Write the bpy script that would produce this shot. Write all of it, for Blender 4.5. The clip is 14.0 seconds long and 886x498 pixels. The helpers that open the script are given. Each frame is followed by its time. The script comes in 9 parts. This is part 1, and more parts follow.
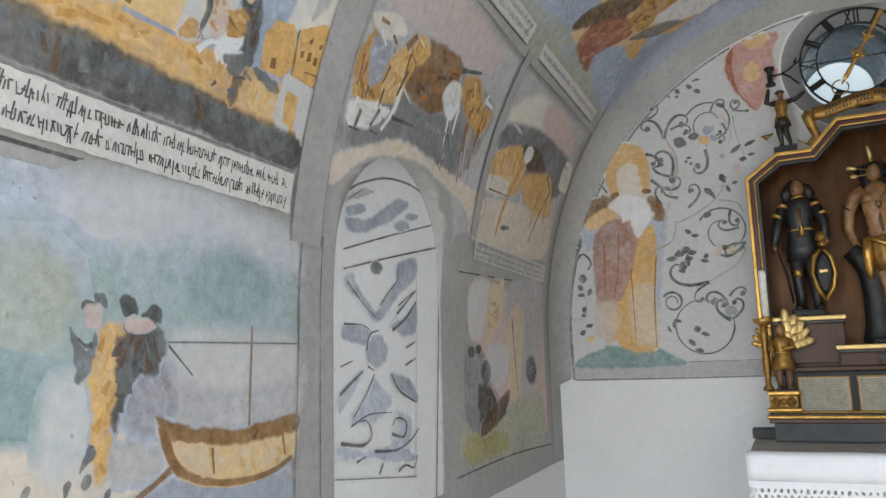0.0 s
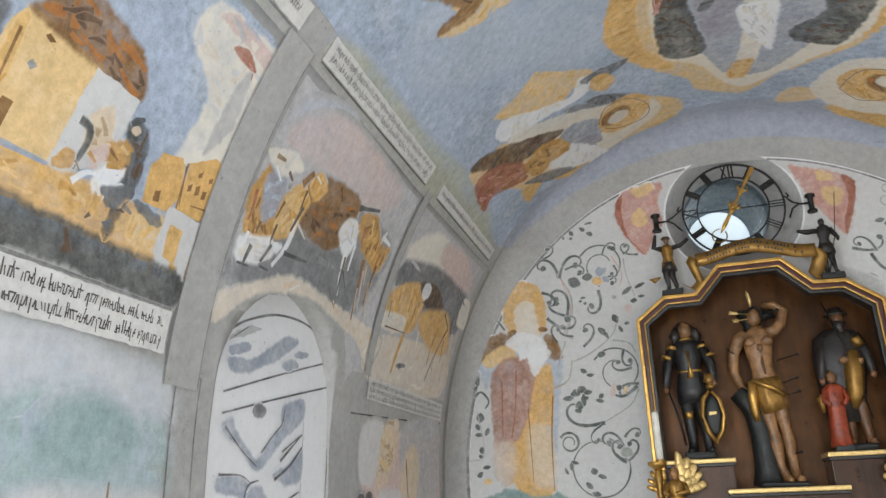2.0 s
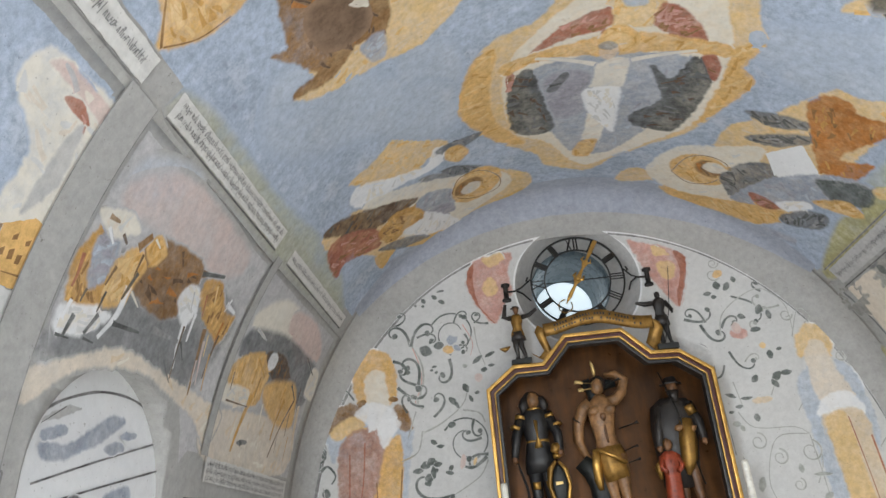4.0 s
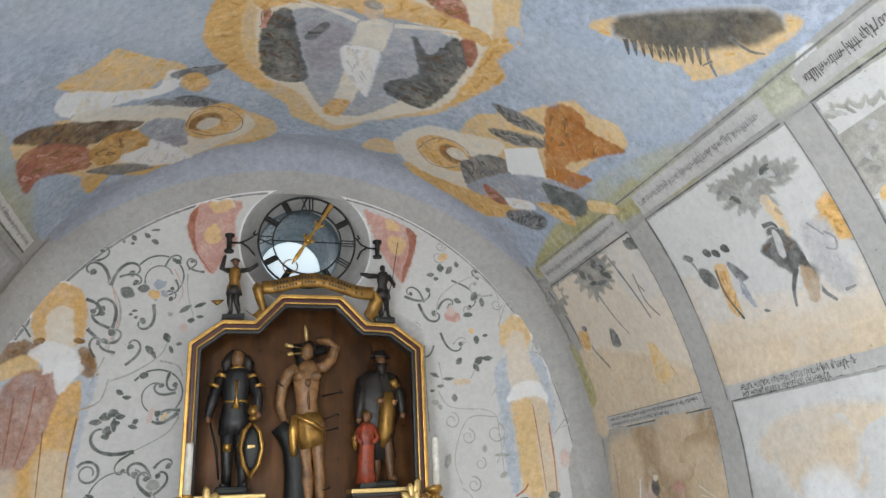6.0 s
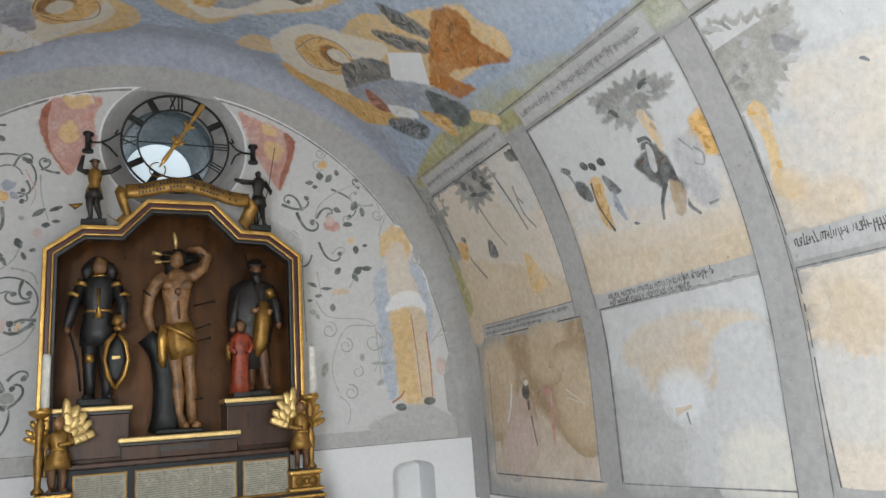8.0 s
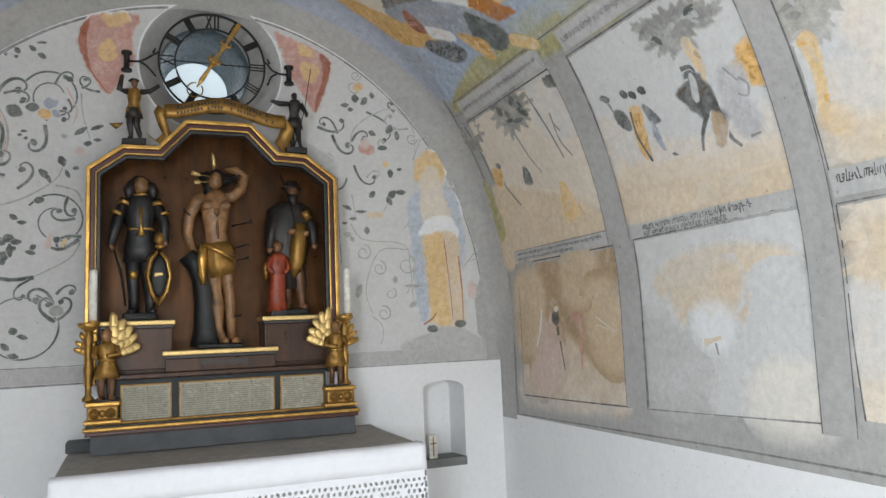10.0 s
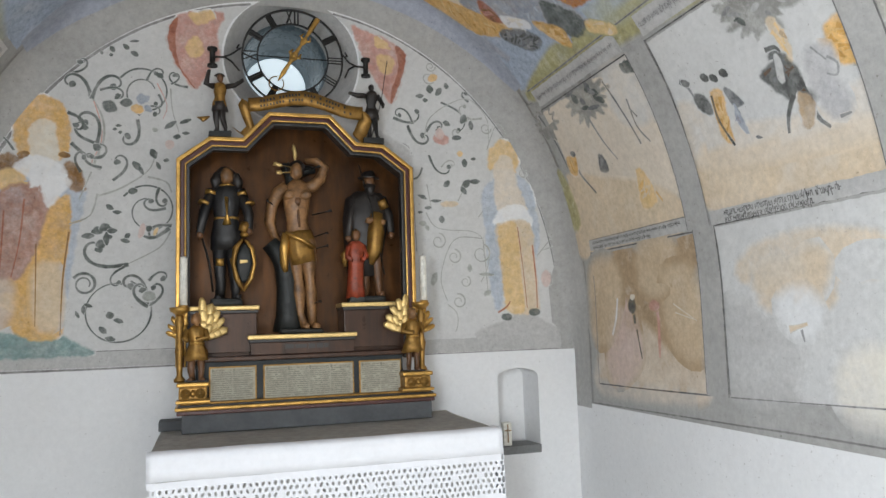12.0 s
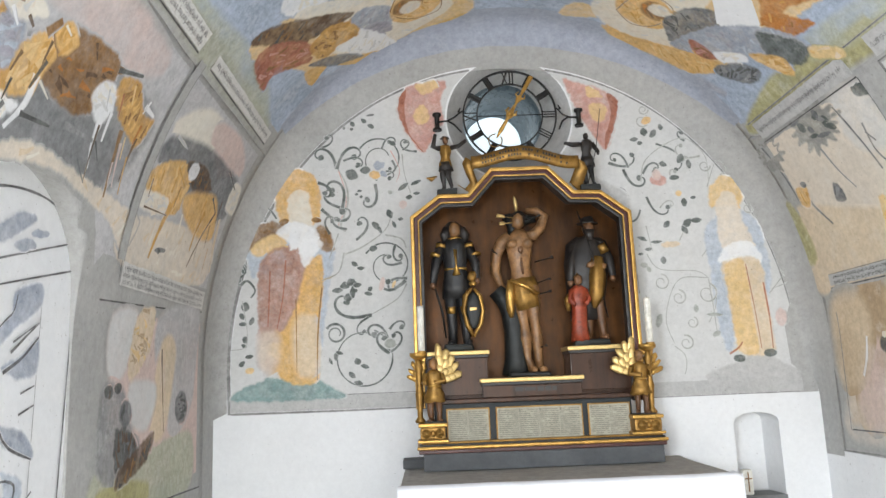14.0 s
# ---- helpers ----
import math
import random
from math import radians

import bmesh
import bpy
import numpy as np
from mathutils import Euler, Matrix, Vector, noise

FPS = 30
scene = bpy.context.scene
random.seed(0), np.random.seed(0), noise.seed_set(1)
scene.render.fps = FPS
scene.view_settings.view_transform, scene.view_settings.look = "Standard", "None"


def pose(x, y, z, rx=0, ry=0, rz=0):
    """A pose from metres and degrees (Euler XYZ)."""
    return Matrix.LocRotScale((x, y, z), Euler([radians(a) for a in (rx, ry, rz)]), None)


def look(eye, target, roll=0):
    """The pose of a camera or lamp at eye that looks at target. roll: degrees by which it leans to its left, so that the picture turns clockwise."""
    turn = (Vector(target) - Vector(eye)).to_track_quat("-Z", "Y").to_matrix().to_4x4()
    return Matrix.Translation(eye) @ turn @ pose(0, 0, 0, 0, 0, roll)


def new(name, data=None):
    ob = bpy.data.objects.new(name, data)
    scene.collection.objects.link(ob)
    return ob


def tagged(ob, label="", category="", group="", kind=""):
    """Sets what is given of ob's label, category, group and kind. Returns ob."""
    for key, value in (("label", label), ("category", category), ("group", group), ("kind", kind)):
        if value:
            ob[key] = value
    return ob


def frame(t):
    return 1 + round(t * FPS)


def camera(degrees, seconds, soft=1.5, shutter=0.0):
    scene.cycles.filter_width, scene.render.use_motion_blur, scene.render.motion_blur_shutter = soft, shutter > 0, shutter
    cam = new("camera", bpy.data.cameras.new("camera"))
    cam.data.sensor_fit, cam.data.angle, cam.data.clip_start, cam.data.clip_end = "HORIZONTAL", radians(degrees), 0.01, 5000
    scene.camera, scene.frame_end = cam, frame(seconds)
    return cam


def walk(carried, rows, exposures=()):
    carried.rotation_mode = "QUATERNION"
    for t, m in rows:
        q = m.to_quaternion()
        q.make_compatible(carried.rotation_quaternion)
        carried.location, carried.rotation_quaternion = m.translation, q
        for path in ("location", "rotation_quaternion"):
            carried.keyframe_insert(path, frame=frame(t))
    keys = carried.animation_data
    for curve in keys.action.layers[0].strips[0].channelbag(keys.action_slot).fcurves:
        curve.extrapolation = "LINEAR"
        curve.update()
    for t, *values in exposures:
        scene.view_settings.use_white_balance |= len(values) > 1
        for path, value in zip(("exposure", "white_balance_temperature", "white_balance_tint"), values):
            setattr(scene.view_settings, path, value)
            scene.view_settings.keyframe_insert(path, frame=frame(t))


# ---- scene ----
cam = camera(60.9, 14.0)
PATH = [
    (0, (-0.425, -4.005, 1.455), (-1.235, -2.206, 1.781), -1.6),
    (0.5, (-0.417, -3.993, 1.453), (-1.19, -2.207, 1.916), -0.7),
    (1, (-0.415, -3.985, 1.474), (-1.136, -2.21, 2.05), -0.6),
    (1.5, (-0.411, -3.969, 1.492), (-1.031, -2.163, 2.087), -2.9),
    (2, (-0.412, -3.95, 1.505), (-0.947, -2.134, 2.15), -2.1),
    (2.2, (-0.411, -3.954, 1.499), (-0.901, -2.133, 2.165), -1.8),
    (4.3, (-0.436, -3.891, 1.571), (-0.518, -2.048, 2.343), -4.5),
    (4.5, (-0.416, -3.894, 1.577), (-0.47, -2.036, 2.315), -3.6),
    (5, (-0.413, -3.874, 1.585), (-0.32, -1.995, 2.264), -4.2),
    (5.5, (-0.384, -3.829, 1.584), (-0.113, -1.972, 2.274), -3.6),
    (6, (-0.339, -3.767, 1.58), (0.184, -1.947, 2.223), -2.8),
    (6.5, (-0.326, -3.743, 1.582), (0.316, -1.937, 2.153), -3.7),
    (7, (-0.318, -3.732, 1.576), (0.393, -1.948, 2.134), -4.2),
    (7.5, (-0.308, -3.727, 1.575), (0.452, -1.957, 2.112), -3.8),
    (8, (-0.303, -3.718, 1.572), (0.516, -1.939, 1.979), -3.9),
    (8.5, (-0.318, -3.722, 1.57), (0.506, -1.921, 1.852), -2.9),
    (8.7, (-0.323, -3.733, 1.593), (0.482, -1.918, 1.83), -3.1),
    (11, (-0.335, -3.74, 1.565), (0.36, -1.875, 1.762), -1.6),
    (11.5, (-0.359, -3.745, 1.553), (0.29, -1.862, 1.735), -2.0),
    (12, (-0.381, -3.752, 1.552), (0.202, -1.849, 1.751), -1.8),
    (12.5, (-0.391, -3.773, 1.549), (0.071, -1.843, 1.793), -1.5),
    (13, (-0.399, -3.783, 1.553), (-0.003, -1.846, 1.852), -1.4),
    (13.5, (-0.408, -3.816, 1.546), (-0.166, -1.863, 1.906), -2.2),
    (14, (-0.456, -3.865, 1.534), (-0.417, -1.894, 1.875), -2.3),
]
EXPOSURES = [(0, -0.82), (1.0, -0.6), (2.2, -0.48), (4.5, -0.44), (5.5, -0.43), (6.5, -0.62), (8.5, -0.73), (11.0, -0.74), (12.5, -0.6), (13.3, -0.4), (14, -0.08)]
walk(cam, [(t, look(eye, target, roll)) for t, eye, target, roll in PATH], EXPOSURES)

# ---- light ----
world = bpy.data.worlds.new("world")
scene.world = world
world.use_nodes = True
sky = world.node_tree.nodes.new("ShaderNodeTexSky")
sky.sky_type, sky.sun_disc = "NISHITA", False
sky.sun_elevation, sky.sun_rotation = radians(42), radians(200)
world.node_tree.nodes["Background"].inputs["Strength"].default_value = 0.12
world.node_tree.links.new(sky.outputs["Color"], world.node_tree.nodes["Background"].inputs["Color"])


def lamp(name, m, power, w, h, colour):
    d = bpy.data.lights.new(name, "AREA")
    d.shape, d.size, d.size_y, d.energy, d.color = "RECTANGLE", w, h, power, colour
    ob = new(name, d)
    ob.matrix_world = m
    return ob


# daylight in the open archway behind, and in the side window
lamp("arch_daylight", look((-0.2, -5.62, 1.95), (0.7, -2.4, 0.9)), 30, 2.2, 1.4, (1.0, 0.985, 0.96))
# added low fill lamp, stands in for ground bounce to lift the vault
lamp("ground_bounce_fill", look((0.0, -5.62, 0.55), (0.0, -4.0, 3.2)), 92, 2.2, 1.0, (1.0, 0.985, 0.945))
lamp("window_daylight", look((-1.60, -4.75, 1.75), (1.4, -2.5, -0.6)), 240, 1.0, 1.3, (0.885, 0.945, 1.0))
sun = bpy.data.lights.new("sun", "SUN")
sun.energy, sun.angle, sun.color = 3.0, radians(0.6), (1.0, 0.95, 0.88)
new("sun", sun).matrix_world = look((6, 12, 14), (0, 0, 0))

# ---- materials ----
COLOURS, PAINT = {}, {}


def base_nodes(name):
    m = bpy.data.materials.new(name)
    m.use_nodes = True
    nt = m.node_tree
    return m, nt, nt.nodes["Principled BSDF"]


def noise_node(nt, scale, detail=4.0, rough=0.6, stretch=None):
    co = nt.nodes.new("ShaderNodeTexCoord")
    n = nt.nodes.new("ShaderNodeTexNoise")
    n.inputs["Scale"].default_value, n.inputs["Detail"].default_value, n.inputs["Roughness"].default_value = scale, detail, rough
    if stretch:
        mp = nt.nodes.new("ShaderNodeMapping")
        mp.inputs["Scale"].default_value = stretch
        nt.links.new(co.outputs["Object"], mp.inputs["Vector"])
        nt.links.new(mp.outputs["Vector"], n.inputs["Vector"])
    else:
        nt.links.new(co.outputs["Object"], n.inputs["Vector"])
    return n


def ramp(nt, src, lo, hi, a=0.35, b=0.65):
    r = nt.nodes.new("ShaderNodeValToRGB")
    r.color_ramp.elements[0].position, r.color_ramp.elements[1].position = a, b
    r.color_ramp.elements[0].color, r.color_ramp.elements[1].color = (*lo, 1), (*hi, 1)
    nt.links.new(src, r.inputs["Fac"])
    return r


def mix(nt, fac, a, b, kind="MIX"):
    n = nt.nodes.new("ShaderNodeMix")
    n.data_type, n.blend_type = "RGBA", kind
    for sock, v in ((n.inputs["Factor"], fac), (n.inputs["A"], a), (n.inputs["B"], b)):
        if isinstance(v, (int, float)):
            sock.default_value = v
        elif isinstance(v, tuple):
            sock.default_value = (*v, 1)
        else:
            nt.links.new(v, sock)
    return n.outputs["Result"]


def bump(nt, bsdf, src, strength, distance):
    b = nt.nodes.new("ShaderNodeBump")
    b.inputs["Strength"].default_value, b.inputs["Distance"].default_value = strength, distance
    nt.links.new(src, b.inputs["Height"])
    nt.links.new(b.outputs["Normal"], bsdf.inputs["Normal"])


def shade(c, k):
    return tuple(min(1.0, v * k) for v in c)


def fresco(name, c, var=0.18, worn=0.3, plaster=(0.60, 0.59, 0.57)):
    """Lime paint on plaster: cloudy brushwork, thin spots where the plaster shows, fine pitting."""
    m, nt, bsdf = base_nodes(name)
    big = noise_node(nt, 3.2, 5, 0.65)
    fine = noise_node(nt, 34, 8, 0.78)
    col = ramp(nt, big.outputs["Fac"], shade(c, 1 - var), shade(c, 1 + var), 0.3, 0.7).outputs["Color"]
    k = 0.55 * max(0.05, min(0.5, var * 2.2))
    brush = ramp(nt, fine.outputs["Fac"], (1 - 1.3 * k,) * 3, (1 + k,) * 3, 0.34, 0.66).outputs["Color"]
    col = mix(nt, 1.0, col, brush, "MULTIPLY")
    wear = noise_node(nt, 8.5, 8, 0.72)
    mask = ramp(nt, wear.outputs["Fac"], (0, 0, 0), (worn, worn, worn), 0.52, 0.72).outputs["Color"]
    col = mix(nt, mask, col, plaster)
    pits = noise_node(nt, 75, 3, 0.6)
    dots = ramp(nt, pits.outputs["Fac"], (0.62, 0.60, 0.58), (1, 1, 1), 0.27, 0.33).outputs["Color"]
    col = mix(nt, 1.0, col, dots, "MULTIPLY")
    nt.links.new(col, bsdf.inputs["Base Color"])
    bsdf.inputs["Roughness"].default_value = 0.92
    bsdf.inputs["Specular IOR Level"].default_value = 0.25
    bump(nt, bsdf, wear.outputs["Fac"], 0.14, 0.003)
    COLOURS[name], PAINT[name] = m, c
    return m


fresco("plaster_white", (0.75, 0.755, 0.76), 0.03, 0.05, (0.66, 0.66, 0.65))
fresco("lime_white", (0.58, 0.58, 0.57), 0.06, 0.22, (0.52, 0.52, 0.51))
fresco("grey_band", (0.385, 0.38, 0.365), 0.09, 0.16, (0.45, 0.45, 0.43))
fresco("tree_grey", (0.29, 0.285, 0.265), 0.16, 0.45)
fresco("tree_pale", (0.37, 0.355, 0.32), 0.14, 0.45)
fresco("grey_light", (0.46, 0.455, 0.445), 0.09, 0.2, (0.52, 0.52, 0.51))
fresco("banner_white", (0.62, 0.61, 0.585), 0.07, 0.3)
fresco("sky_blue", (0.38, 0.44, 0.535), 0.17, 0.50, (0.60, 0.61, 0.63))
fresco("sky_pale", (0.44, 0.49, 0.56), 0.14, 0.4)
fresco("cloud_grey", (0.46, 0.455, 0.46), 0.12, 0.4)
fresco("mauve", (0.34, 0.33, 0.37), 0.16, 0.35)
fresco("mauve_sky", (0.345, 0.37, 0.435), 0.10, 0.32, (0.5, 0.5, 0.52))
fresco("ochre", (0.66, 0.41, 0.155), 0.16, 0.25, (0.66, 0.54, 0.36))
fresco("ochre_pale", (0.70, 0.50, 0.25), 0.12, 0.3)
fresco("ochre_deep", (0.53, 0.30, 0.09), 0.20, 0.2, (0.6, 0.42, 0.2))
fresco("sand", (0.64, 0.52, 0.37), 0.10, 0.4)
fresco("sand_pale", (0.66, 0.585, 0.49), 0.08, 0.4)
fresco("brown", (0.25, 0.14, 0.06), 0.25, 0.25, (0.4, 0.28, 0.16))
fresco("umber", (0.13, 0.085, 0.055), 0.25, 0.2, (0.3, 0.25, 0.2))
fresco("orange_brown", (0.42, 0.17, 0.045), 0.2, 0.2, (0.5, 0.3, 0.15))
fresco("rust", (0.36, 0.14, 0.09), 0.2, 0.3, (0.5, 0.35, 0.3))
fresco("rose", (0.55, 0.30, 0.25), 0.16, 0.4)
fresco("robe_brown", (0.40, 0.235, 0.185), 0.18, 0.35)
fresco("rose_pale", (0.60, 0.47, 0.43), 0.10, 0.4)
fresco("flesh", (0.62, 0.49, 0.37), 0.10, 0.3)
fresco("cream", (0.70, 0.66, 0.575), 0.06, 0.3)
fresco("charcoal", (0.095, 0.098, 0.094), 0.3, 0.4, (0.22, 0.22, 0.21))
fresco("slate", (0.17, 0.175, 0.18), 0.22, 0.3, (0.34, 0.34, 0.34))
fresco("grey_mid", (0.27, 0.27, 0.27), 0.18, 0.35)
fresco("leaf_grey", (0.105, 0.120, 0.112), 0.2, 0.35)
fresco("leaf_pale", (0.36, 0.37, 0.34), 0.15, 0.4)
fresco("teal", (0.31, 0.42, 0.38), 0.16, 0.45)
fresco("teal_deep", (0.21, 0.31, 0.30), 0.16, 0.3)
fresco("olive", (0.40, 0.37, 0.18), 0.18, 0.45)
fresco("sage", (0.42, 0.43, 0.33), 0.14, 0.45)
fresco("blue_grey", (0.34, 0.37, 0.43), 0.14, 0.3)
fresco("line_dark", (0.09, 0.085, 0.085), 0.3, 0.35)
fresco("line_grey", (0.20, 0.195, 0.19), 0.3, 0.45)
fresco("letter", (0.12, 0.115, 0.11), 0.3, 0.35)
fresco("letter_pale", (0.27, 0.265, 0.26), 0.2, 0.5)


def plain(name, c, rough=0.5, metal=0.0, var=0.12, scale=14.0, relief=0.15, dist=0.003, stretch=None, spec=0.5, spotted=0.8):
    m, nt, bsdf = base_nodes(name)
    n = noise_node(nt, scale, 6, 0.65, stretch)
    n2 = noise_node(nt, scale * 5, 4, 0.6)
    col = ramp(nt, n.outputs["Fac"], shade(c, 1 - var), shade(c, 1 + var), 0.3, 0.7).outputs["Color"]
    spots = ramp(nt, n2.outputs["Fac"], (0.75, 0.75, 0.75), (1.08, 1.08, 1.08), 0.33, 0.6).outputs["Color"]
    nt.links.new(mix(nt, spotted, col, spots, "MULTIPLY"), bsdf.inputs["Base Color"])
    rr = ramp(nt, n2.outputs["Fac"], (rough * 0.75,) * 3, (min(1, rough * 1.3),) * 3, 0.3, 0.7)
    nt.links.new(rr.outputs["Color"], bsdf.inputs["Roughness"])
    bsdf.inputs["Metallic"].default_value = metal
    bsdf.inputs["Specular IOR Level"].default_value = spec
    bump(nt, bsdf, n.outputs["Fac"], relief, dist)
    COLOURS[name] = m
    return m


plain("gilding", (0.50, 0.29, 0.075), 0.36, 0.75, 0.30, 22, 0.3, 0.003)
plain("gilding_pale", (0.66, 0.47, 0.19), 0.42, 0.6, 0.18, 22, 0.2, 0.002)
plain("gilding_old", (0.30, 0.165, 0.04), 0.45, 0.65, 0.4, 26, 0.4, 0.003)
plain("walnut", (0.046, 0.020, 0.010), 0.34, 0.2, 0.5, 5, 0.12, 0.002, (6, 1, 0.6), 0.35)
plain("walnut_back", (0.068, 0.0255, 0.0045), 0.36, 0.35, 0.6, 4, 0.16, 0.002, (3, 1, 0.5), 0.3)
plain("ebony", (0.018, 0.017, 0.017), 0.4, 0.0, 0.3, 9)
plain("wine_red", (0.06, 0.013, 0.009), 0.4, 0.0, 0.3, 12)
plain("blue_black", (0.014, 0.019, 0.022), 0.5, 0.0, 0.3, 9, spec=0.3)
plain("parchment", (0.36, 0.34, 0.27), 0.7, 0.0, 0.15, 14)
plain("ink", (0.20, 0.19, 0.155), 0.7, 0.0, 0.2, 30)
plain("stone_grey", (0.19, 0.195, 0.195), 0.75, 0.0, 0.18, 10, 0.3)
plain("stone_dark", (0.10, 0.105, 0.11), 0.7, 0.0, 0.2, 10, 0.3)
plain("linen_grey", (0.38, 0.365, 0.34), 0.9, 0.0, 0.10, 6, 0.3, 0.004, None, 0.2)
plain("lining", (0.52, 0.515, 0.50), 0.9, 0.0, 0.08, 9, 0.2, 0.002, None, 0.2)
plain("linen", (0.80, 0.81, 0.84), 0.9, 0.0, 0.02, 7, 0.1, 0.002, None, 0.2, 0.12)
plain("wax", (0.72, 0.70, 0.63), 0.5, 0.0, 0.05, 8)
plain("black_iron", (0.018, 0.017, 0.016), 0.5, 0.4, 0.3, 20)
plain("armour", (0.014, 0.0135, 0.014), 0.46, 0.0, 0.5, 24, 0.4, 0.003)
plain("carved_flesh", (0.230, 0.118, 0.048), 0.42, 0.0, 0.65, 17, 0.9, 0.006)
plain("carved_dark_flesh", (0.13, 0.06, 0.025), 0.45, 0.0, 0.5, 18, 0.6, 0.005)
plain("carved_robe", (0.022, 0.018, 0.016), 0.5, 0.0, 0.4, 12)
plain("carved_red", (0.26, 0.045, 0.018), 0.45, 0.0, 0.6, 26, 0.5, 0.004)
plain("carved_bark", (0.016, 0.018, 0.017), 0.55, 0.0, 0.4, 18, 0.6, 0.006)
plain("tube_paint", (0.10, 0.135, 0.155), 0.28, 0.0, 0.08, 4, 0.05, 0.002)
plain("floor_stone", (0.56, 0.535, 0.50), 0.8, 0.0, 0.15, 4, 0.3)

m, nt, bsdf = base_nodes("window_glass")
bsdf.inputs["Roughness"].default_value, bsdf.inputs["Transmission Weight"].default_value = 0.25, 1.0
COLOURS["window_glass"] = m
m, nt, bsdf = base_nodes("outside_sky")
bsdf.inputs["Emission Color"].default_value = (0.72, 0.90, 1.0, 1)
bsdf.inputs["Emission Strength"].default_value = 1.0
COLOURS["outside_sky"] = m



def thinned(colour, suffix, grain, lo, hi, scale):
    """The same paint thinned out towards the rim of a patch, mixed with the pigment of the coat below; its body lets that coat through in clouds."""
    name = colour + suffix
    if name not in COLOURS:
        m = COLOURS[colour].copy()
        m.name = name
        nt = m.node_tree
        bsdf = nt.nodes["Principled BSDF"]
        own = bsdf.inputs["Base Color"].links[0].from_socket
        at, below = nt.nodes.new("ShaderNodeAttribute"), nt.nodes.new("ShaderNodeAttribute")
        at.attribute_name, below.attribute_name = "cover", "below"
        add = nt.nodes.new("ShaderNodeMath")
        add.operation, add.inputs[1].default_value = "MULTIPLY_ADD", 0.55
        nt.links.new(noise_node(nt, grain, 6, 0.7).outputs["Fac"], add.inputs[0])
        nt.links.new(at.outputs["Fac"], add.inputs[2])
        rim = ramp(nt, add.outputs["Value"], (0, 0, 0), (1, 1, 1), 0.27, 1.0)
        rim.color_ramp.interpolation = "EASE"
        body = ramp(nt, noise_node(nt, scale, 9, 0.75).outputs["Fac"], (lo, lo, lo), (hi, hi, hi), 0.34, 0.58)
        fac = mix(nt, 1.0, rim.outputs["Color"], body.outputs["Color"], "MULTIPLY")
        cloud = ramp(nt, noise_node(nt, 34, 8, 0.78).outputs["Fac"], (0.84, 0.84, 0.84), (1.12, 1.12, 1.12), 0.34, 0.66).outputs["Color"]
        under = mix(nt, 1.0, below.outputs["Color"], cloud, "MULTIPLY")
        nt.links.new(mix(nt, fac, under, own), bsdf.inputs["Base Color"])
        COLOURS[name] = m
    return name


def wash(colour, thin):
    return thinned(colour, "_thin", 14, 0.25, 0.80, 4.5) if thin else thinned(colour, "_wash", 14, 0.75, 0.97, 4.5)


def brushed(colour):
    return thinned(colour, "_brushed", 60, 0.66, 1.0, 11)


# ---- building helpers ----
def link(name, bm, materials, parent=None, label="", smooth=False):
    me = bpy.data.meshes.new(name)
    bm.normal_update()
    bm.to_mesh(me)
    bm.free()
    for mname in ([materials] if isinstance(materials, str) else materials):
        me.materials.append(COLOURS[mname])
    if smooth:
        for p in me.polygons:
            p.use_smooth = True
    ob = new(name, me)
    ob.parent = parent
    if label:
        ob["label"] = label
    return ob


def thing(name, label, category, group="", kind=""):
    return tagged(new(name), label, category, group, kind)


def part(name, bm, materials, parent, label="", smooth=False):
    return link(name, bm, materials, parent, label, smooth)


def soften(bm, r, seg=2):
    if r:
        bmesh.ops.bevel(bm, geom=[e for e in bm.edges if e.is_manifold and e.calc_face_angle(0) > 0.5], offset=r, segments=seg, profile=0.6, affect="EDGES", clamp_overlap=True)
    return bm


def box(x0, x1, y0, y1, z0, z1, r=0.003, bm=None, mi=0):
    own = bmesh.new()
    bmesh.ops.create_cube(own, size=1, matrix=Matrix.LocRotScale(((x0 + x1) / 2, (y0 + y1) / 2, (z0 + z1) / 2), None, (abs(x1 - x0), abs(y1 - y0), abs(z1 - z0))))
    soften(own, r)
    if bm is None:
        return own
    return merge(bm, own, mi)


def merge(bm, other, mi=0, matrix=None):
    me = bpy.data.meshes.new("join")
    if matrix:
        bmesh.ops.transform(other, matrix=matrix, verts=other.verts)
    for f in other.faces:
        f.material_index = mi
    other.to_mesh(me)
    other.free()
    bm.from_mesh(me)
    bpy.data.meshes.remove(me)
    return bm


def tube(bm, pts, mi=0, sides=12, folds=0, depth=0.0, flat=1.0, phase=0.0, smooth=True):
    """A closed loft along pts of (x, y, z, radius); folds ripple its skin, flat squeezes it front to back."""
    rings = []
    for i, (x, y, z, r) in enumerate(pts):
        a, b = Vector(pts[max(0, i - 1)][:3]), Vector(pts[min(len(pts) - 1, i + 1)][:3])
        d = (b - a).normalized()
        side = d.cross(Vector((0, 1, 0)))
        side = side.normalized() if side.length > 0.05 else Vector((1, 0, 0))
        front = side.cross(d).normalized()
        ring = []
        for k in range(sides):
            w = 2 * math.pi * k / sides
            q = r * (1 + depth * math.sin(folds * w + phase + i * 0.35) if folds else 1)
            ring.append(bm.verts.new(Vector((x, y, z)) + side * math.cos(w) * q + front * math.sin(w) * q * flat))
        rings.append(ring)
    faces = []
    for p, q in zip(rings, rings[1:]):
        for k in range(sides):
            faces.append(bm.faces.new((p[k], p[(k + 1) % sides], q[(k + 1) % sides], q[k])))
    faces += [bm.faces.new(rings[0][::-1]), bm.faces.new(rings[-1])]
    for f in faces:
        f.material_index, f.smooth = mi, smooth
    return bm


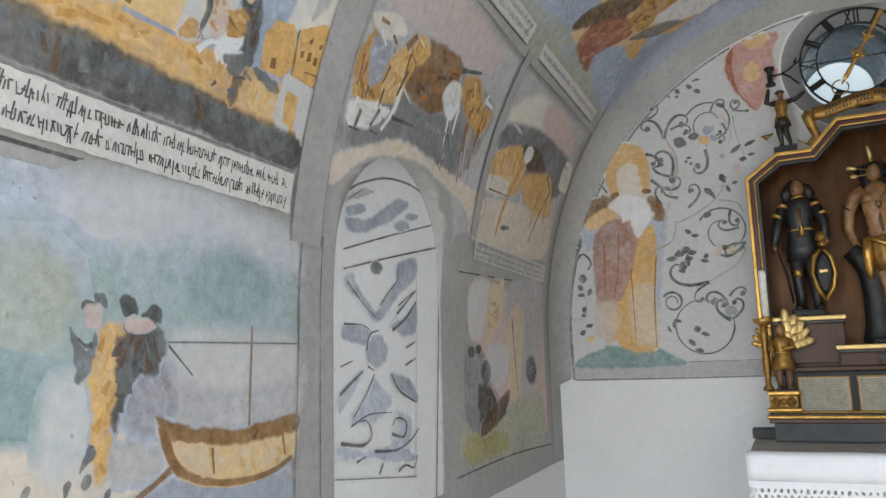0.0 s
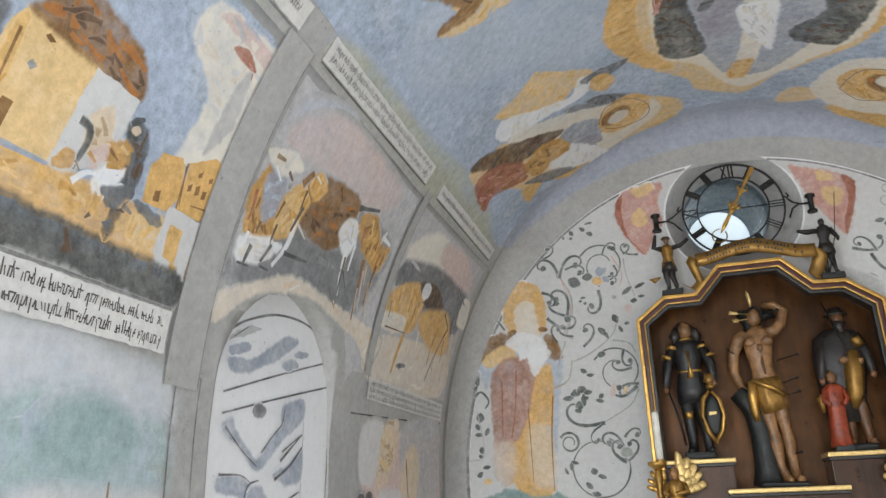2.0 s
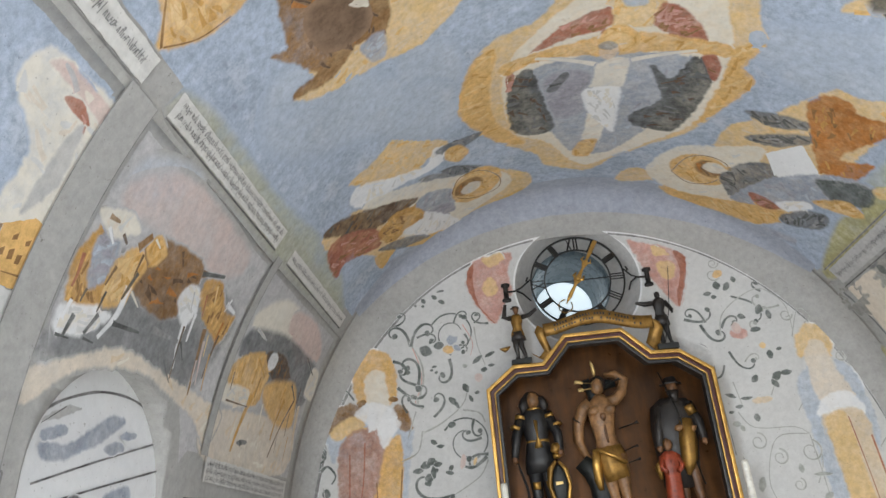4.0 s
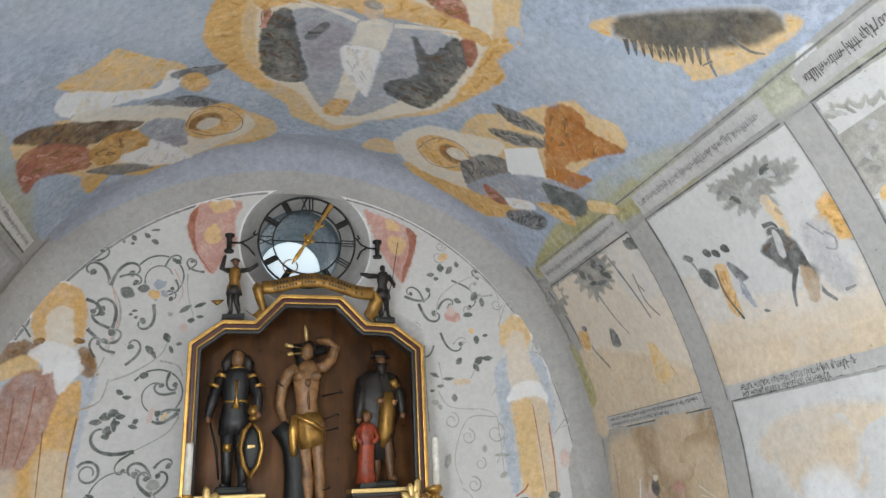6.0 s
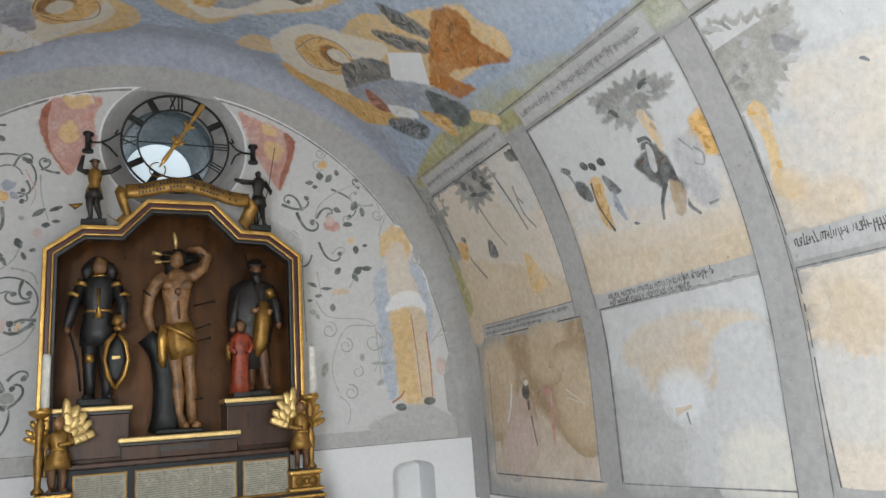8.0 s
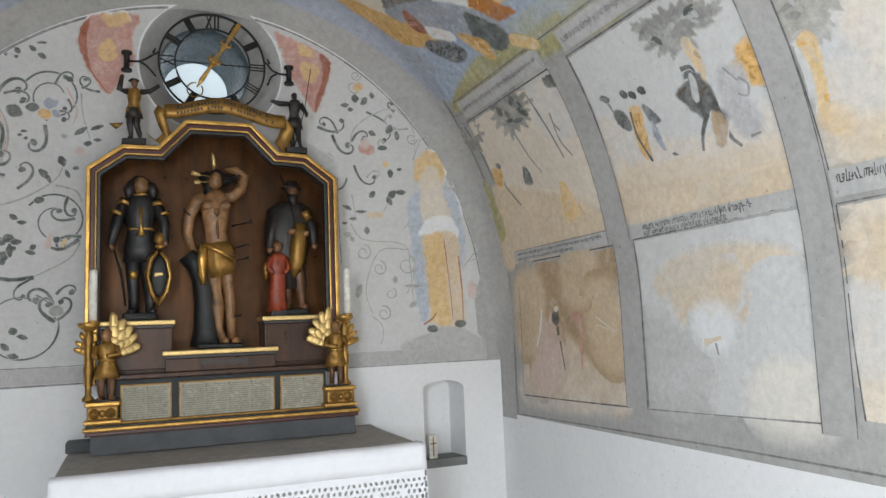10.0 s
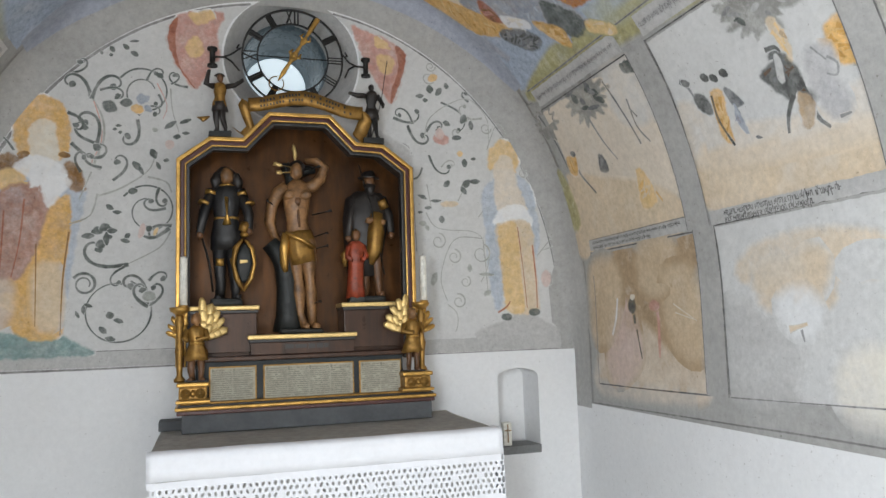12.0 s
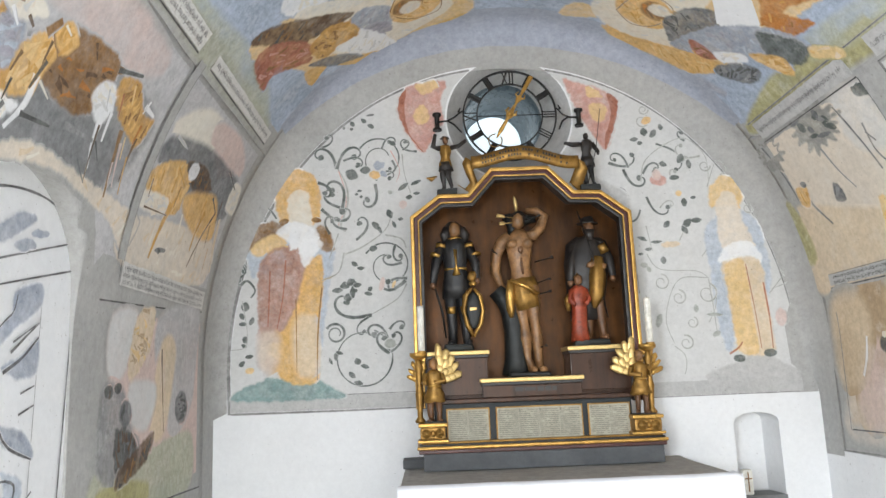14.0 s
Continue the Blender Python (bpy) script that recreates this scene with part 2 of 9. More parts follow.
def ball(bm, x, y, z, rx, ry, rz, mi=0, sub=2):
    got = bmesh.ops.create_icosphere(bm, subdivisions=sub, radius=1, matrix=Matrix.LocRotScale((x, y, z), None, (rx, ry, rz)))
    for f in {f for v in got["verts"] for f in v.link_faces}:
        f.material_index, f.smooth = mi, True
    return bm


def turned(profile, x, y, sides=20):
    """A lathe-turned body from (radius, z) pairs."""
    bm = bmesh.new()
    rings = [[bm.verts.new((x + r * math.cos(2 * math.pi * k / sides), y + r * math.sin(2 * math.pi * k / sides), z)) for k in range(sides)] for r, z in profile]
    for p, q in zip(rings, rings[1:]):
        for k in range(sides):
            bm.faces.new((p[k], p[(k + 1) % sides], q[(k + 1) % sides], q[k])).smooth = True
    bm.faces.new(rings[0][::-1])
    bm.faces.new(rings[-1])
    return bm


# ---- the vault's section: s runs along it from the crown, positive to the right ----
CX, HALF, SPRING, RISE = -0.03, 1.53, 1.62, 1.80
SECTION = [(HALF * math.sin(w), SPRING + RISE * math.cos(w)) for w in np.linspace(0, math.pi / 2, 160)] + [(HALF, 0.0)]
ALONG = np.concatenate([[0], np.cumsum([math.dist(p, q) for p, q in zip(SECTION, SECTION[1:])])])
S_SPRING, S_FLOOR = float(ALONG[-2]), float(ALONG[-1])


def vault(y, s, lift=0.0):
    """The place at y, s on the vault and the walls below it, lift metres into the room."""
    a = abs(s)
    x = float(np.interp(a, ALONG, [p[0] for p in SECTION]))
    z = float(np.interp(a, ALONG, [p[1] for p in SECTION]))
    n = Vector((x / HALF ** 2, max(0.0, (z - SPRING)) / RISE ** 2)).normalized()
    x, z = x - n.x * lift, z - n.y * lift
    return Vector((CX + math.copysign(x, s), y, z))


def altar_wall(x, z, lift=0.0):
    return Vector((x, -lift, z))


def shutter(y, z, lift=0.0):
    return Vector((-1.565 + lift, y, z))


def sheet(outline, holes=(), cut=0.07, cut_x=0.0):
    """A flat mesh of a plan (u, v) with holes, cut into strips along v so that it can be bent."""
    bm = bmesh.new()
    edges = []
    for loop in (outline, *holes):
        vs = [bm.verts.new((u, v, 0)) for u, v in loop]
        edges += [bm.edges.new((vs[i], vs[(i + 1) % len(vs)])) for i in range(len(vs))]
    bmesh.ops.triangle_fill(bm, use_beauty=True, edges=edges, normal=(0, 0, 1))
    lo, hi = min(v.co.y for v in bm.verts), max(v.co.y for v in bm.verts)
    if cut and bm.faces:
        for k in range(math.floor(lo / cut) + 1, math.ceil(hi / cut)):
            bmesh.ops.bisect_plane(bm, geom=bm.verts[:] + bm.edges[:] + bm.faces[:], dist=1e-5, plane_co=(0, k * cut, 0), plane_no=(0, 1, 0))
    if cut_x and bm.faces:
        lo, hi = min(v.co.x for v in bm.verts), max(v.co.x for v in bm.verts)
        for k in range(math.floor(lo / cut_x) + 1, math.ceil(hi / cut_x)):
            bmesh.ops.bisect_plane(bm, geom=bm.verts[:] + bm.edges[:] + bm.faces[:], dist=1e-5, plane_co=(k * cut_x, 0, 0), plane_no=(1, 0, 0))
    return bm


def bend(bm, place, lift):
    for v in bm.verts:
        v.co = place(v.co.x, v.co.y, lift)
    return bm


def thick(ob, t, side=-1.0):
    md = ob.modifiers.new("thickness", "SOLIDIFY")
    md.thickness, md.offset, md.use_even_offset = t, side, False
    return ob


def circle(u, v, r, n=48, squash=1.0):
    return [(u + r * math.cos(2 * math.pi * k / n), v + r * squash * math.sin(2 * math.pi * k / n)) for k in range(n)]


def facing(bm, inside):
    """Turns all faces towards a place in the room."""
    for f in bm.faces:
        f.normal_update()
        if f.normal.dot(Vector(inside) - f.calc_center_median()) < 0:
            f.normal_flip()
    return bm


# ---- the place ----
BACK, COVE = -5.6, -0.17
# window recess in the left wall: a round-headed opening
WIN_Y0, WIN_Y1, WIN_SILL = -2.235, -1.53, 1.04


def s_of(z):
    return S_SPRING + SPRING - z if z <= SPRING else float(np.interp(-z, [-p[1] for p in SECTION], ALONG))


arch_mid, arch_r = (WIN_Y0 + WIN_Y1) / 2, (WIN_Y1 - WIN_Y0) / 2
ARCH = [(WIN_Y0, -s_of(WIN_SILL)), (WIN_Y1, -s_of(WIN_SILL))] + [
    (arch_mid + arch_r * math.cos(w), -s_of(1.84 + 0.31 * math.sin(w))) for w in np.linspace(0, math.pi, 25)]
SIDE_WINDOW = [(-5.25, -s_of(1.05)), (-4.25, -s_of(1.05)), (-4.25, -s_of(2.42)), (-5.25, -s_of(2.42))]
BAND = 1.50

bm = facing(bend(sheet([(BACK, -S_FLOOR), (COVE, -S_FLOOR), (COVE, -BAND), (BACK, -BAND)], [ARCH, SIDE_WINDOW], 0.05, 0.08), vault, 0.0), (0, -3, 1.5))
wall_left = tagged(link("wall_left", bm, "grey_band", smooth=True), "grey limewashed side wall curving up into the vault", "wall", kind="structure")
thick(wall_left, 0.28)
bm = facing(bend(sheet([(BACK, S_FLOOR), (COVE, S_FLOOR), (COVE, BAND), (BACK, BAND)], (), 0.05, 0.2), vault, 0.0), (0, -3, 1.5))
wall_right = tagged(link("wall_right", bm, "grey_band", smooth=True), "grey limewashed side wall with faded fresco fields", "wall", kind="structure")
thick(wall_right, 0.28)
bm = facing(bend(sheet([(BACK, -BAND), (COVE, -BAND), (COVE, BAND), (BACK, BAND)], (), 0.05, 0.2), vault, 0.0), (0, -3, 1.5))
ceiling = tagged(link("ceiling", bm, "grey_band", smooth=True), "grey plastered barrel vault carrying painted scenes", "ceiling", kind="structure")
thick(ceiling, 0.28)

# the cove rounds the vault into the end wall
L_HALF, L_RISE, L_CX = 1.445, 1.565, -0.035


def lunette(s, grow=0.0):
    """The end wall's arched edge at the same share of the section as s on the vault."""
    a = abs(s)
    x = float(np.interp(a, ALONG, [p[0] for p in SECTION])) / HALF
    z = float(np.interp(a, ALONG, [p[1] for p in SECTION]))
    z = SPRING + (z - SPRING) / RISE * (L_RISE + grow) if z > SPRING else z
    return L_CX + math.copysign(x * (L_HALF + grow), s), z


bm = bmesh.new()
rows = []
marks = [s for s in np.linspace(-S_FLOOR, S_FLOOR, 241)]
for s in marks:
    outer = vault(0, s)
    ix, iz = lunette(s)
    low = outer.z < 1.40
    row = []
    for k in range(7):
        w = k / 6 * math.pi / 2
        f = 0.0 if low else 1 - math.cos(w)
        if s > 0:
            f *= min(1.0, max(0.0, (outer.z - 1.40) / 0.30))
        yy = COVE + (0 - COVE + 0.002) * math.sin(w)
        row.append(bm.verts.new((outer.x + (ix - outer.x) * f, yy, outer.z + (iz - outer.z) * f)))
    rows.append(row)
for p, q in zip(rows, rows[1:]):
    for k in range(6):
        f = bm.faces.new((p[k], p[k + 1], q[k + 1], q[k]))
        c = f.calc_center_median()
        f.material_index = 1 if c.z < (1.10 if c.x > 0 else 1.0) else 0
tagged(link("ceiling_cove", facing(bm, (0, -3, 1.5)), ["grey_band", "plaster_white"], smooth=True), "rounded grey plaster cove between vault and end wall", "cove", kind="structure")

# end wall with its round clock opening and small niche
CLOCK = (0.003, 2.905)
NICHE = [(1.045, 0.895), (1.275, 0.895), (1.275, 1.265)] + [(1.16 + 0.115 * math.cos(w), 1.265 + 0.045 * math.sin(w)) for w in np.linspace(0.35, math.pi - 0.35, 9)] + [(1.045, 1.265)]
bm = bend(sheet([(-1.75, 0.0), (1.7, 0.0), (1.7, 3.6), (-1.75, 3.6)], [circle(*CLOCK, 0.335), NICHE], 0), altar_wall, 0.0)
tagged(link("wall_end", facing(bm, (0, -3, 1.5)), "plaster_white"), "white plastered end wall behind the altar", "wall", kind="structure")
# splayed reveal, tube and outer opening of the round window
steps = [(0.335, 0.0, 0.0, 0.0), (0.326, 0.015, 0.0, 0.0), (0.228, 0.17, -0.018, 0.040), (0.222, 0.19, -0.018, 0.040)]


def round_skin(steps):
    """A round opening's skin through rings of (radius, depth, shift sideways, shift up)."""
    bm = bmesh.new()
    rings = [[bm.verts.new((CLOCK[0] + dx + r * math.cos(w), y, CLOCK[1] + up + r * math.sin(w))) for w in np.linspace(0, 2 * math.pi, 65)[:-1]] for r, y, dx, up in steps]
    for p, q in zip(rings, rings[1:]):
        for k in range(64):
            bm.faces.new((p[k], p[(k + 1) % 64], q[(k + 1) % 64], q[k])).smooth = True
    return bm


tagged(link("window_reveal", facing(round_skin(steps), (CLOCK[0], 0.1, CLOCK[1])), "grey_light"), "splayed grey plaster reveal of the round window", "reveal", kind="structure")
round_window = tagged(thing("window_1", "round window tube with blue-grey lining behind the clock", "window"), kind="structure")
part("lining", facing(round_skin([(0.222, 0.186, -0.018, 0.040), (0.212, 0.21, -0.020, 0.039), (0.205, 0.34, -0.030, 0.035), (0.185, 0.50, -0.042, 0.028), (0.172, 0.54, -0.045, 0.025)]), (CLOCK[0], 0.3, CLOCK[1])), "tube_paint", round_window)
bm = sheet(circle(CLOCK[0] - 0.045, CLOCK[1] + 0.025, 0.174), (), 0)
for v in bm.verts:
    v.co = Vector((v.co.x, 0.541, v.co.y))
part("pane", facing(bm, (0, -3, 1.5)), "outside_sky", round_window, "pane bright with the sky outside")

# niche lining
bm = bmesh.new()
front = [bm.verts.new((x, 0.0, z)) for x, z in NICHE]
back = [bm.verts.new((1.16 + (x - 1.16) * 0.86, 0.17, 0.91 + (z - 0.895) * 0.96)) for x, z in NICHE]
for k in range(len(front)):
    j = (k + 1) % len(front)
    bm.faces.new((front[k], front[j], back[j], back[k]))
bm.faces.new(back)
tagged(link("wall_niche", facing(bm, (1.16, -0.3, 1.1)), "plaster_white"), "small white plastered wall niche with a flat arch", "niche", kind="structure")
sill = thing("niche_shelf", "grey stone shelf slab at the foot of the niche", "shelf")
part("slab", box(1.046, 1.278, -0.008, 0.165, 0.865, 0.908, 0.004), "stone_grey", sill)

# floor and the wall with the open archway behind
bm = box(-1.9, 1.9, BACK - 0.4, 0.3, -0.2, 0.0, 0)
tagged(link("floor", bm, "floor_stone"), "worn pale stone floor", "floor", kind="structure")
bm = bmesh.new()
outer = [(-1.9, 0.0), (-1.25, 0.0), (-1.25, 2.0)] + [(1.22 * math.cos(w) - 0.03, 2.0 + 0.8 * math.sin(w)) for w in np.linspace(math.pi, 0, 17)] + [(1.19, 0.0), (1.9, 0.0), (1.9, 3.8), (-1.9, 3.8)]
bm = sheet(outer, (), 0)
for v in bm.verts:
    v.co = Vector((v.co.x, BACK, v.co.y))
thick(tagged(link("wall_back", facing(bm, (0, -3, 1.5)), "plaster_white"), "white plastered wall with a wide open archway", "wall", kind="structure"), 0.3)

# ---- altar ----
def outline_offset(path, d):
    """The open path moved d metres to its right hand, with mitred corners."""
    out = []
    for i, p in enumerate(path):
        dirs = [(Vector(b) - Vector(a)).normalized() for a, b in ((path[i - 1], p) if i else (p, path[1]), (p, path[i + 1]) if i < len(path) - 1 else (path[i - 1], p))]
        n = [Vector((v.y, -v.x)) for v in dirs]
        h = (n[0] + n[1]).normalized()
        out.append(Vector(p) + h * (d / max(0.3, h.dot(n[0]))))
    return out


def moulding(path, d0, d1, y0, y1, r=0.002):
    """A squared strip along a path in the upright plane, between two offsets and two depths."""
    bm = bmesh.new()
    a, b = outline_offset(path, d0), outline_offset(path, d1)
    rows = [[bm.verts.new((p.x, y, p.y)) for p, y in ((q, y0), (w, y0), (w, y1), (q, y1))] for q, w in zip(a, b)]
    for p, q in zip(rows, rows[1:]):
        for k in range(4):
            bm.faces.new((p[k], p[(k + 1) % 4], q[(k + 1) % 4], q[k]))
    bm.faces.new(rows[0][::-1])
    bm.faces.new(rows[-1])
    bmesh.ops.recalc_face_normals(bm, faces=bm.faces)
    return soften(bm, r)


# altar table, its cloths
TOP, TX0, TX1, TY = 1.105, -0.60, 0.735, -0.80
altar = thing("altar_table", "plastered stone altar block against the end wall", "altar")
part("block", box(TX0 + 0.05, TX1 - 0.05, TY + 0.05, -0.005, 0.0, TOP - 0.07, 0.01), "plaster_white", altar)
part("mensa", box(TX0 + 0.01, TX1 - 0.01, TY + 0.01, -0.004, TOP - 0.07, TOP, 0.012), "stone_grey", altar, "grey stone altar slab")
gradine = thing("altar_step", "dark grey stone step at the back of the altar", "step")
part("slab", box(-0.615, 0.60, -0.13, -0.004, TOP + 0.012, TOP + 0.055, 0.004), "stone_dark", gradine)

cover = thing("altar_cover", "plain grey linen cover spread over the altar top", "cloth")
bm = bmesh.new()
cols, depth_rows = 46, 22
grid = []
for i in range(cols + 1):
    line = []
    for j in range(depth_rows + 1):
        u, v = i / cols, j / depth_rows
        x = TX0 - 0.004 + (TX1 - TX0 + 0.012) * u
        y = -0.02 + (TY + 0.06) * v
        n = noise.noise((x * 4, y * 5, 1.7)) * 0.004 + noise.noise((x * 13, y * 9, 4.0)) * 0.0015
        edge = 0.010 * max(0.0, 1 - abs(v - 0.06) / 0.1) * (0.6 + 0.8 * noise.noise((x * 3, 0, 0)))
        line.append(bm.verts.new((x, y, TOP + 0.010 + n + edge)))
    grid.append(line)
for p, q in zip(grid, grid[1:]):
    for j in range(depth_rows):
        bm.faces.new((p[j], q[j], q[j + 1], p[j + 1])).smooth = True
ob = part("sheet", facing(bm, (0, -1, 3)), "linen_grey", cover)
thick(ob, 0.004)

cloth = thing("altar_cloth", "white linen altar cloth with a wide pierced lace border", "cloth")
LACE_TOP = TOP - 0.085


def cloth_edge(x, z):
    """The hanging front of the cloth, with soft waves."""
    return TY - 0.012 - 0.006 * math.sin(x * 17) * min(1.0, (TOP - z) * 4) - 0.004 * noise.noise((x * 6, z * 3, 0))


bm = bmesh.new()
rows = []
xs = np.linspace(TX0 - 0.012, TX1 + 0.014, 60)
section = [(TY + 0.055, TOP + 0.0165), (TY + 0.035, TOP + 0.0195), (TY + 0.018, TOP + 0.019), (TY + 0.004, TOP + 0.015), (None, TOP + 0.004), (None, TOP - 0.02), (None, TOP - 0.05), (None, LACE_TOP)]
for x in xs:
    row = []
    for y, z in section:
        yy = cloth_edge(x, z) if y is None else y
        row.append(bm.verts.new((x, yy, z + noise.noise((x * 5, yy * 7, z)) * 0.003)))
    rows.append(row)
for p, q in zip(rows, rows[1:]):
    for k in range(len(section) - 1):
        bm.faces.new((p[k], q[k], q[k + 1], p[k + 1])).smooth = True
thick(part("linen", facing(bm, (0, -2, 2.2)), "linen", cloth), 0.003)
# the side that hangs down at the right-hand end
bm = bmesh.new()
rows = []
for k in range(9):
    z = TOP + 0.018 - 0.06 * k
    rows.append([bm.verts.new((TX1 + 0.012 + 0.012 * math.sqrt(k / 8) + 0.004 * math.sin(j * 1.3), TY - 0.01 + 0.10 * j / 8, z)) for j in range(9)])
for p, q in zip(rows, rows[1:]):
    for j in range(8):
        bm.faces.new((p[j], p[j + 1], q[j + 1], q[j])).smooth = True
thick(part("side_fall", facing(bm, (3, -1, 1)), "linen", cloth), 0.003)
# lace: a net of small diamond and leaf-shaped holes in rows
bm = bmesh.new()
step = 0.0225
nx, nz = int((TX1 - TX0 + 0.02) / step), 18
rnd = random.Random(5)
for i in range(nx):
    for j in range(nz):
        x0, z1 = TX0 - 0.01 + i * step, LACE_TOP - j * step
        shift = step / 2 if j % 2 else 0.0
        cx, cz = x0 + step / 2 + shift, z1 - step / 2
        cell = [(x0 + shift, z1), (x0 + step / 2 + shift, z1), (x0 + step + shift, z1), (x0 + step + shift, z1 - step / 2), (x0 + step + shift, z1 - step), (x0 + step / 2 + shift, z1 - step), (x0 + shift, z1 - step), (x0 + shift, z1 - step / 2)]
        solid = (j % 8 == 7) or j == 0 or (j % 8 == 3 and i % 5 in (0,))
        if solid:
            bm.faces.new([bm.verts.new((x, cloth_edge(x, z), z)) for x, z in cell])
            continue
        turn, wide, tall = rnd.choice((0.5, -0.5, 0.0)), 0.26 * step * rnd.uniform(0.7, 1.15), 0.40 * step * rnd.uniform(0.7, 1.1)
        hole = []
        for k in range(8):
            w = math.pi * 0.75 - k * math.pi / 4
            hx, hz = wide * math.cos(w), tall * math.sin(w)
            hole.append((cx + hx * math.cos(turn) - hz * math.sin(turn), cz + hx * math.sin(turn) + hz * math.cos(turn)))
        va = [bm.verts.new((x, cloth_edge(x, z), z)) for x, z in cell]
        vb = [bm.verts.new((x, cloth_edge(x, z) - 0.001, z)) for x, z in hole]
        for k in range(8):
            bm.faces.new((va[k], va[(k + 1) % 8], vb[(k + 1) % 8], vb[k]))
part("lace_border", facing(bm, (0, -3, 1)), "linen", cloth, "pierced white lace border")
part("under_cloth", box(TX0 + 0.02, TX1 - 0.02, TY + 0.008, TY + 0.02, 0.30, LACE_TOP + 0.02, 0.002), "lining", cloth, "pale grey lining behind the lace")

# retable: case, frame, shelves, text boards
RX = 0.005
PATH_OUT = [(RX - 0.545, 1.40), (RX - 0.545, 2.325), (RX - 0.403, 2.432), (RX - 0.258, 2.432), (RX - 0.140, 2.560), (RX + 0.148, 2.560), (RX + 0.272, 2.432), (RX + 0.403, 2.426), (RX + 0.545, 2.318), (RX + 0.545, 1.40)]
FY = -0.235
retable = thing("altar_retable", "dark walnut altar retable with gilded stepped frame", "retable")
bm = bmesh.new()
inner = outline_offset(PATH_OUT, 0.01)
face = bm.faces.new([bm.verts.new((p.x, -0.02, p.y)) for p in inner])
bmesh.ops.triangulate(bm, faces=[face])
thick(part("back_board", facing(bm, (0, -3, 2)), "walnut_back", retable, "reddish brown varnished back board"), 0.015)
part("case_side", moulding(PATH_OUT, 0.002, 0.018, FY + 0.01, -0.004, 0.001), "ebony", retable)
frame_part = part("frame", moulding(PATH_OUT, 0.0, 0.018, FY - 0.020, FY + 0.012, 0.004), "gilding", retable, "gilded outer frame moulding")
part("frame_groove", moulding(PATH_OUT, 0.018, 0.036, FY - 0.008, FY + 0.012, 0.003), "wine_red", frame_part, "dark wine-red groove")
part("frame_bead", moulding(PATH_OUT, 0.036, 0.043, FY - 0.011, FY + 0.014, 0.003), "gilding", frame_part, "thin gilded inner bead")
part("frame_hollow", moulding(PATH_OUT, 0.043, 0.058, FY + 0.002, FY + 0.04, 0.003), "ebony", frame_part)
# lower case behind the shelves
part("lower_case", box(-0.485, 0.50, -0.19, -0.025, 1.405, 1.490, 0.004), "walnut", retable)


def shelf(x0, x1, z, y, drop):
    sh = part("shelf", box(x0 + 0.012, x1 - 0.012, y + 0.012, -0.03, z - drop, z - 0.034, 0.003), "walnut", retable, "walnut pedestal shelf with gilded edge")
    part("edge", box(x0, x1, y - 0.006, -0.03, z - 0.020, z, 0.005), "gilding_pale", sh, "gilded shelf edge")
    part("fillet", box(x0 + 0.006, x1 - 0.006, y + 0.004, -0.03, z - 0.034, z - 0.020, 0.003), "ebony", sh)
    return sh


shelf(-0.50, -0.180, 1.665, -0.225, 0.21)
shelf(0.195, 0.52, 1.668, -0.225, 0.21)
middle = shelf(-0.235, 0.258, 1.530, -0.262, 0.09)
part("cornice", box(-0.470, 0.490, -0.268, -0.03, 1.418, 1.440, 0.005), "walnut", retable)
part("predella", box(-0.455, 0.475, -0.250, -0.03, 1.232, 1.418, 0.003), "blue_black", retable, "blue-black board carrying three text panels")


def bars(bm, x0, x1, z, h, y, rnd, pitch, mi=0, fill=0.93):
    """One line of unreadable small lettering as short bars."""
    x = x0
    while x < x1 - pitch:
        w = min(x1 - x, pitch * rnd.uniform(1.5, 5.0))
        if rnd.random() < fill:
            box(x, x + w * 0.86, y - 0.0008, y + 0.0008, z - h * rnd.uniform(0.4, 0.6), z + h * rnd.uniform(0.35, 0.5), 0, bm, mi)
        x += w


rnd = random.Random(11)
for x0, x1, columns in ((-0.400, -0.197, 2), (-0.168, 0.240, 4), (0.265, 0.465, 2)):
    board = part("text_panel", box(x0, x1, -0.259, -0.249, 1.243, 1.397, 0.002), "gilding_old", retable, "framed greyed parchment panel with small lettering")
    part("parchment", box(x0 + 0.006, x1 - 0.006, -0.2615, -0.258, 1.249, 1.391, 0.001), "parchment", board)
    bm = bmesh.new()
    for c in range(columns):
        w = (x1 - x0 - 0.024) / columns
        for k in range(14):
            bars(bm, x0 + 0.013 + c * w, x0 + 0.009 + (c + 1) * w, 1.380 - 0.0092 * k, 0.0036, -0.262, rnd, 0.0045)
        box(x0 + 0.012 + c * w, x0 + 0.019 + c * w, -0.2630, -0.2610, 1.374, 1.386, 0, bm)
    part("lettering", bm, "ink", board)
bm = bmesh.new()
bars(bm, -0.07, 0.13, 1.475, 0.020, -0.2505, rnd, 0.014)
part("inscription", bm, "ebony", middle, "faded dark inscription")

# stepped gilded base and grey plinth
base = part("base_moulding", box(-0.540, 0.620, -0.312, -0.03, 1.216, 1.232, 0.006), "gilding", retable, "gilded base moulding")
part("base_fillet", box(-0.528, 0.608, -0.302, -0.03, 1.232, 1.240, 0.003), "ebony", base)
part("base_step", box(-0.520, 0.600, -0.292, -0.03, 1.240, 1.250, 0.004), "gilding_old", base)
part("base_hollow", box(-0.532, 0.612, -0.305, -0.03, 1.198, 1.216, 0.004), "wine_red", base)
part("plinth", box(-0.512, 0.602, -0.285, -0.02, TOP + 0.014, 1.198, 0.003), "stone_dark", retable, "dark grey painted plinth")
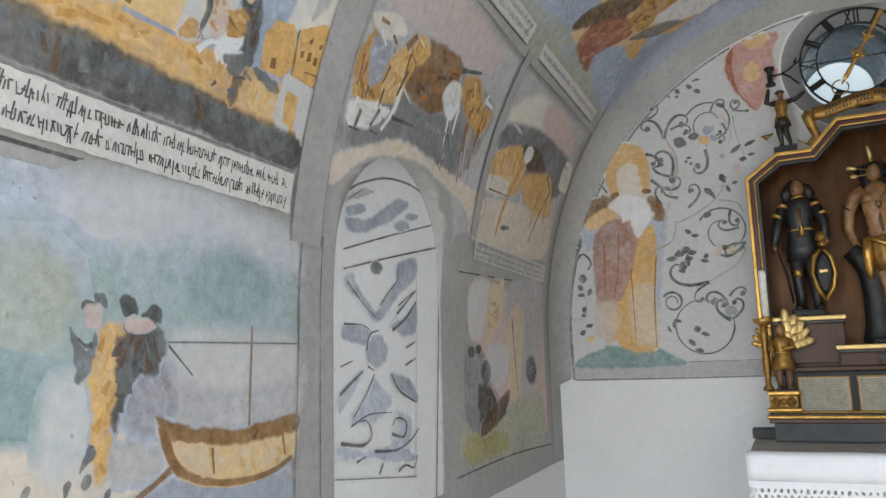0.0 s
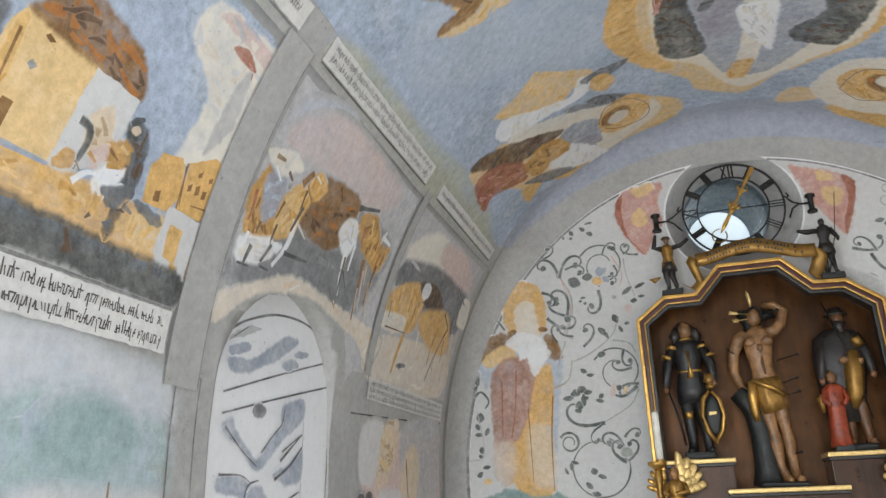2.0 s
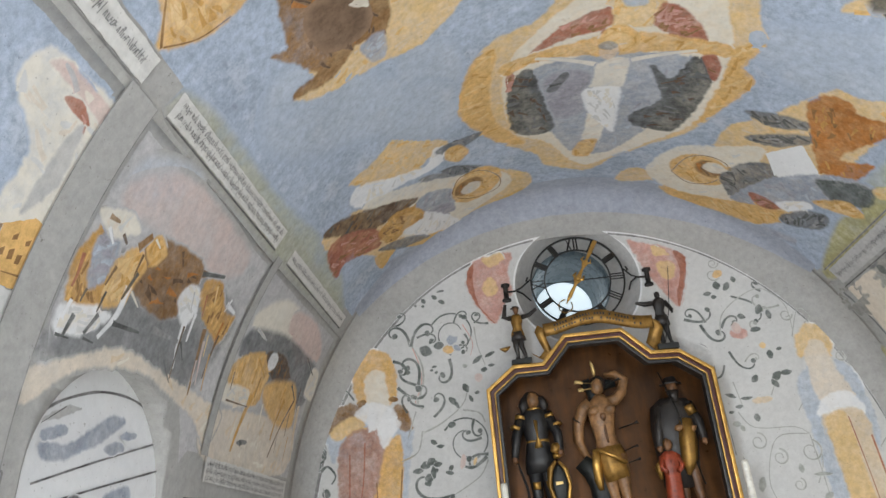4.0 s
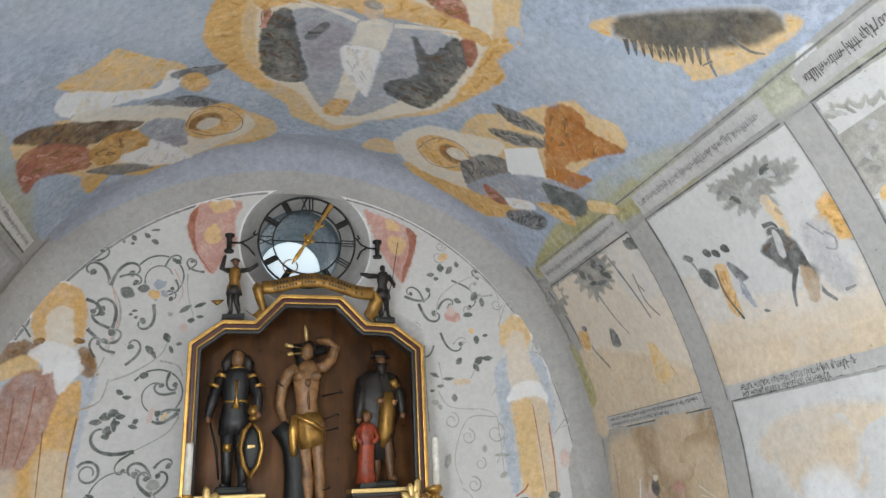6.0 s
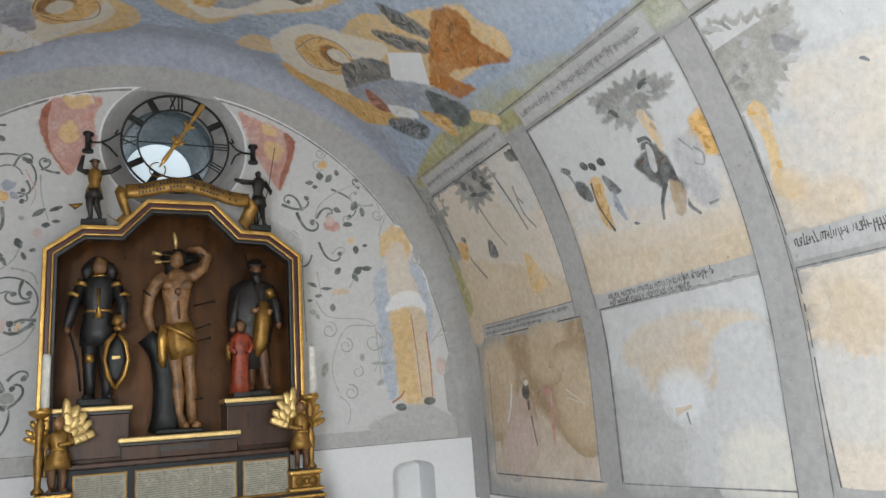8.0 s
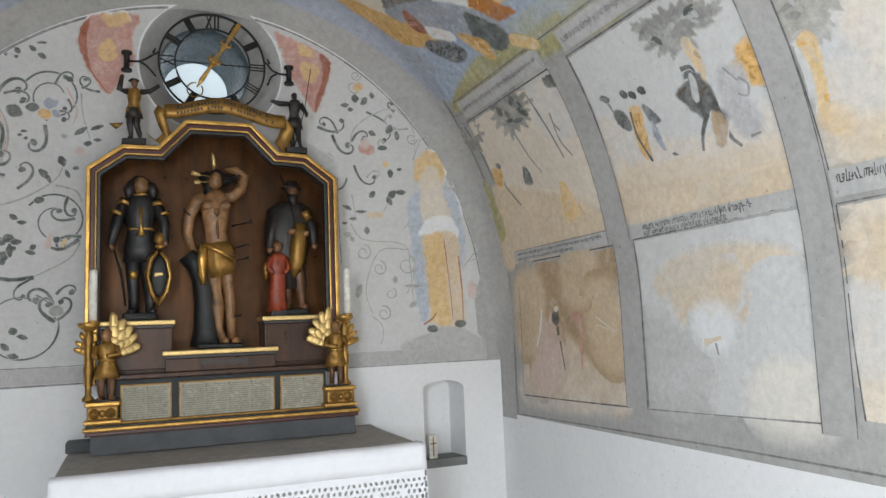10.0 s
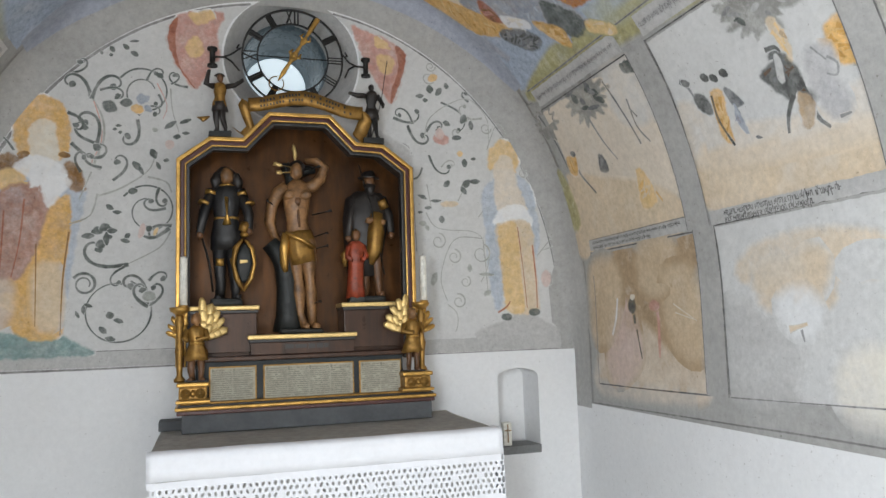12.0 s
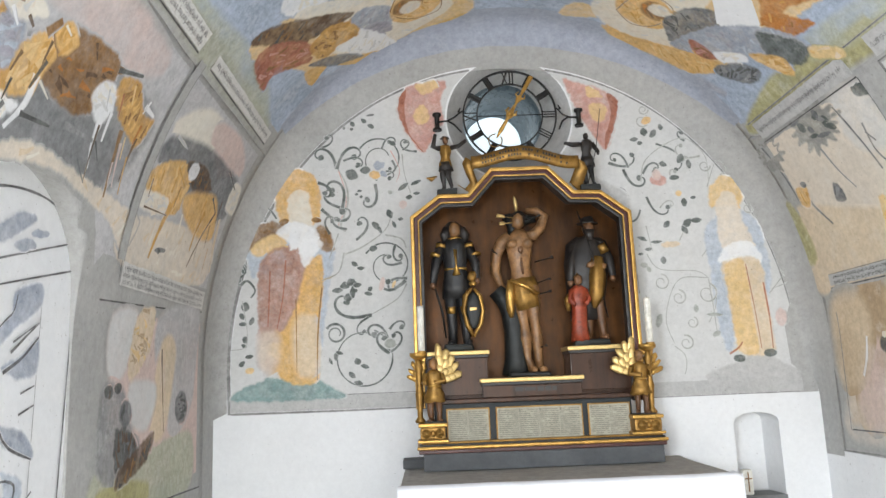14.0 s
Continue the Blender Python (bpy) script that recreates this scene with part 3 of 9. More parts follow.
# brackets at both ends for the candle figures
for x0, x1 in ((-0.535, -0.395), (0.450, 0.600)):
    xm, h = (x0 + x1) / 2, (x1 - x0) / 2
    ped = part("pedestal", box(xm - h, xm + h, -0.345, -0.24, 1.2505, 1.264, 0.004), "gilding", retable, "gilded scrolled pedestal")
    bm = bmesh.new()
    box(xm - h + 0.012, xm + h - 0.012, -0.333, -0.24, 1.264, 1.320, 0.008, bm)
    for sx in (-1, 1):
        tube(bm, [(xm + sx * 0.030, -0.345, 1.292, 0.020), (xm + sx * 0.030, -0.325, 1.292, 0.021)], 0, 16)
        tube(bm, [(xm + sx * 0.030, -0.350, 1.292, 0.009), (xm + sx * 0.030, -0.340, 1.292, 0.010)], 0, 12)
    ball(bm, xm, -0.336, 1.292, 0.012, 0.010, 0.016)
    part("scroll", bm, "gilding_old", ped)
    part("cap", box(xm - h + 0.004, xm + h - 0.004, -0.342, -0.24, 1.320, 1.338, 0.005), "gilding", ped)


# ---- carved figures: plain shapes, each one mesh ----
def standing(bm, x, y, z, h, robe, skin, trim, arms=True, legs=None, hat=None, hair=None, head=None):
    """A simple standing carved shape of height h: two legs, a trunk, arms and a plain oval head."""
    if legs is not None:
        for sx, lean in ((-1, 0.0), (1, 0.012)):
            tube(bm, [(x + sx * h * 0.045 + lean, y - 0.012 * sx, z, h * 0.030), (x + sx * h * 0.045 + lean, y, z + h * 0.10, h * 0.034), (x + sx * h * 0.05, y - 0.006, z + h * 0.25, h * 0.044), (x + sx * h * 0.045, y, z + h * 0.46, h * 0.062)], legs, 10)
            tube(bm, [(x + sx * h * 0.05 + lean, y + 0.01, z + h * 0.012, h * 0.028), (x + sx * h * 0.065 + lean, y - h * 0.075, z + h * 0.010, h * 0.022)], legs, 8)
    tube(bm, [(x, y, z + h * 0.36, h * 0.108), (x, y, z + h * 0.46, h * 0.112), (x, y, z + h * 0.60, h * 0.080), (x, y - 0.004, z + h * 0.70, h * 0.100), (x, y, z + h * 0.79, h * 0.104), (x, y, z + h * 0.835, h * 0.07), (x, y, z + h * 0.855, h * 0.038)], robe, 22, 9, 0.06, 0.72)
    if trim is not None:
        tube(bm, [(x, y, z + h * 0.585, h * 0.088), (x, y, z + h * 0.605, h * 0.086)], trim, 16, flat=0.74)
        tube(bm, [(x, y, z + h * 0.835, h * 0.062), (x, y, z + h * 0.850, h * 0.05)], trim, 14)
    if arms:
        for sx, hx, hz in ((-1, 0.19, 0.47), (1, 0.16, 0.50)):
            tube(bm, [(x + sx * h * 0.095, y, z + h * 0.80, h * 0.042), (x + sx * h * 0.155, y - 0.012, z + h * 0.64, h * 0.036), (x + sx * h * hx, y - 0.05, z + h * hz, h * 0.028)], robe, 10)
            ball(bm, x + sx * h * hx, y - 0.055, z + h * hz - 0.008, h * 0.028, h * 0.026, h * 0.032, skin, 1)
            if trim is not None:
                tube(bm, [(x + sx * h * 0.150, y - 0.004, z + h * 0.715, h * 0.050), (x + sx * h * 0.157, y - 0.006, z + h * 0.695, h * 0.050)], trim, 10)
    ball(bm, x, y - 0.004, z + h * 0.915, h * 0.050, h * 0.056, h * 0.070, skin if head is None else head)
    if hair is not None:
        ball(bm, x, y + 0.016, z + h * 0.915, h * 0.078, h * 0.058, h * 0.080, hair)
        for sx in (-1, 1):
            tube(bm, [(x + sx * h * 0.055, y + 0.004, z + h * 0.93, h * 0.034), (x + sx * h * 0.078, y, z + h * 0.87, h * 0.038), (x + sx * h * 0.085, y, z + h * 0.82, h * 0.020)], hair, 10, 5, 0.15)
    if hat is not None:
        tube(bm, [(x, y, z + h * 0.955, h * 0.085), (x, y, z + h * 0.965, h * 0.080), (x, y, z + h * 0.970, h * 0.058), (x, y, z + h * 1.01, h * 0.045)], hat, 14)


STATUE = ["armour", "carved_dark_flesh", "gilding", "carved_robe", "carved_flesh", "carved_red", "carved_bark", "gilding_old", "black_iron", "gilding_pale"]


def statue(name, bm, label):
    for v in bm.verts:
        p = v.co
        v.co = p + Vector((noise.noise(p * 34), noise.noise(p * 34 + Vector((9, 0, 0))), noise.noise(p * 34 + Vector((0, 9, 0))))) * 0.0075 + Vector((noise.noise(p * 95), 0.0, noise.noise(p * 95 + Vector((4, 4, 0))))) * 0.0032
    bmesh.ops.recalc_face_normals(bm, faces=bm.faces)
    return tagged(link(name, bm, STATUE), label, "statue")


# armoured figure with a gilded shield
bm = bmesh.new()
box(-0.395, -0.250, -0.185, -0.06, 1.6655, 1.700, 0.012, bm, 6)
standing(bm, -0.322, -0.12, 1.700, 0.630, 0, 1, 2, True, 0, None, 3, 4)
tube(bm, [(-0.322, -0.165, 2.165, 0.010), (-0.322, -0.178, 2.09, 0.006), (-0.322, -0.172, 2.04, 0.018)], 2, 8)
for sx in (-1, 1):
    tube(bm, [(-0.322 + sx * 0.070, -0.135, 2.185, 0.027), (-0.322 + sx * 0.066, -0.135, 2.203, 0.024)], 2, 10)
    tube(bm, [(-0.322 + sx * 0.03, -0.150, 1.855, 0.016), (-0.322 + sx * 0.03, -0.155, 1.885, 0.020)], 2, 8)
for sx in (-1, 1):
    tube(bm, [(-0.245 + sx * 0.008, -0.19, 1.965, 0.008), (-0.245 + sx * 0.036, -0.192, 1.93, 0.010), (-0.245 + sx * 0.046, -0.192, 1.86, 0.010), (-0.245 + sx * 0.032, -0.192, 1.79, 0.010), (-0.245, -0.19, 1.735, 0.008)], 7 if sx < 0 else 2, 8)
ball(bm, -0.245, -0.180, 1.86, 0.038, 0.012, 0.095, 6)
box(-0.262, -0.228, -0.197, -0.190, 1.858, 1.873, 0.002, bm, 9)
ball(bm, -0.243, -0.175, 2.03, 0.026, 0.022, 0.026, 7)
ball(bm, -0.243, -0.175, 1.995, 0.020, 0.018, 0.016, 2)
tube(bm, [(-0.440, -0.165, 2.03, 0.006), (-0.40, -0.15, 1.86, 0.005), (-0.385, -0.14, 1.73, 0.004)], 8, 6)
tube(bm, [(-0.452, -0.17, 2.015, 0.005), (-0.420, -0.165, 2.03, 0.005)], 2, 6)
statue("knight_statue", bm, "carved black-armoured standing statue with gilded trim and shield")

# pale bound figure beside a dark trunk
bm = bmesh.new()
box(-0.085, 0.115, -0.20, -0.05, 1.5305, 1.556, 0.014, bm, 6)
tube(bm, [(-0.045, -0.10, 1.54, 0.068), (-0.040, -0.10, 1.62, 0.056), (-0.040, -0.10, 1.75, 0.052), (-0.055, -0.10, 1.86, 0.050), (-0.085, -0.10, 1.92, 0.045), (-0.125, -0.10, 1.965, 0.036)], 6, 12, 5, 0.10)
tube(bm, [(0.000, -0.06, 1.90, 0.032), (-0.005, -0.06, 2.10, 0.030), (-0.015, -0.055, 2.30, 0.03), (-0.045, -0.05, 2.36, 0.025)], 6, 10, 4, 0.1)
tube(bm, [(-0.015, -0.055, 2.30, 0.028), (0.06, -0.05, 2.335, 0.025), (0.10, -0.05, 2.33, 0.018)], 6, 8)
for sx, lean in ((-1, 0.018), (1, 0.0)):
    tube(bm, [(0.045 + sx * 0.028 + lean, -0.13 + 0.01 * sx, 1.556, 0.022), (0.040 + sx * 0.026, -0.13, 1.62, 0.019), (0.036 + sx * 0.028, -0.135, 1.72, 0.028), (0.030 + sx * 0.028, -0.135, 1.79, 0.024), (0.022 + sx * 0.032, -0.13, 1.90, 0.038), (0.015 + sx * 0.03, -0.13, 1.97, 0.044)], 4, 12)
    tube(bm, [(0.045 + sx * 0.028 + lean, -0.12, 1.566, 0.019), (0.052 + sx * 0.034 + lean, -0.175, 1.562, 0.015)], 4, 8)
tube(bm, [(0.012, -0.13, 1.95, 0.060), (0.010, -0.13, 2.00, 0.057), (0.002, -0.13, 2.06, 0.050), (0.000, -0.135, 2.13, 0.060), (0.002, -0.132, 2.20, 0.068), (0.004, -0.13, 2.235, 0.052), (0.003, -0.13, 2.265, 0.026)], 4, 18, flat=0.66)
for sx in (-1, 1):
    ball(bm, 0.001 + sx * 0.034, -0.165, 2.185, 0.032, 0.02, 0.026, 4)
tube(bm, [(0.004, -0.166, 2.15, 0.006), (0.005, -0.172, 2.08, 0.007), (0.008, -0.168, 2.03, 0.005)], 1, 8)
ball(bm, 0.004, -0.176, 2.155, 0.014, 0.008, 0.020, 1, 1)
tube(bm, [(0.028, -0.135, 1.86, 0.060), (0.020, -0.135, 1.91, 0.068), (0.012, -0.135, 1.97, 0.070), (0.008, -0.135, 2.015, 0.060)], 7, 22, 9, 0.06, 0.72, 0.4)
tube(bm, [(-0.055, -0.17, 2.00, 0.020), (-0.065, -0.17, 1.93, 0.022), (-0.062, -0.165, 1.86, 0.016), (-0.055, -0.16, 1.82, 0.008)], 2, 10, 4, 0.2)
tube(bm, [(-0.06, -0.195, 2.00, 0.010), (0.02, -0.205, 1.965, 0.013), (0.075, -0.185, 1.93, 0.010)], 2, 8)
tube(bm, [(-0.045, -0.13, 2.228, 0.030), (-0.085, -0.128, 2.205, 0.029), (-0.112, -0.12, 2.14, 0.026), (-0.125, -0.11, 2.06, 0.024), (-0.100, -0.10, 1.99, 0.018), (-0.07, -0.08, 1.965, 0.016)], 4, 10)
tube(bm, [(0.045, -0.13, 2.228, 0.028), (0.080, -0.13, 2.238, 0.028), (0.118, -0.12, 2.275, 0.025), (0.135, -0.12, 2.33, 0.024), (0.10, -0.11, 2.365, 0.020), (0.05, -0.09, 2.37, 0.015)], 4, 10)
ball(bm, 0.000, -0.140, 2.305, 0.031, 0.036, 0.044, 4)
ball(bm, 0.004, -0.118, 2.325, 0.042, 0.036, 0.042, 3)
for x, z, dx, dz in ((-0.105, 2.335, 0.09, -0.01), (-0.095, 2.29, 0.07, 0.01)):
    tube(bm, [(x, -0.17, z, 0.010), (x + dx * 0.35, -0.165, z + dz * 0.35, 0.009), (x + dx * 0.4, -0.165, z + dz * 0.4, 0.003), (x + dx, -0.15, z + dz, 0.003)], 9, 8)
tube(bm, [(-0.008, -0.15, 2.36, 0.004), (-0.010, -0.16, 2.385, 0.010), (-0.012, -0.16, 2.42, 0.008), (-0.014, -0.16, 2.435, 0.002)], 9, 8)
for x, z, dx in ((0.06, 2.315, 0.05), (0.10, 2.10, 0.06), (0.09, 1.99, 0.05), (0.085, 1.93, 0.06), (0.065, 1.665, 0.04), (-0.11, 2.14, -0.03)):
    tube(bm, [(x - dx * 0.4, -0.13, z - 0.004, 0.0035), (x + dx * 0.7, -0.165, z + 0.012, 0.0035), (x + dx, -0.17, z + 0.016, 0.008)], 8, 6)
statue("bound_statue", bm, "pale carved statue with gilded loincloth beside a dark trunk")

# dark-robed pilgrim with a staff
bm = bmesh.new()
box(0.265, 0.42, -0.18, -0.06, 1.6685, 1.700, 0.012, bm, 6)
standing(bm, 0.357, -0.115, 1.700, 0.610, 3, 1, None, True, 1, 3, None, 1)
tube(bm, [(0.330, -0.095, 1.80, 0.080), (0.330, -0.10, 1.92, 0.098), (0.340, -0.10, 2.06, 0.112), (0.355, -0.10, 2.17, 0.102), (0.357, -0.11, 2.215, 0.060)], 3, 18, 7, 0.07, 0.6)
tube(bm, [(0.385, -0.165, 2.10, 0.030), (0.375, -0.175, 2.01, 0.040), (0.365, -0.170, 1.91, 0.034), (0.350, -0.165, 1.85, 0.010)], 7, 12, 5, 0.12)
tube(bm, [(0.43, -0.15, 2.13, 0.024), (0.41, -0.16, 2.17, 0.020)], 7, 8)
tube(bm, [(0.357, -0.145, 2.245, 0.030), (0.357, -0.155, 2.195, 0.012)], 3, 8)
tube(bm, [(0.300, -0.165, 2.345, 0.0045), (0.350, -0.185, 2.14, 0.0045), (0.415, -0.19, 1.80, 0.0045)], 8, 6)
ball(bm, 0.345, -0.185, 2.065, 0.026, 0.018, 0.02, 4, 1)
ball(bm, 0.405, -0.185, 2.055, 0.024, 0.018, 0.02, 4, 1)
statue("pilgrim_statue", bm, "carved dark-robed statue with hat and thin staff")

# small red-robed figure
bm = bmesh.new()
tube(bm, [(0.272, -0.175, 1.6905, 0.045), (0.272, -0.175, 1.76, 0.040), (0.276, -0.175, 1.84, 0.034), (0.276, -0.175, 1.90, 0.036), (0.276, -0.175, 1.945, 0.038), (0.276, -0.175, 1.962, 0.014)], 5, 18, 7, 0.12, 0.75)
for sx in (-1, 1):
    tube(bm, [(0.276 + sx * 0.032, -0.175, 1.94, 0.015), (0.276 + sx * 0.048, -0.185, 1.89, 0.013), (0.276 + sx * 0.025, -0.21, 1.87, 0.009)], 5, 8)
ball(bm, 0.276, -0.177, 1.992, 0.021, 0.023, 0.027, 1)
ball(bm, 0.276, -0.168, 2.000, 0.026, 0.024, 0.026, 7, 1)
tube(bm, [(0.236, -0.15, 1.93, 0.010), (0.222, -0.15, 1.90, 0.018), (0.226, -0.15, 1.84, 0.008)], 7, 8)
box(0.235, 0.315, -0.21, -0.14, 1.6685, 1.692, 0.006, bm, 6)
statue("small_statue", bm, "small carved red-robed statue beside the pilgrim")


# candle figures with gilded wings
def wing(bm, x, y, z, side, size, mi):
    """A raised wing: three rows of overlapping rounded feathers."""
    for row, (n, r0, ln) in enumerate(((5, 0.10, 0.95), (4, 0.05, 0.66), (3, 0.0, 0.40))):
        for k in range(n):
            a = radians(96 - (74 / (n - 1)) * k) if n > 1 else 1.0
            dx, dz = side * math.cos(a), math.sin(a)
            px, pz = x + side * 0.010, z + 0.012 * (n - 1 - k)
            tip = size * ln * (1.0 - 0.05 * k)
            wide = size * (0.135, 0.13, 0.12)[row]
            yy = y - 0.005 * row
            tube(bm, [(px + dx * size * r0, yy, pz + dz * size * r0, wide * 0.5), (px + dx * tip * 0.55, yy - 0.003, pz + dz * tip * 0.55, wide), (px + dx * tip * 0.88, yy - 0.002, pz + dz * tip * 0.88, wide * 0.9), (px + dx * tip, yy, pz + dz * tip, wide * 0.35)], mi, 10, flat=0.38)


for x, s in ((-0.452, 1), (0.515, -1)):
    bm = bmesh.new()
    z, y = 1.3385, -0.29
    for sx in (-1, 1):
        tube(bm, [(x + sx * 0.018, y - 0.01 * sx, z + 0.004, 0.011), (x + sx * 0.020, y, z + 0.05, 0.013), (x + sx * 0.018, y, z + 0.12, 0.018)], 1, 10)
        tube(bm, [(x + sx * 0.020, y, z + 0.010, 0.012), (x + sx * 0.026, y - 0.028, z + 0.008, 0.009)], 1, 8)
    tube(bm, [(x, y, z + 0.092, 0.050), (x, y, z + 0.125, 0.042), (x, y, z + 0.165, 0.028), (x, y, z + 0.20, 0.035), (x, y, z + 0.225, 0.034), (x, y, z + 0.243, 0.014)], 7, 20, 9, 0.09, 0.8)
    tube(bm, [(x, y, z + 0.160, 0.033), (x, y, z + 0.170, 0.033)], 2, 14)
    for sx in (-1, 1):
        tube(bm, [(x + sx * 0.034, y, z + 0.222, 0.015), (x + sx * 0.048, y - 0.008, z + 0.185, 0.012), (x + sx * 0.02 - s * 0.02, y - 0.04, z + 0.180, 0.008)], 7, 8)
    ball(bm, x, y - 0.003, z + 0.268, 0.021, 0.023, 0.028, 4)
    ball(bm, x, y + 0.008, z + 0.275, 0.025, 0.022, 0.026, 1, 1)
    wing(bm, x + s * 0.025, y + 0.02, z + 0.185, s, 0.135, 9)
    wing(bm, x - s * 0.045, y + 0.045, z + 0.185, -s, 0.10, 2)
    box(x - 0.05, x + 0.05, -0.325, -0.255, 1.3382, 1.3445, 0.002, bm, 6)
    statue("candle_statue", bm, "small gilded winged statue standing on a scrolled pedestal")
for x in (-0.522, 0.566):
    holder = thing("candle_holder", "turned gilded candle column beside the winged statue", "candlestick", "pair of candlesticks")
    part("column", turned([(0.022, 1.3385), (0.024, 1.35), (0.012, 1.365), (0.014, 1.42), (0.020, 1.47), (0.013, 1.50), (0.016, 1.57), (0.020, 1.60), (0.012, 1.615), (0.014, 1.63)], x, -0.265), "gilding_old", holder, smooth=True)
    part("dish", turned([(0.016, 1.628), (0.040, 1.645), (0.043, 1.660), (0.038, 1.662), (0.012, 1.655)], x, -0.265, 24), "gilding", holder)
    candle = thing("candle", "plain white unlit wax candle in a gilded holder", "candle", "pair of candles")
    part("wax", turned([(0.0165, 1.656), (0.0165, 1.87), (0.014, 1.883), (0.004, 1.878)], x + 0.016, -0.27), "wax", candle, smooth=True)
    part("wick", turned([(0.0015, 1.876), (0.001, 1.894)], x + 0.016, -0.27, 6), "ink", candle)
    part("socket", turned([(0.020, 1.655), (0.021, 1.668), (0.018, 1.670)], x + 0.016, -0.27, 16), "gilding", candle)

# gilded banner on the crown of the frame
banner = thing("banner_scroll", "curling gilded carved banner on the retable's crown", "scroll")

def banner_line(u):
    """The ribbon's middle line: arched in the centre, dipping to both ends."""
    return -0.225 + 0.545 * u, -0.20 - 0.030 * math.sin(u * math.pi), 2.628 + 0.022 * math.cos((u - 0.46) * 2.2 * math.pi) - 0.018 * u


bm = bmesh.new()
rows = []
for k in range(41):
    u = k / 40
    x, y, z = banner_line(u)
    h = 0.036 - 0.006 * abs(u - 0.5)
    rows.append([bm.verts.new((x, y + 0.004, z + h)), bm.verts.new((x, y - 0.003, z)), bm.verts.new((x, y + 0.002, z - h))])
for p, q in zip(rows, rows[1:]):
    for k in range(2):
        bm.faces.new((p[k], q[k], q[k + 1], p[k + 1])).smooth = True
thick(part("ribbon", facing(bm, (0, -3, 2.6)), "gilding_old", banner), 0.008)
for sx, u in ((-1, 0.0), (1, 1.0)):
    bm = bmesh.new()
    x, y, z = banner_line(u)
    path = [(x, y, z + 0.01), (x + sx * 0.018, y + 0.012, z - 0.02), (x - sx * 0.002, y + 0.03, z - 0.075), (x - sx * 0.02, y + 0.035, z - 0.115), (x + sx * 0.012, y + 0.03, z - 0.150), (x + sx * 0.045, y + 0.028, z - 0.125)]
    rows = [[bm.verts.new((px + dx * 0.9, py, pz + dz)) for dx, dz in ((-0.030, 0.018), (0.0, 0.0), (0.030, -0.018))] for px, py, pz in path]
    for p, q in zip(rows, rows[1:]):
        for k in range(2):
            bm.faces.new((p[k], q[k], q[k + 1], p[k + 1])).smooth = True
    ob = part("curl", facing(bm, (0, -3, 2.6)), "gilding_old", banner)
    thick(ob, 0.007)
bm = bmesh.new()
rnd = random.Random(3)
for k in range(30):
    u = 0.10 + 0.8 * k / 30
    x, y, z = banner_line(u)
    for dz in (0.014, -0.010):
        if rnd.random() < 0.85:
            box(x, x + 0.008, y - 0.006, y - 0.002, z + dz - 0.006, z + dz + 0.005, 0, bm)
part("lettering", bm, "ebony", banner, "unreadable dark lettering")["kind"] = "stuff"

# two small figures standing on the frame's shoulders
for x, robe, tilt in ((-0.352, 7, 1), (0.372, 3, 0)):
    bm = bmesh.new()
    box(x - 0.05, x + 0.05, -0.20, -0.11, 2.4455, 2.475, 0.004, bm, 6)
    z, h = 2.475, 0.285
    standing(bm, x, -0.155, z, h, robe, 1, None, False, 3 if tilt else 8, 3 if tilt else None, None, 1 if tilt else 3)
    tube(bm, [(x, -0.155, z + h * 0.36, 0.040), (x, -0.155, z + h * 0.52, 0.030)], 3, 12, 6, 0.1, 0.8)
    if tilt:
        tube(bm, [(x - 0.03, -0.155, z + h * 0.78, 0.014), (x - 0.062, -0.165, z + h * 0.80, 0.012), (x - 0.05, -0.17, z + h * 1.02, 0.008)], 3, 8)
        tube(bm, [(x + 0.03, -0.155, z + h * 0.78, 0.014), (x + 0.07, -0.165, z + h * 0.80, 0.012), (x + 0.11, -0.17, z + h * 0.90, 0.007)], 3, 8)
        tube(bm, [(x - 0.045, -0.14, z + 0.08, 0.005), (x - 0.075, -0.14, z + 0.065, 0.014), (x - 0.10, -0.14, z + 0.075, 0.003)], 7, 8)
        statue("shoulder_statue", bm, "small gilded and black carved statue raising its arms")
    else:
        tube(bm, [(x - 0.03, -0.155, z + h * 0.78, 0.013), (x - 0.075, -0.165, z + h * 0.76, 0.010), (x - 0.115, -0.17, z + h * 0.79, 0.006)], 3, 8)
        tube(bm, [(x + 0.03, -0.155, z + h * 0.78, 0.013), (x + 0.060, -0.165, z + h * 0.62, 0.010), (x + 0.05, -0.19, z + h * 0.55, 0.007)], 3, 8)
        tube(bm, [(x - 0.01, -0.195, z, 0.0035), (x + 0.035, -0.20, z + h * 0.62, 0.0035), (x + 0.075, -0.20, z + h * 1.38, 0.002)], 8, 6)
        statue("shoulder_statue", bm, "small dark carved statue holding a long spear")

# ---- skeleton clock in front of the round window ----
clock = thing("skeleton_clock", "open black iron clock dial with gilded hands", "clock")
CY = -0.035


def ring(r0, r1, y0, y1, n=64):
    bm = bmesh.new()
    rows = [[bm.verts.new((CLOCK[0] + r * math.cos(w), y, CLOCK[1] + r * math.sin(w))) for r, y in ((r0, y0), (r1, y0), (r1, y1), (r0, y1))] for w in np.linspace(0, 2 * math.pi, n + 1)[:-1]]
    for i in range(n):
        p, q = rows[i], rows[(i + 1) % n]
        for k in range(4):
            bm.faces.new((p[k], p[(k + 1) % 4], q[(k + 1) % 4], q[k]))
    bmesh.ops.recalc_face_normals(bm, faces=bm.faces)
    return bm


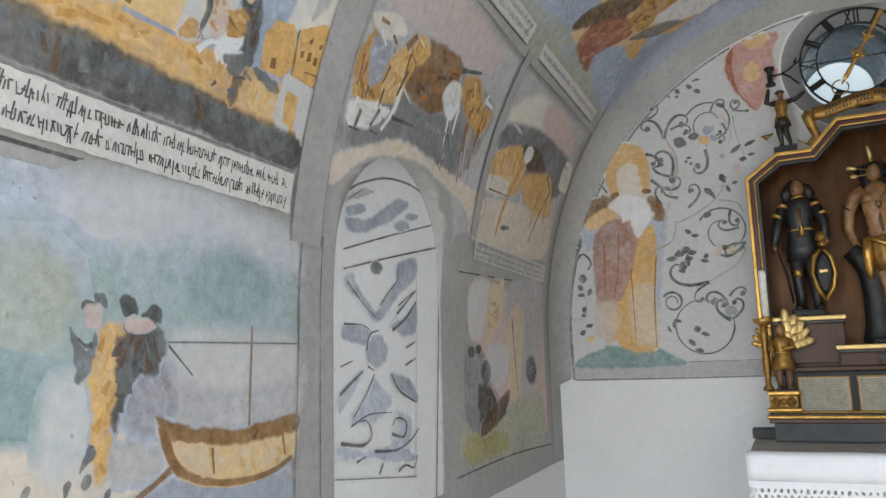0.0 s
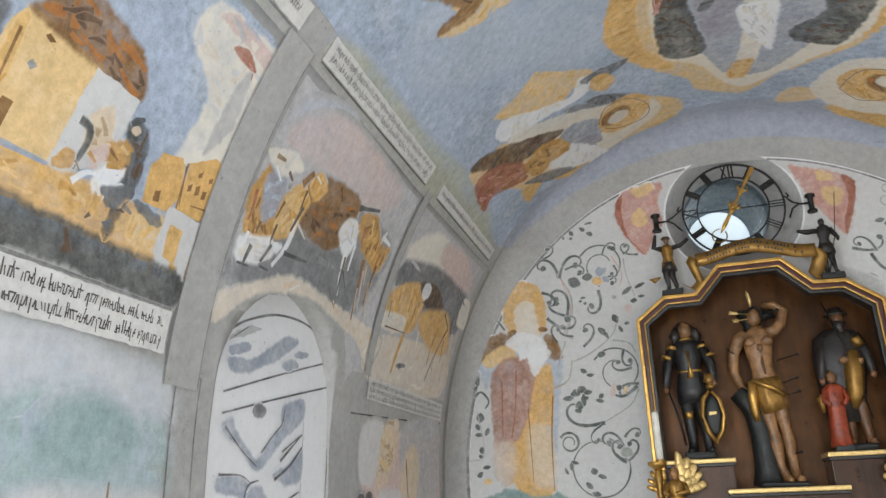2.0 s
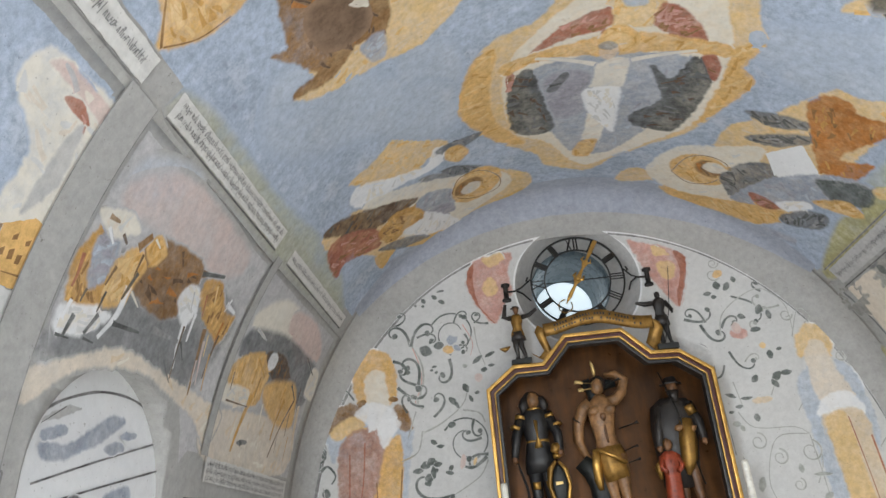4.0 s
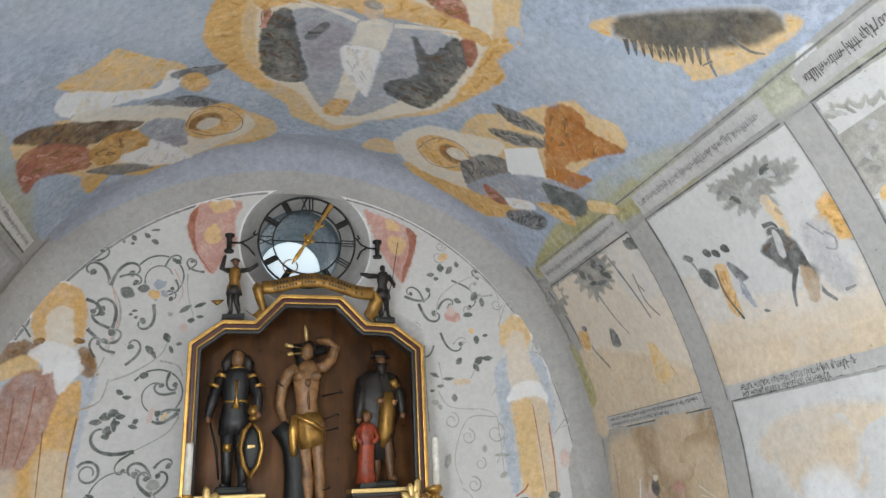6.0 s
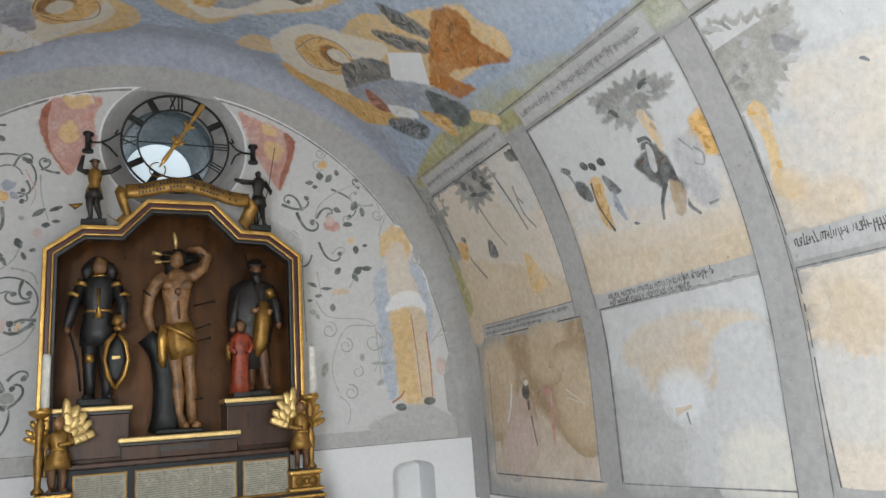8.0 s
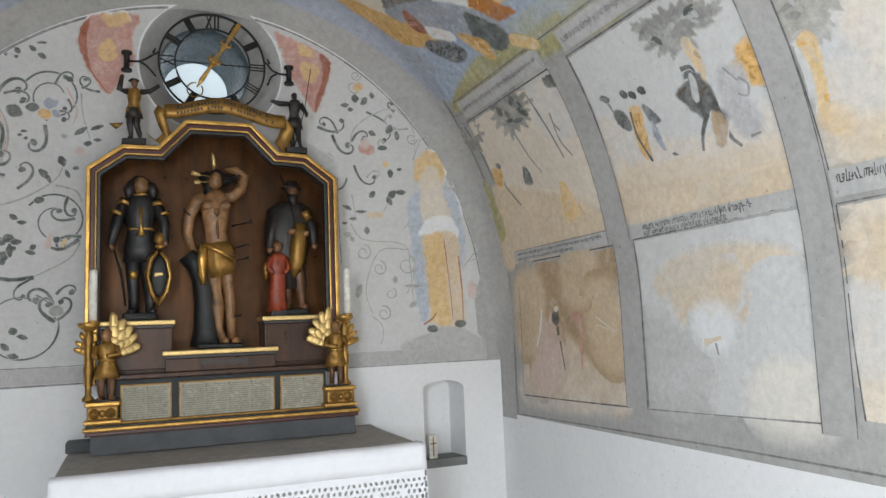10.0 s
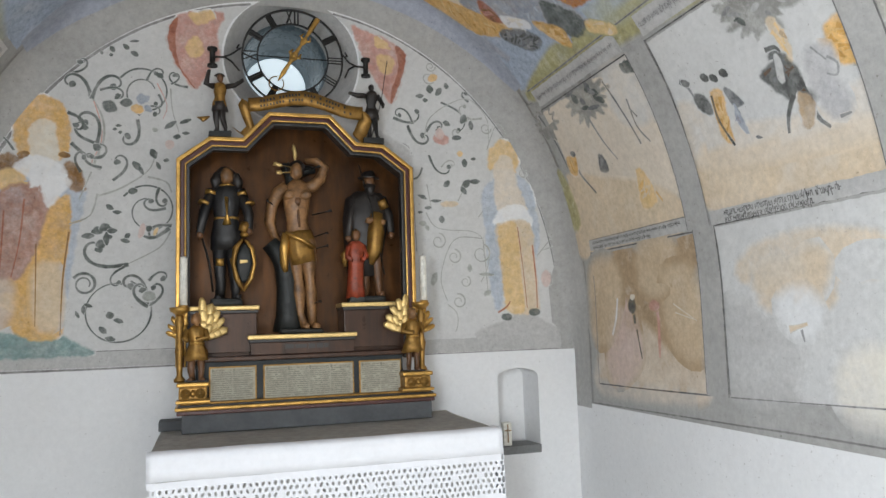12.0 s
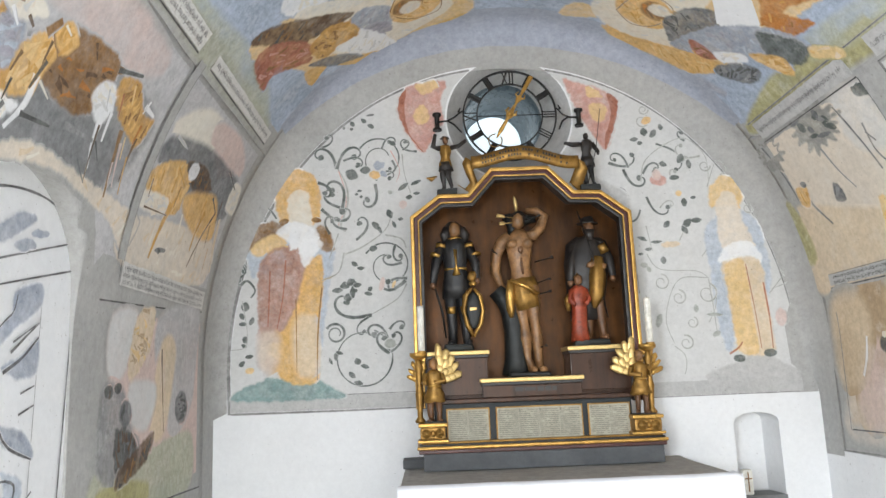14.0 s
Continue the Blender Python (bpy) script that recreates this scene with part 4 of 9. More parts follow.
part("outer_ring", ring(0.243, 0.252, CY - 0.006, CY + 0.006), "black_iron", clock)
part("inner_ring", ring(0.171, 0.178, CY - 0.006, CY + 0.006), "black_iron", clock)


def stroke(bm, a, r0, r1, off0, off1, w):
    """A flat bar between two radii at a clock angle, shifted sideways at each end."""
    d, n = Vector((math.sin(a), 0, math.cos(a))), Vector((math.cos(a), 0, -math.sin(a)))
    c = Vector((CLOCK[0], CY, CLOCK[1]))
    p, q = c + d * r0 + n * off0, c + d * r1 + n * off1
    tube(bm, [(*p, w), (*q, w)], 0, 4, flat=0.5, smooth=False)


for hour in range(1, 13):
    a = radians(30 * hour)
    bm = bmesh.new()
    if hour == 12:
        marks = ((-0.030, -0.006, 0.0045), (-0.006, -0.030, 0.003), (0.010, 0.010, 0.004), (0.026, 0.026, 0.004))
    elif hour == 9:
        marks = ((0.020, 0.020, 0.0035), (-0.022, 0.006, 0.004), (0.006, -0.022, 0.003))
    elif hour in (3, 4):
        marks = tuple((o, o, 0.0036) for o in (-0.014, 0.0, 0.014))
    else:
        marks = ((-0.010, -0.010, 0.0085), (0.006, 0.006, 0.0085))
    for o0, o1, w in marks:
        stroke(bm, a, 0.178, 0.243, o0, o1, w)
    part("numeral", bm, "black_iron", clock)
bm = bmesh.new()
tube(bm, [(CLOCK[0] - 0.172, CY, CLOCK[1], 0.003), (CLOCK[0] + 0.172, CY, CLOCK[1], 0.003)], 0, 6)
part("cross_bar", bm, "black_iron", clock)
c = Vector((CLOCK[0], CY - 0.016, CLOCK[1]))
a = radians(31)
d, n = Vector((math.sin(a), 0, math.cos(a))), Vector((math.cos(a), 0, -math.sin(a)))
bm = bmesh.new()
tube(bm, [(*(c - d * 0.15), 0.003), (*(c - d * 0.10), 0.012), (*(c - d * 0.03), 0.008), (*c, 0.022), (*(c + d * 0.03), 0.010), (*(c + d * 0.07), 0.006), (*(c + d * 0.10), 0.017), (*(c + d * 0.125), 0.006), (*(c + d * 0.15), 0.010), (*(c + d * 0.235), 0.013), (*(c + d * 0.245), 0.010)], 0, 10, flat=0.35)
for sgn in (-1, 1):
    tube(bm, [(*(c + n * sgn * 0.006), 0.007), (*(c + n * sgn * 0.026 + d * 0.012), 0.009), (*(c + n * sgn * 0.022 + d * 0.034), 0.004)], 0, 8, flat=0.5)
    tube(bm, [(*(c + d * 0.10), 0.006), (*(c + d * 0.115 + n * sgn * 0.026), 0.006), (*(c + d * 0.135 + n * sgn * 0.018), 0.003)], 0, 8, flat=0.5)
part("hand", bm, "gilding", clock, "ornate gilded clock hand")
bm = bmesh.new()
e = c - d * 0.165
loop = [(*(e + d * 0.036 * math.cos(w) + n * 0.036 * math.sin(w)), 0.0035) for w in np.linspace(0.4, 2 * math.pi - 0.4, 18)]
tube(bm, loop, 0, 6)
part("hand_tail", bm, "gilding_old", clock, "open ring on the hand's tail")
ball_bm = bmesh.new()
ball(ball_bm, c.x, c.y - 0.012, c.z, 0.014, 0.012, 0.014)
part("hub", ball_bm, "gilding", clock)
for sx, mx in ((-1, -0.385), (1, 0.372)):
    bm = bmesh.new()
    px = CLOCK[0] + sx * 0.25
    tube(bm, [(mx, -0.03, 2.885, 0.006), (mx - sx * 0.05, -0.034, 2.885, 0.005), (mx - sx * 0.085, CY, 2.90, 0.005), (px, CY, 2.94, 0.004)], 0, 8)
    tube(bm, [(mx - sx * 0.06, -0.034, 2.885, 0.005), (mx - sx * 0.09, CY, 2.865, 0.005), (px + sx * 0.01, CY, 2.82, 0.004)], 0, 8)
    tube(bm, [(px + sx * 0.012, CY, 2.955, 0.004), (px + sx * 0.022, CY, 2.935, 0.006), (px + sx * 0.006, CY, 2.928, 0.003)], 0, 6)
    br = part("bracket", bm, "black_iron", clock, "curled iron wall bracket")
    part("mount", turned([(0.024, 2.835), (0.024, 2.846), (0.013, 2.852), (0.013, 2.912), (0.024, 2.918), (0.024, 2.93)], mx, -0.028, 12), "black_iron", br)

# small white box with a cross in the niche
pot = thing("niche_box", "small white votive holder with a brown cross", "holder")
part("body", box(1.070, 1.118, 0.005, 0.05, 0.9085, 1.03, 0.008), "wax", pot)
bm = bmesh.new()
box(1.091, 1.096, 0.0015, 0.0045, 0.925, 1.02, 0, bm)
box(1.076, 1.112, 0.0015, 0.0045, 0.985, 0.991, 0, bm)
part("cross", bm, "brown", pot, "thin brown cross")

# ---- frescoes: thin coats of lime paint that follow the vault and the end wall ----
fresco("tan", (0.43, 0.315, 0.20), 0.16, 0.4)


TONES = {"ochre": ("ochre_deep", "ochre_pale"), "ochre_pale": ("ochre", "sand"), "ochre_deep": ("brown", "ochre"), "charcoal": ("slate", "umber"), "slate": ("charcoal", "grey_mid"), "grey_mid": ("slate", "cloud_grey"),
         "brown": ("umber", "orange_brown"), "umber": ("charcoal", "brown"), "rust": ("brown", "rose"), "rose": ("rust", "rose_pale"), "cream": ("sand_pale", "lime_white"), "plaster_white": ("lime_white", "cream"),
         "blue_grey": ("mauve", "sky_pale"), "orange_brown": ("brown", "ochre_deep"), "rose_pale": ("cream", "cloud_grey"), "teal": ("teal_deep", "sage"), "sand": ("tan", "ochre_pale"), "sand_pale": ("cream", "sand")}


class Fresco:
    """A painted field. Coats that overlap lie one above the other by less than a millimetre."""

    def __init__(self, name, label, place, kind="", category="fresco", base=0.0012):
        self.thing = thing(name, label, category, "wall and vault frescoes", kind)
        self.place, self.parts, self.boxes, self.base = place, {}, [], base
        self.coats, self.known = [], {}
        self.ground = PAINT["grey_band"] if place is vault else PAINT["plaster_white"]
        self.rnd = random.Random(len(label))

    def level(self, pts):
        us, vs = [p[0] for p in pts], [p[1] for p in pts]
        b = (min(us), max(us), min(vs), max(vs))
        k = 1 + max([c for (u0, u1, v0, v1), c in self.boxes if u0 < b[1] and u1 > b[0] and v0 < b[3] and v1 > b[2]], default=0)
        self.boxes.append((b, k))
        return self.base + 0.00025 * k

    def pigment(self, u, v):
        """The pigment of the topmost coat at a place."""
        key = (round(u * 90), round(v * 90))
        if key not in self.known:
            self.known[key] = next((c for (u0, u1, v0, v1), loop, c in reversed(self.coats) if u0 <= u <= u1 and v0 <= v <= v1 and self.inside(loop, u, v)), self.ground)
        return self.known[key]

    def coat(self, loop, colour, share):
        """Notes a coat's outline and the pigment that it leaves to be seen."""
        us, vs = [p.x for p in loop], [p.y for p in loop]
        mid = sum(loop, Vector((0.0, 0.0))) / len(loop)
        c = tuple(share * a + (1 - share) * b for a, b in zip(PAINT[colour], self.pigment(mid.x, mid.y)))
        self.coats.append(((min(us), max(us), min(vs), max(vs)), loop, c))
        self.known = {}

    def store(self, part_name, colour, bm):
        """Joins a coat to those of the same part that it touches; a coat standing apart becomes a part of its own."""
        b = self.boxes[-1][0]
        for held in self.parts.setdefault(part_name, []):
            if any(u0 < b[1] + 0.01 and u1 > b[0] - 0.01 and v0 < b[3] + 0.01 and v1 > b[2] - 0.01 for u0, u1, v0, v1 in held[2]):
                break
        else:
            held = (bmesh.new(), [], [])
            held[0].verts.layers.float.new("cover")
            held[0].verts.layers.float_color.new("below")
            self.parts[part_name].append(held)
        held[2].append(b)
        if colour not in held[1]:
            held[1].append(colour)
        merge(held[0], facing(bm, (0, -2.6, 1.5)), held[1].index(colour))

    def patch(self, part_name, colour, pts, rough=0.008, smooth=True, soft=0.0):
        """A brushed patch with an uneven edge through a few corner points."""
        loop, n = [], len(pts)
        for i in range(n):
            p0, p1, p2, p3 = (Vector(pts[(i + k - 1) % n]) for k in range(4))
            steps = max(2, int((p2 - p1).length / (0.03 if soft else 0.009)))
            for k in range(steps):
                t = k / steps
                q = p1.lerp(p2, t)
                if smooth:
                    c = 0.5 * (2 * p1 + (p2 - p0) * t + (2 * p0 - 5 * p1 + 4 * p2 - p3) * t * t + (3 * p1 - p0 - 3 * p2 + p3) * t ** 3)
                    q = q.lerp(c, 0.8)
                w = Vector((noise.noise((q.x * 30, q.y * 30, 0.3)), noise.noise((q.x * 30, q.y * 30, 7.7))))
                if soft:
                    w = w * 0.0
                w2 = Vector((noise.noise((q.x * 90, q.y * 90, 2.3)), noise.noise((q.x * 90, q.y * 90, 5.1))))
                loop.append(q if soft else q + w * rough + w2 * rough * 0.8)
        lift = self.level(loop) + (0.0025 if part_name == "inscription" else 0.0)
        if soft:
            self.soft_patch(part_name, colour, loop, soft, lift)
            return
        if not smooth:
            bm = sheet([(p.x, p.y) for p in loop], (), 0.03 if self.place is vault else 0)
            self.store(part_name, colour, bend(bm, self.place, lift))
            self.coat(loop, colour, 1.0)
            return
        self.brush_patch(part_name, colour, loop, lift)
        if colour in TONES and self.place is vault:
            self.dabs(part_name, colour, loop, lift + 0.00004)

    def brush_patch(self, part_name, colour, loop, lift):
        """A coat whose cover thins out over a narrow rim."""
        n = len(loop)
        area = sum(loop[i].x * loop[(i + 1) % n].y - loop[(i + 1) % n].x * loop[i].y for i in range(n)) / 2
        around = sum((loop[i] - loop[i - 1]).length for i in range(n))
        sign = 1.0 if area > 0 else -1.0
        norms = []
        for i in range(n):
            d = (loop[(i + 2) % n] - loop[i - 2]).normalized()
            norms.append(Vector((d.y, -d.x)) * sign)
        rim = min(0.022, 0.9 * abs(area) / around)
        for inner in (0.5, 0.2, 0.0):
            core = [loop[i] - norms[i] * rim * inner for i in range(n)]
            bm = sheet([(p.x, p.y) for p in core], (), 0.03 if self.place is vault else 0)
            filled = sum(f.calc_area() for f in bm.faces)
            if inner == 0.0 or 0.40 * abs(area) < filled < 1.05 * abs(area):
                break
            bm.free()
        cover, below = bm.verts.layers.float.new("cover"), bm.verts.layers.float_color.new("below")
        for v in bm.verts:
            v[cover] = 1.0
            v[below] = (*self.pigment(v.co.x, v.co.y), 1.0)
        bend(bm, self.place, lift)
        a = [bm.verts.new(self.place(p.x, p.y, lift)) for p in core]
        b = [bm.verts.new(self.place(p.x, p.y, lift - 0.0001)) for p in (loop[i] + norms[i] * rim * 0.5 for i in range(n))]
        for i in range(n):
            if i % 3 == 0:
                p = loop[i] + norms[i] * rim * 0.5
                c = (*self.pigment(p.x, p.y), 1.0)
            a[i][cover], a[i][below], b[i][below] = 1.0, c, c
        for i in range(n):
            j = (i + 1) % n
            bm.faces.new((a[i], a[j], b[j], b[i]))
        self.store(part_name, brushed(colour), bm)
        self.coat(loop, colour, 0.88)

    def dabs(self, part_name, colour, loop, lift):
        """Short brush marks in neighbouring tones inside a patch."""
        us, vs = [p.x for p in loop], [p.y for p in loop]
        u0, u1, v0, v1 = min(us), max(us), min(vs), max(vs)
        want = min(22, int((u1 - u0) * (v1 - v0) / 0.0016))
        along = self.rnd.uniform(0, math.pi)
        for _ in range(want * 3):
            if want <= 0:
                break
            u, v = self.rnd.uniform(u0, u1), self.rnd.uniform(v0, v1)
            a, ln = along + self.rnd.gauss(0, 0.4), self.rnd.uniform(0.012, 0.040)
            ends = [(u + sgn * ln * math.cos(a), v + sgn * ln * math.sin(a)) for sgn in (-1, 1)]
            if all(self.inside(loop, *e) for e in ends):
                mid = (u + self.rnd.gauss(0, 0.003), v + self.rnd.gauss(0, 0.003))
                self.line(part_name, self.rnd.choice(TONES[colour]), [ends[0], mid, ends[1]], self.rnd.uniform(0.010, 0.026), 0.006, 0.8, lift + 0.000008 * want)
                want -= 1

    def inside(self, loop, u, v):
        hit, n = False, len(loop)
        for i in range(n):
            p, q = loop[i], loop[(i + 1) % n]
            if (p.y > v) != (q.y > v) and u < (q.x - p.x) * (v - p.y) / (q.y - p.y) + p.x:
                hit = not hit
        return hit

    def soft_patch(self, part_name, colour, loop, soft, lift):
        """A thin wash: full in its core, fading out over a rim of the given width."""
        n = len(loop)
        area = sum(loop[i].x * loop[(i + 1) % n].y - loop[(i + 1) % n].x * loop[i].y for i in range(n))
        sign = 1.0 if area > 0 else -1.0
        norms = []
        for i in range(n):
            d = (loop[(i + 2) % n] - loop[i - 2]).normalized()
            norms.append(Vector((d.y, -d.x)) * sign)
        mid = sum(loop, Vector((0.0, 0.0))) / n
        size = max((p - mid).length for p in loop)
        k = max(0.55, 1 - soft * 0.6 / size)
        core = [mid + (p - mid) * k for p in loop]
        rim = [core[i] + norms[i] * soft for i in range(n)]
        bm = sheet([(p.x, p.y) for p in core], (), 0.03 if self.place is vault else 0)
        cover, below = bm.verts.layers.float.new("cover"), bm.verts.layers.float_color.new("below")
        for v in bm.verts:
            v[cover] = 1.0
            v[below] = (*self.pigment(v.co.x, v.co.y), 1.0)
        bend(bm, self.place, lift)
        inner = [bm.verts.new(self.place(p.x, p.y, lift)) for p in core]
        outer = [bm.verts.new(self.place(p.x, p.y, lift - 0.0001)) for p in rim]
        for i in range(n):
            c = (*self.pigment(rim[i].x, rim[i].y), 1.0)
            inner[i][cover], inner[i][below], outer[i][below] = 1.0, (*self.pigment(core[i].x, core[i].y), 1.0), c
        self.coat(core, colour, 0.5 if soft > 0.05 else 0.85)
        for i in range(n):
            j = (i + 1) % n
            bm.faces.new((inner[i], inner[j], outer[j], outer[i]))
        part(part_name, facing(bm, (0, -2.6, 1.5)), wash(colour, soft > 0.05), self.thing)

    def rect(self, part_name, colour, u0, u1, v0, v1, rough=0.003):
        self.patch(part_name, colour, [(u0, v0), (u1, v0), (u1, v1), (u0, v1)], rough, False)

    def oval(self, part_name, colour, u, v, ru, rv, turn=0.0, rough=0.004, pinch=0.0):
        """An oval or, pinched, a leaf."""
        c, s = math.cos(turn), math.sin(turn)
        pts = []
        for k in range(10):
            w = 2 * math.pi * k / 10
            a, b = ru * math.cos(w), rv * math.sin(w) * (1 - pinch * abs(math.cos(w)))
            pts.append((u + a * c - b * s, v + a * s + b * c))
        self.patch(part_name, colour, pts, rough)

    def line(self, part_name, colour, pts, w0, w1=None, rough=0.3, lift=None):
        """A brush stroke through the points, w0 wide at its start and w1 at its end."""
        w1 = w0 if w1 is None else w1
        pts = [Vector(p) for p in pts]
        path = []
        for i in range(len(pts) - 1):
            p0, p1, p2, p3 = pts[max(0, i - 1)], pts[i], pts[i + 1], pts[min(len(pts) - 1, i + 2)]
            steps = max(3, int((p2 - p1).length / 0.02))
            for k in range(steps):
                t = k / steps
                path.append(0.5 * (2 * p1 + (p2 - p0) * t + (2 * p0 - 5 * p1 + 4 * p2 - p3) * t * t + (3 * p1 - p0 - 3 * p2 + p3) * t ** 3))
        path.append(pts[-1])
        lift = self.level(path) if lift is None else lift
        bm = bmesh.new()
        cover, below = bm.verts.layers.float.new("cover"), bm.verts.layers.float_color.new("below")
        seen = [(*self.pigment(p.x, p.y), 1.0) for p in (path[0], path[len(path) // 2], path[-1])]
        rows = []
        for i, p in enumerate(path):
            d = (path[min(len(path) - 1, i + 1)] - path[max(0, i - 1)]).normalized()
            n = Vector((-d.y, d.x))
            t = i / max(1, len(path) - 1)
            w = (w0 + (w1 - w0) * t) / 2 * (1 + rough * noise.noise((p.x * 25, p.y * 25, 3.0)))
            w *= 1.3
            rows.append([bm.verts.new(self.place(q.x, q.y, lift)) for q in (p + n * w, p + n * w * 0.3, p - n * w * 0.3, p - n * w)])
            rows[-1][1][cover] = rows[-1][2][cover] = 1.0
            for v in rows[-1]:
                v[below] = seen[round(2 * t)]
        for p, q in zip(rows, rows[1:]):
            for k in range(3):
                bm.faces.new((p[k], q[k], q[k + 1], p[k + 1]))
        self.store(part_name, brushed(colour), bm)

    def scroll(self, part_name, colour, u, v, heading, length, bend_by, w0, w1):
        """A tendril that runs out straight and winds itself up towards its end."""
        n, p, pts = 16, Vector((u, v)), []
        for k in range(n + 1):
            t = k / n
            pts.append(p.copy())
            a = heading + bend_by * t ** 2.1
            p = p + Vector((math.cos(a), math.sin(a))) * length / n * (1.25 - 0.6 * t)
        self.line(part_name, colour, pts, w0 * 0.85, w1 * 0.8)
        self.oval(part_name, colour, pts[-1].x, pts[-1].y, w0 * 0.75, w0 * 0.65, heading)

    def spiral(self, part_name, colour, u, v, r0, r1, start, turns, w0, w1):
        n = int(abs(turns) * 14)
        self.line(part_name, colour, [(u + (r0 + (r1 - r0) * k / n) * math.cos(start + 2 * math.pi * turns * k / n), v + (r0 + (r1 - r0) * k / n) * math.sin(start + 2 * math.pi * turns * k / n)) for k in range(n + 1)], w0, w1)

    def letters(self, part_name, colour, u0, u1, v, h, seed, slope=0.0):
        """A line of unreadable black-letter writing as upright bars in word groups."""
        rnd, bm = random.Random(seed), bmesh.new()
        lift = self.level([(u0, v - h / 2), (u1, v + h / 2)]) + 0.0030
        step, du = (u1 - u0) / abs(u1 - u0), h * 0.31
        u = u0
        while abs(u - u0) < abs(u1 - u0) - du:
            for _ in range(rnd.randint(5, 13)):
                if abs(u - u0) > abs(u1 - u0) - du:
                    break
                lo, hi = -0.45 - (0.45 if rnd.random() < 0.10 else rnd.uniform(-0.12, 0.05)), 0.42 + (0.5 if rnd.random() < 0.2 else rnd.uniform(-0.18, 0.05))
                vv = v + slope * (u - u0)
                lean, w = rnd.uniform(-0.25, 0.25) * h, du * rnd.uniform(0.32, 0.58)
                quad = [(u, vv + lo * h), (u + w, vv + lo * h), (u + w + lean, vv + hi * h), (u + lean, vv + hi * h)]
                bm.faces.new([bm.verts.new(self.place(a, b, lift)) for a, b in quad])
                if rnd.random() < 0.65:
                    k = rnd.choice((-0.42, 0.36, 0.0))
                    quad = [(u, vv + (k - 0.08) * h), (u + step * du * 1.2, vv + (k - 0.08) * h), (u + step * du * 1.2, vv + (k + 0.08) * h), (u, vv + (k + 0.08) * h)]
                    bm.faces.new([bm.verts.new(self.place(a, b, lift + 0.0003)) for a, b in quad])
                u += step * du * rnd.uniform(0.85, 1.15)
            u += step * du * 1.3
        self.store(part_name, colour, bm)

    def done(self):
        for name, clusters in self.parts.items():
            for bm, colours, _ in clusters:
                ob = part(name, bm, colours, self.thing)
                if name == "lettering":
                    ob["kind"] = "stuff"


lun = Fresco("lunette_fresco", "white lunette painted with vines and two standing robed shapes", altar_wall)
edge = [lunette(s, 0.006) for s in np.linspace(-S_SPRING, S_SPRING, 61)]
edge = [(x, z) for x, z in edge if z > 1.56 and math.dist((x, z), CLOCK) > 0.335]
lun.patch("ground", "lime_white", [(-1.478, 1.41)] + [p for p in edge if p[0] < 0] + [(CLOCK[0] + 0.345 * math.cos(w), CLOCK[1] + 0.345 * math.sin(w)) for w in np.linspace(2.55, 2 * math.pi + 0.6, 31)] + [p for p in edge if p[0] > 0] + [(1.41, 1.41)], 0.0, False)
lun.line("outline", "line_grey", [(-1.478, 1.40)] + [(x, z) for x, z in edge if x < 0][::2], 0.020, 0.012)
lun.line("outline", "line_grey", [(x, z) for x, z in edge if x > 0][::2] + [(1.41, 1.55)], 0.012, 0.006)
lun.patch("corner_border", "grey_band", [(1.38, 1.40), (1.495, 1.40), (1.495, 1.74), (1.40, 1.85), (1.36, 1.75)], 0.0, False)
lun.rect("base_band", "grey_light", -1.475, 1.42, 1.405, 1.476)
lun.line("outline", "line_grey", [(-1.47, 1.402), (-0.9, 1.400), (-0.54, 1.402)], 0.012, 0.008)
lun.line("outline", "line_grey", [(0.55, 1.402), (1.40, 1.404)], 0.005, 0.004)
lun.line("outline", "line_grey", [(-1.44, 1.478), (-0.54, 1.48)], 0.004)
lun.patch("robed_shape", "teal_deep", [(-1.453, 1.469), (-1.415, 1.521), (-1.307, 1.562), (-1.259, 1.574), (-1.134, 1.545), (-1.034, 1.55), (-0.956, 1.506), (-0.925, 1.466)])
lun.patch("robed_shape", "ochre", [(-1.236, 2.437), (-1.24, 2.549), (-1.199, 2.63), (-1.127, 2.655), (-1.05, 2.618), (-1.018, 2.527), (-1.019, 2.399), (-1.065, 2.356), (-1.203, 2.376)])
lun.patch("robed_shape", "sky_pale", [(-1.412, 2.241), (-1.328, 2.319), (-1.202, 2.354), (-1.147, 2.271), (-1.258, 2.16), (-1.355, 2.092), (-1.389, 2.173)])
lun.patch("robed_shape", "sky_pale", [(-1.031, 2.259), (-0.98, 2.301), (-0.943, 2.212), (-0.972, 2.052), (-1.002, 1.834), (-1.033, 1.674), (-1.056, 1.915), (-1.047, 2.106)])
lun.patch("robed_shape", "brown", [(-1.416, 2.208), (-1.405, 2.295), (-1.33, 2.366), (-1.228, 2.376), (-1.175, 2.313), (-1.262, 2.256), (-1.362, 2.241)])
lun.patch("robed_shape", "brown", [(-1.013, 2.351), (-0.964, 2.307), (-0.946, 2.223), (-0.998, 2.217), (-1.052, 2.286)])
lun.patch("robed_shape", "ochre_pale", [(-1.374, 2.236), (-1.326, 2.283), (-1.244, 2.312), (-1.181, 2.285), (-1.235, 2.229), (-1.335, 2.2)])
lun.patch("robed_shape", "robe_brown", [(-1.339, 2.051), (-1.314, 2.173), (-1.223, 2.243), (-1.107, 2.222), (-1.059, 2.161), (-1.055, 2.051), (-1.122, 1.916), (-1.164, 1.836), (-1.239, 1.704), (-1.296, 1.588), (-1.326, 1.706)])
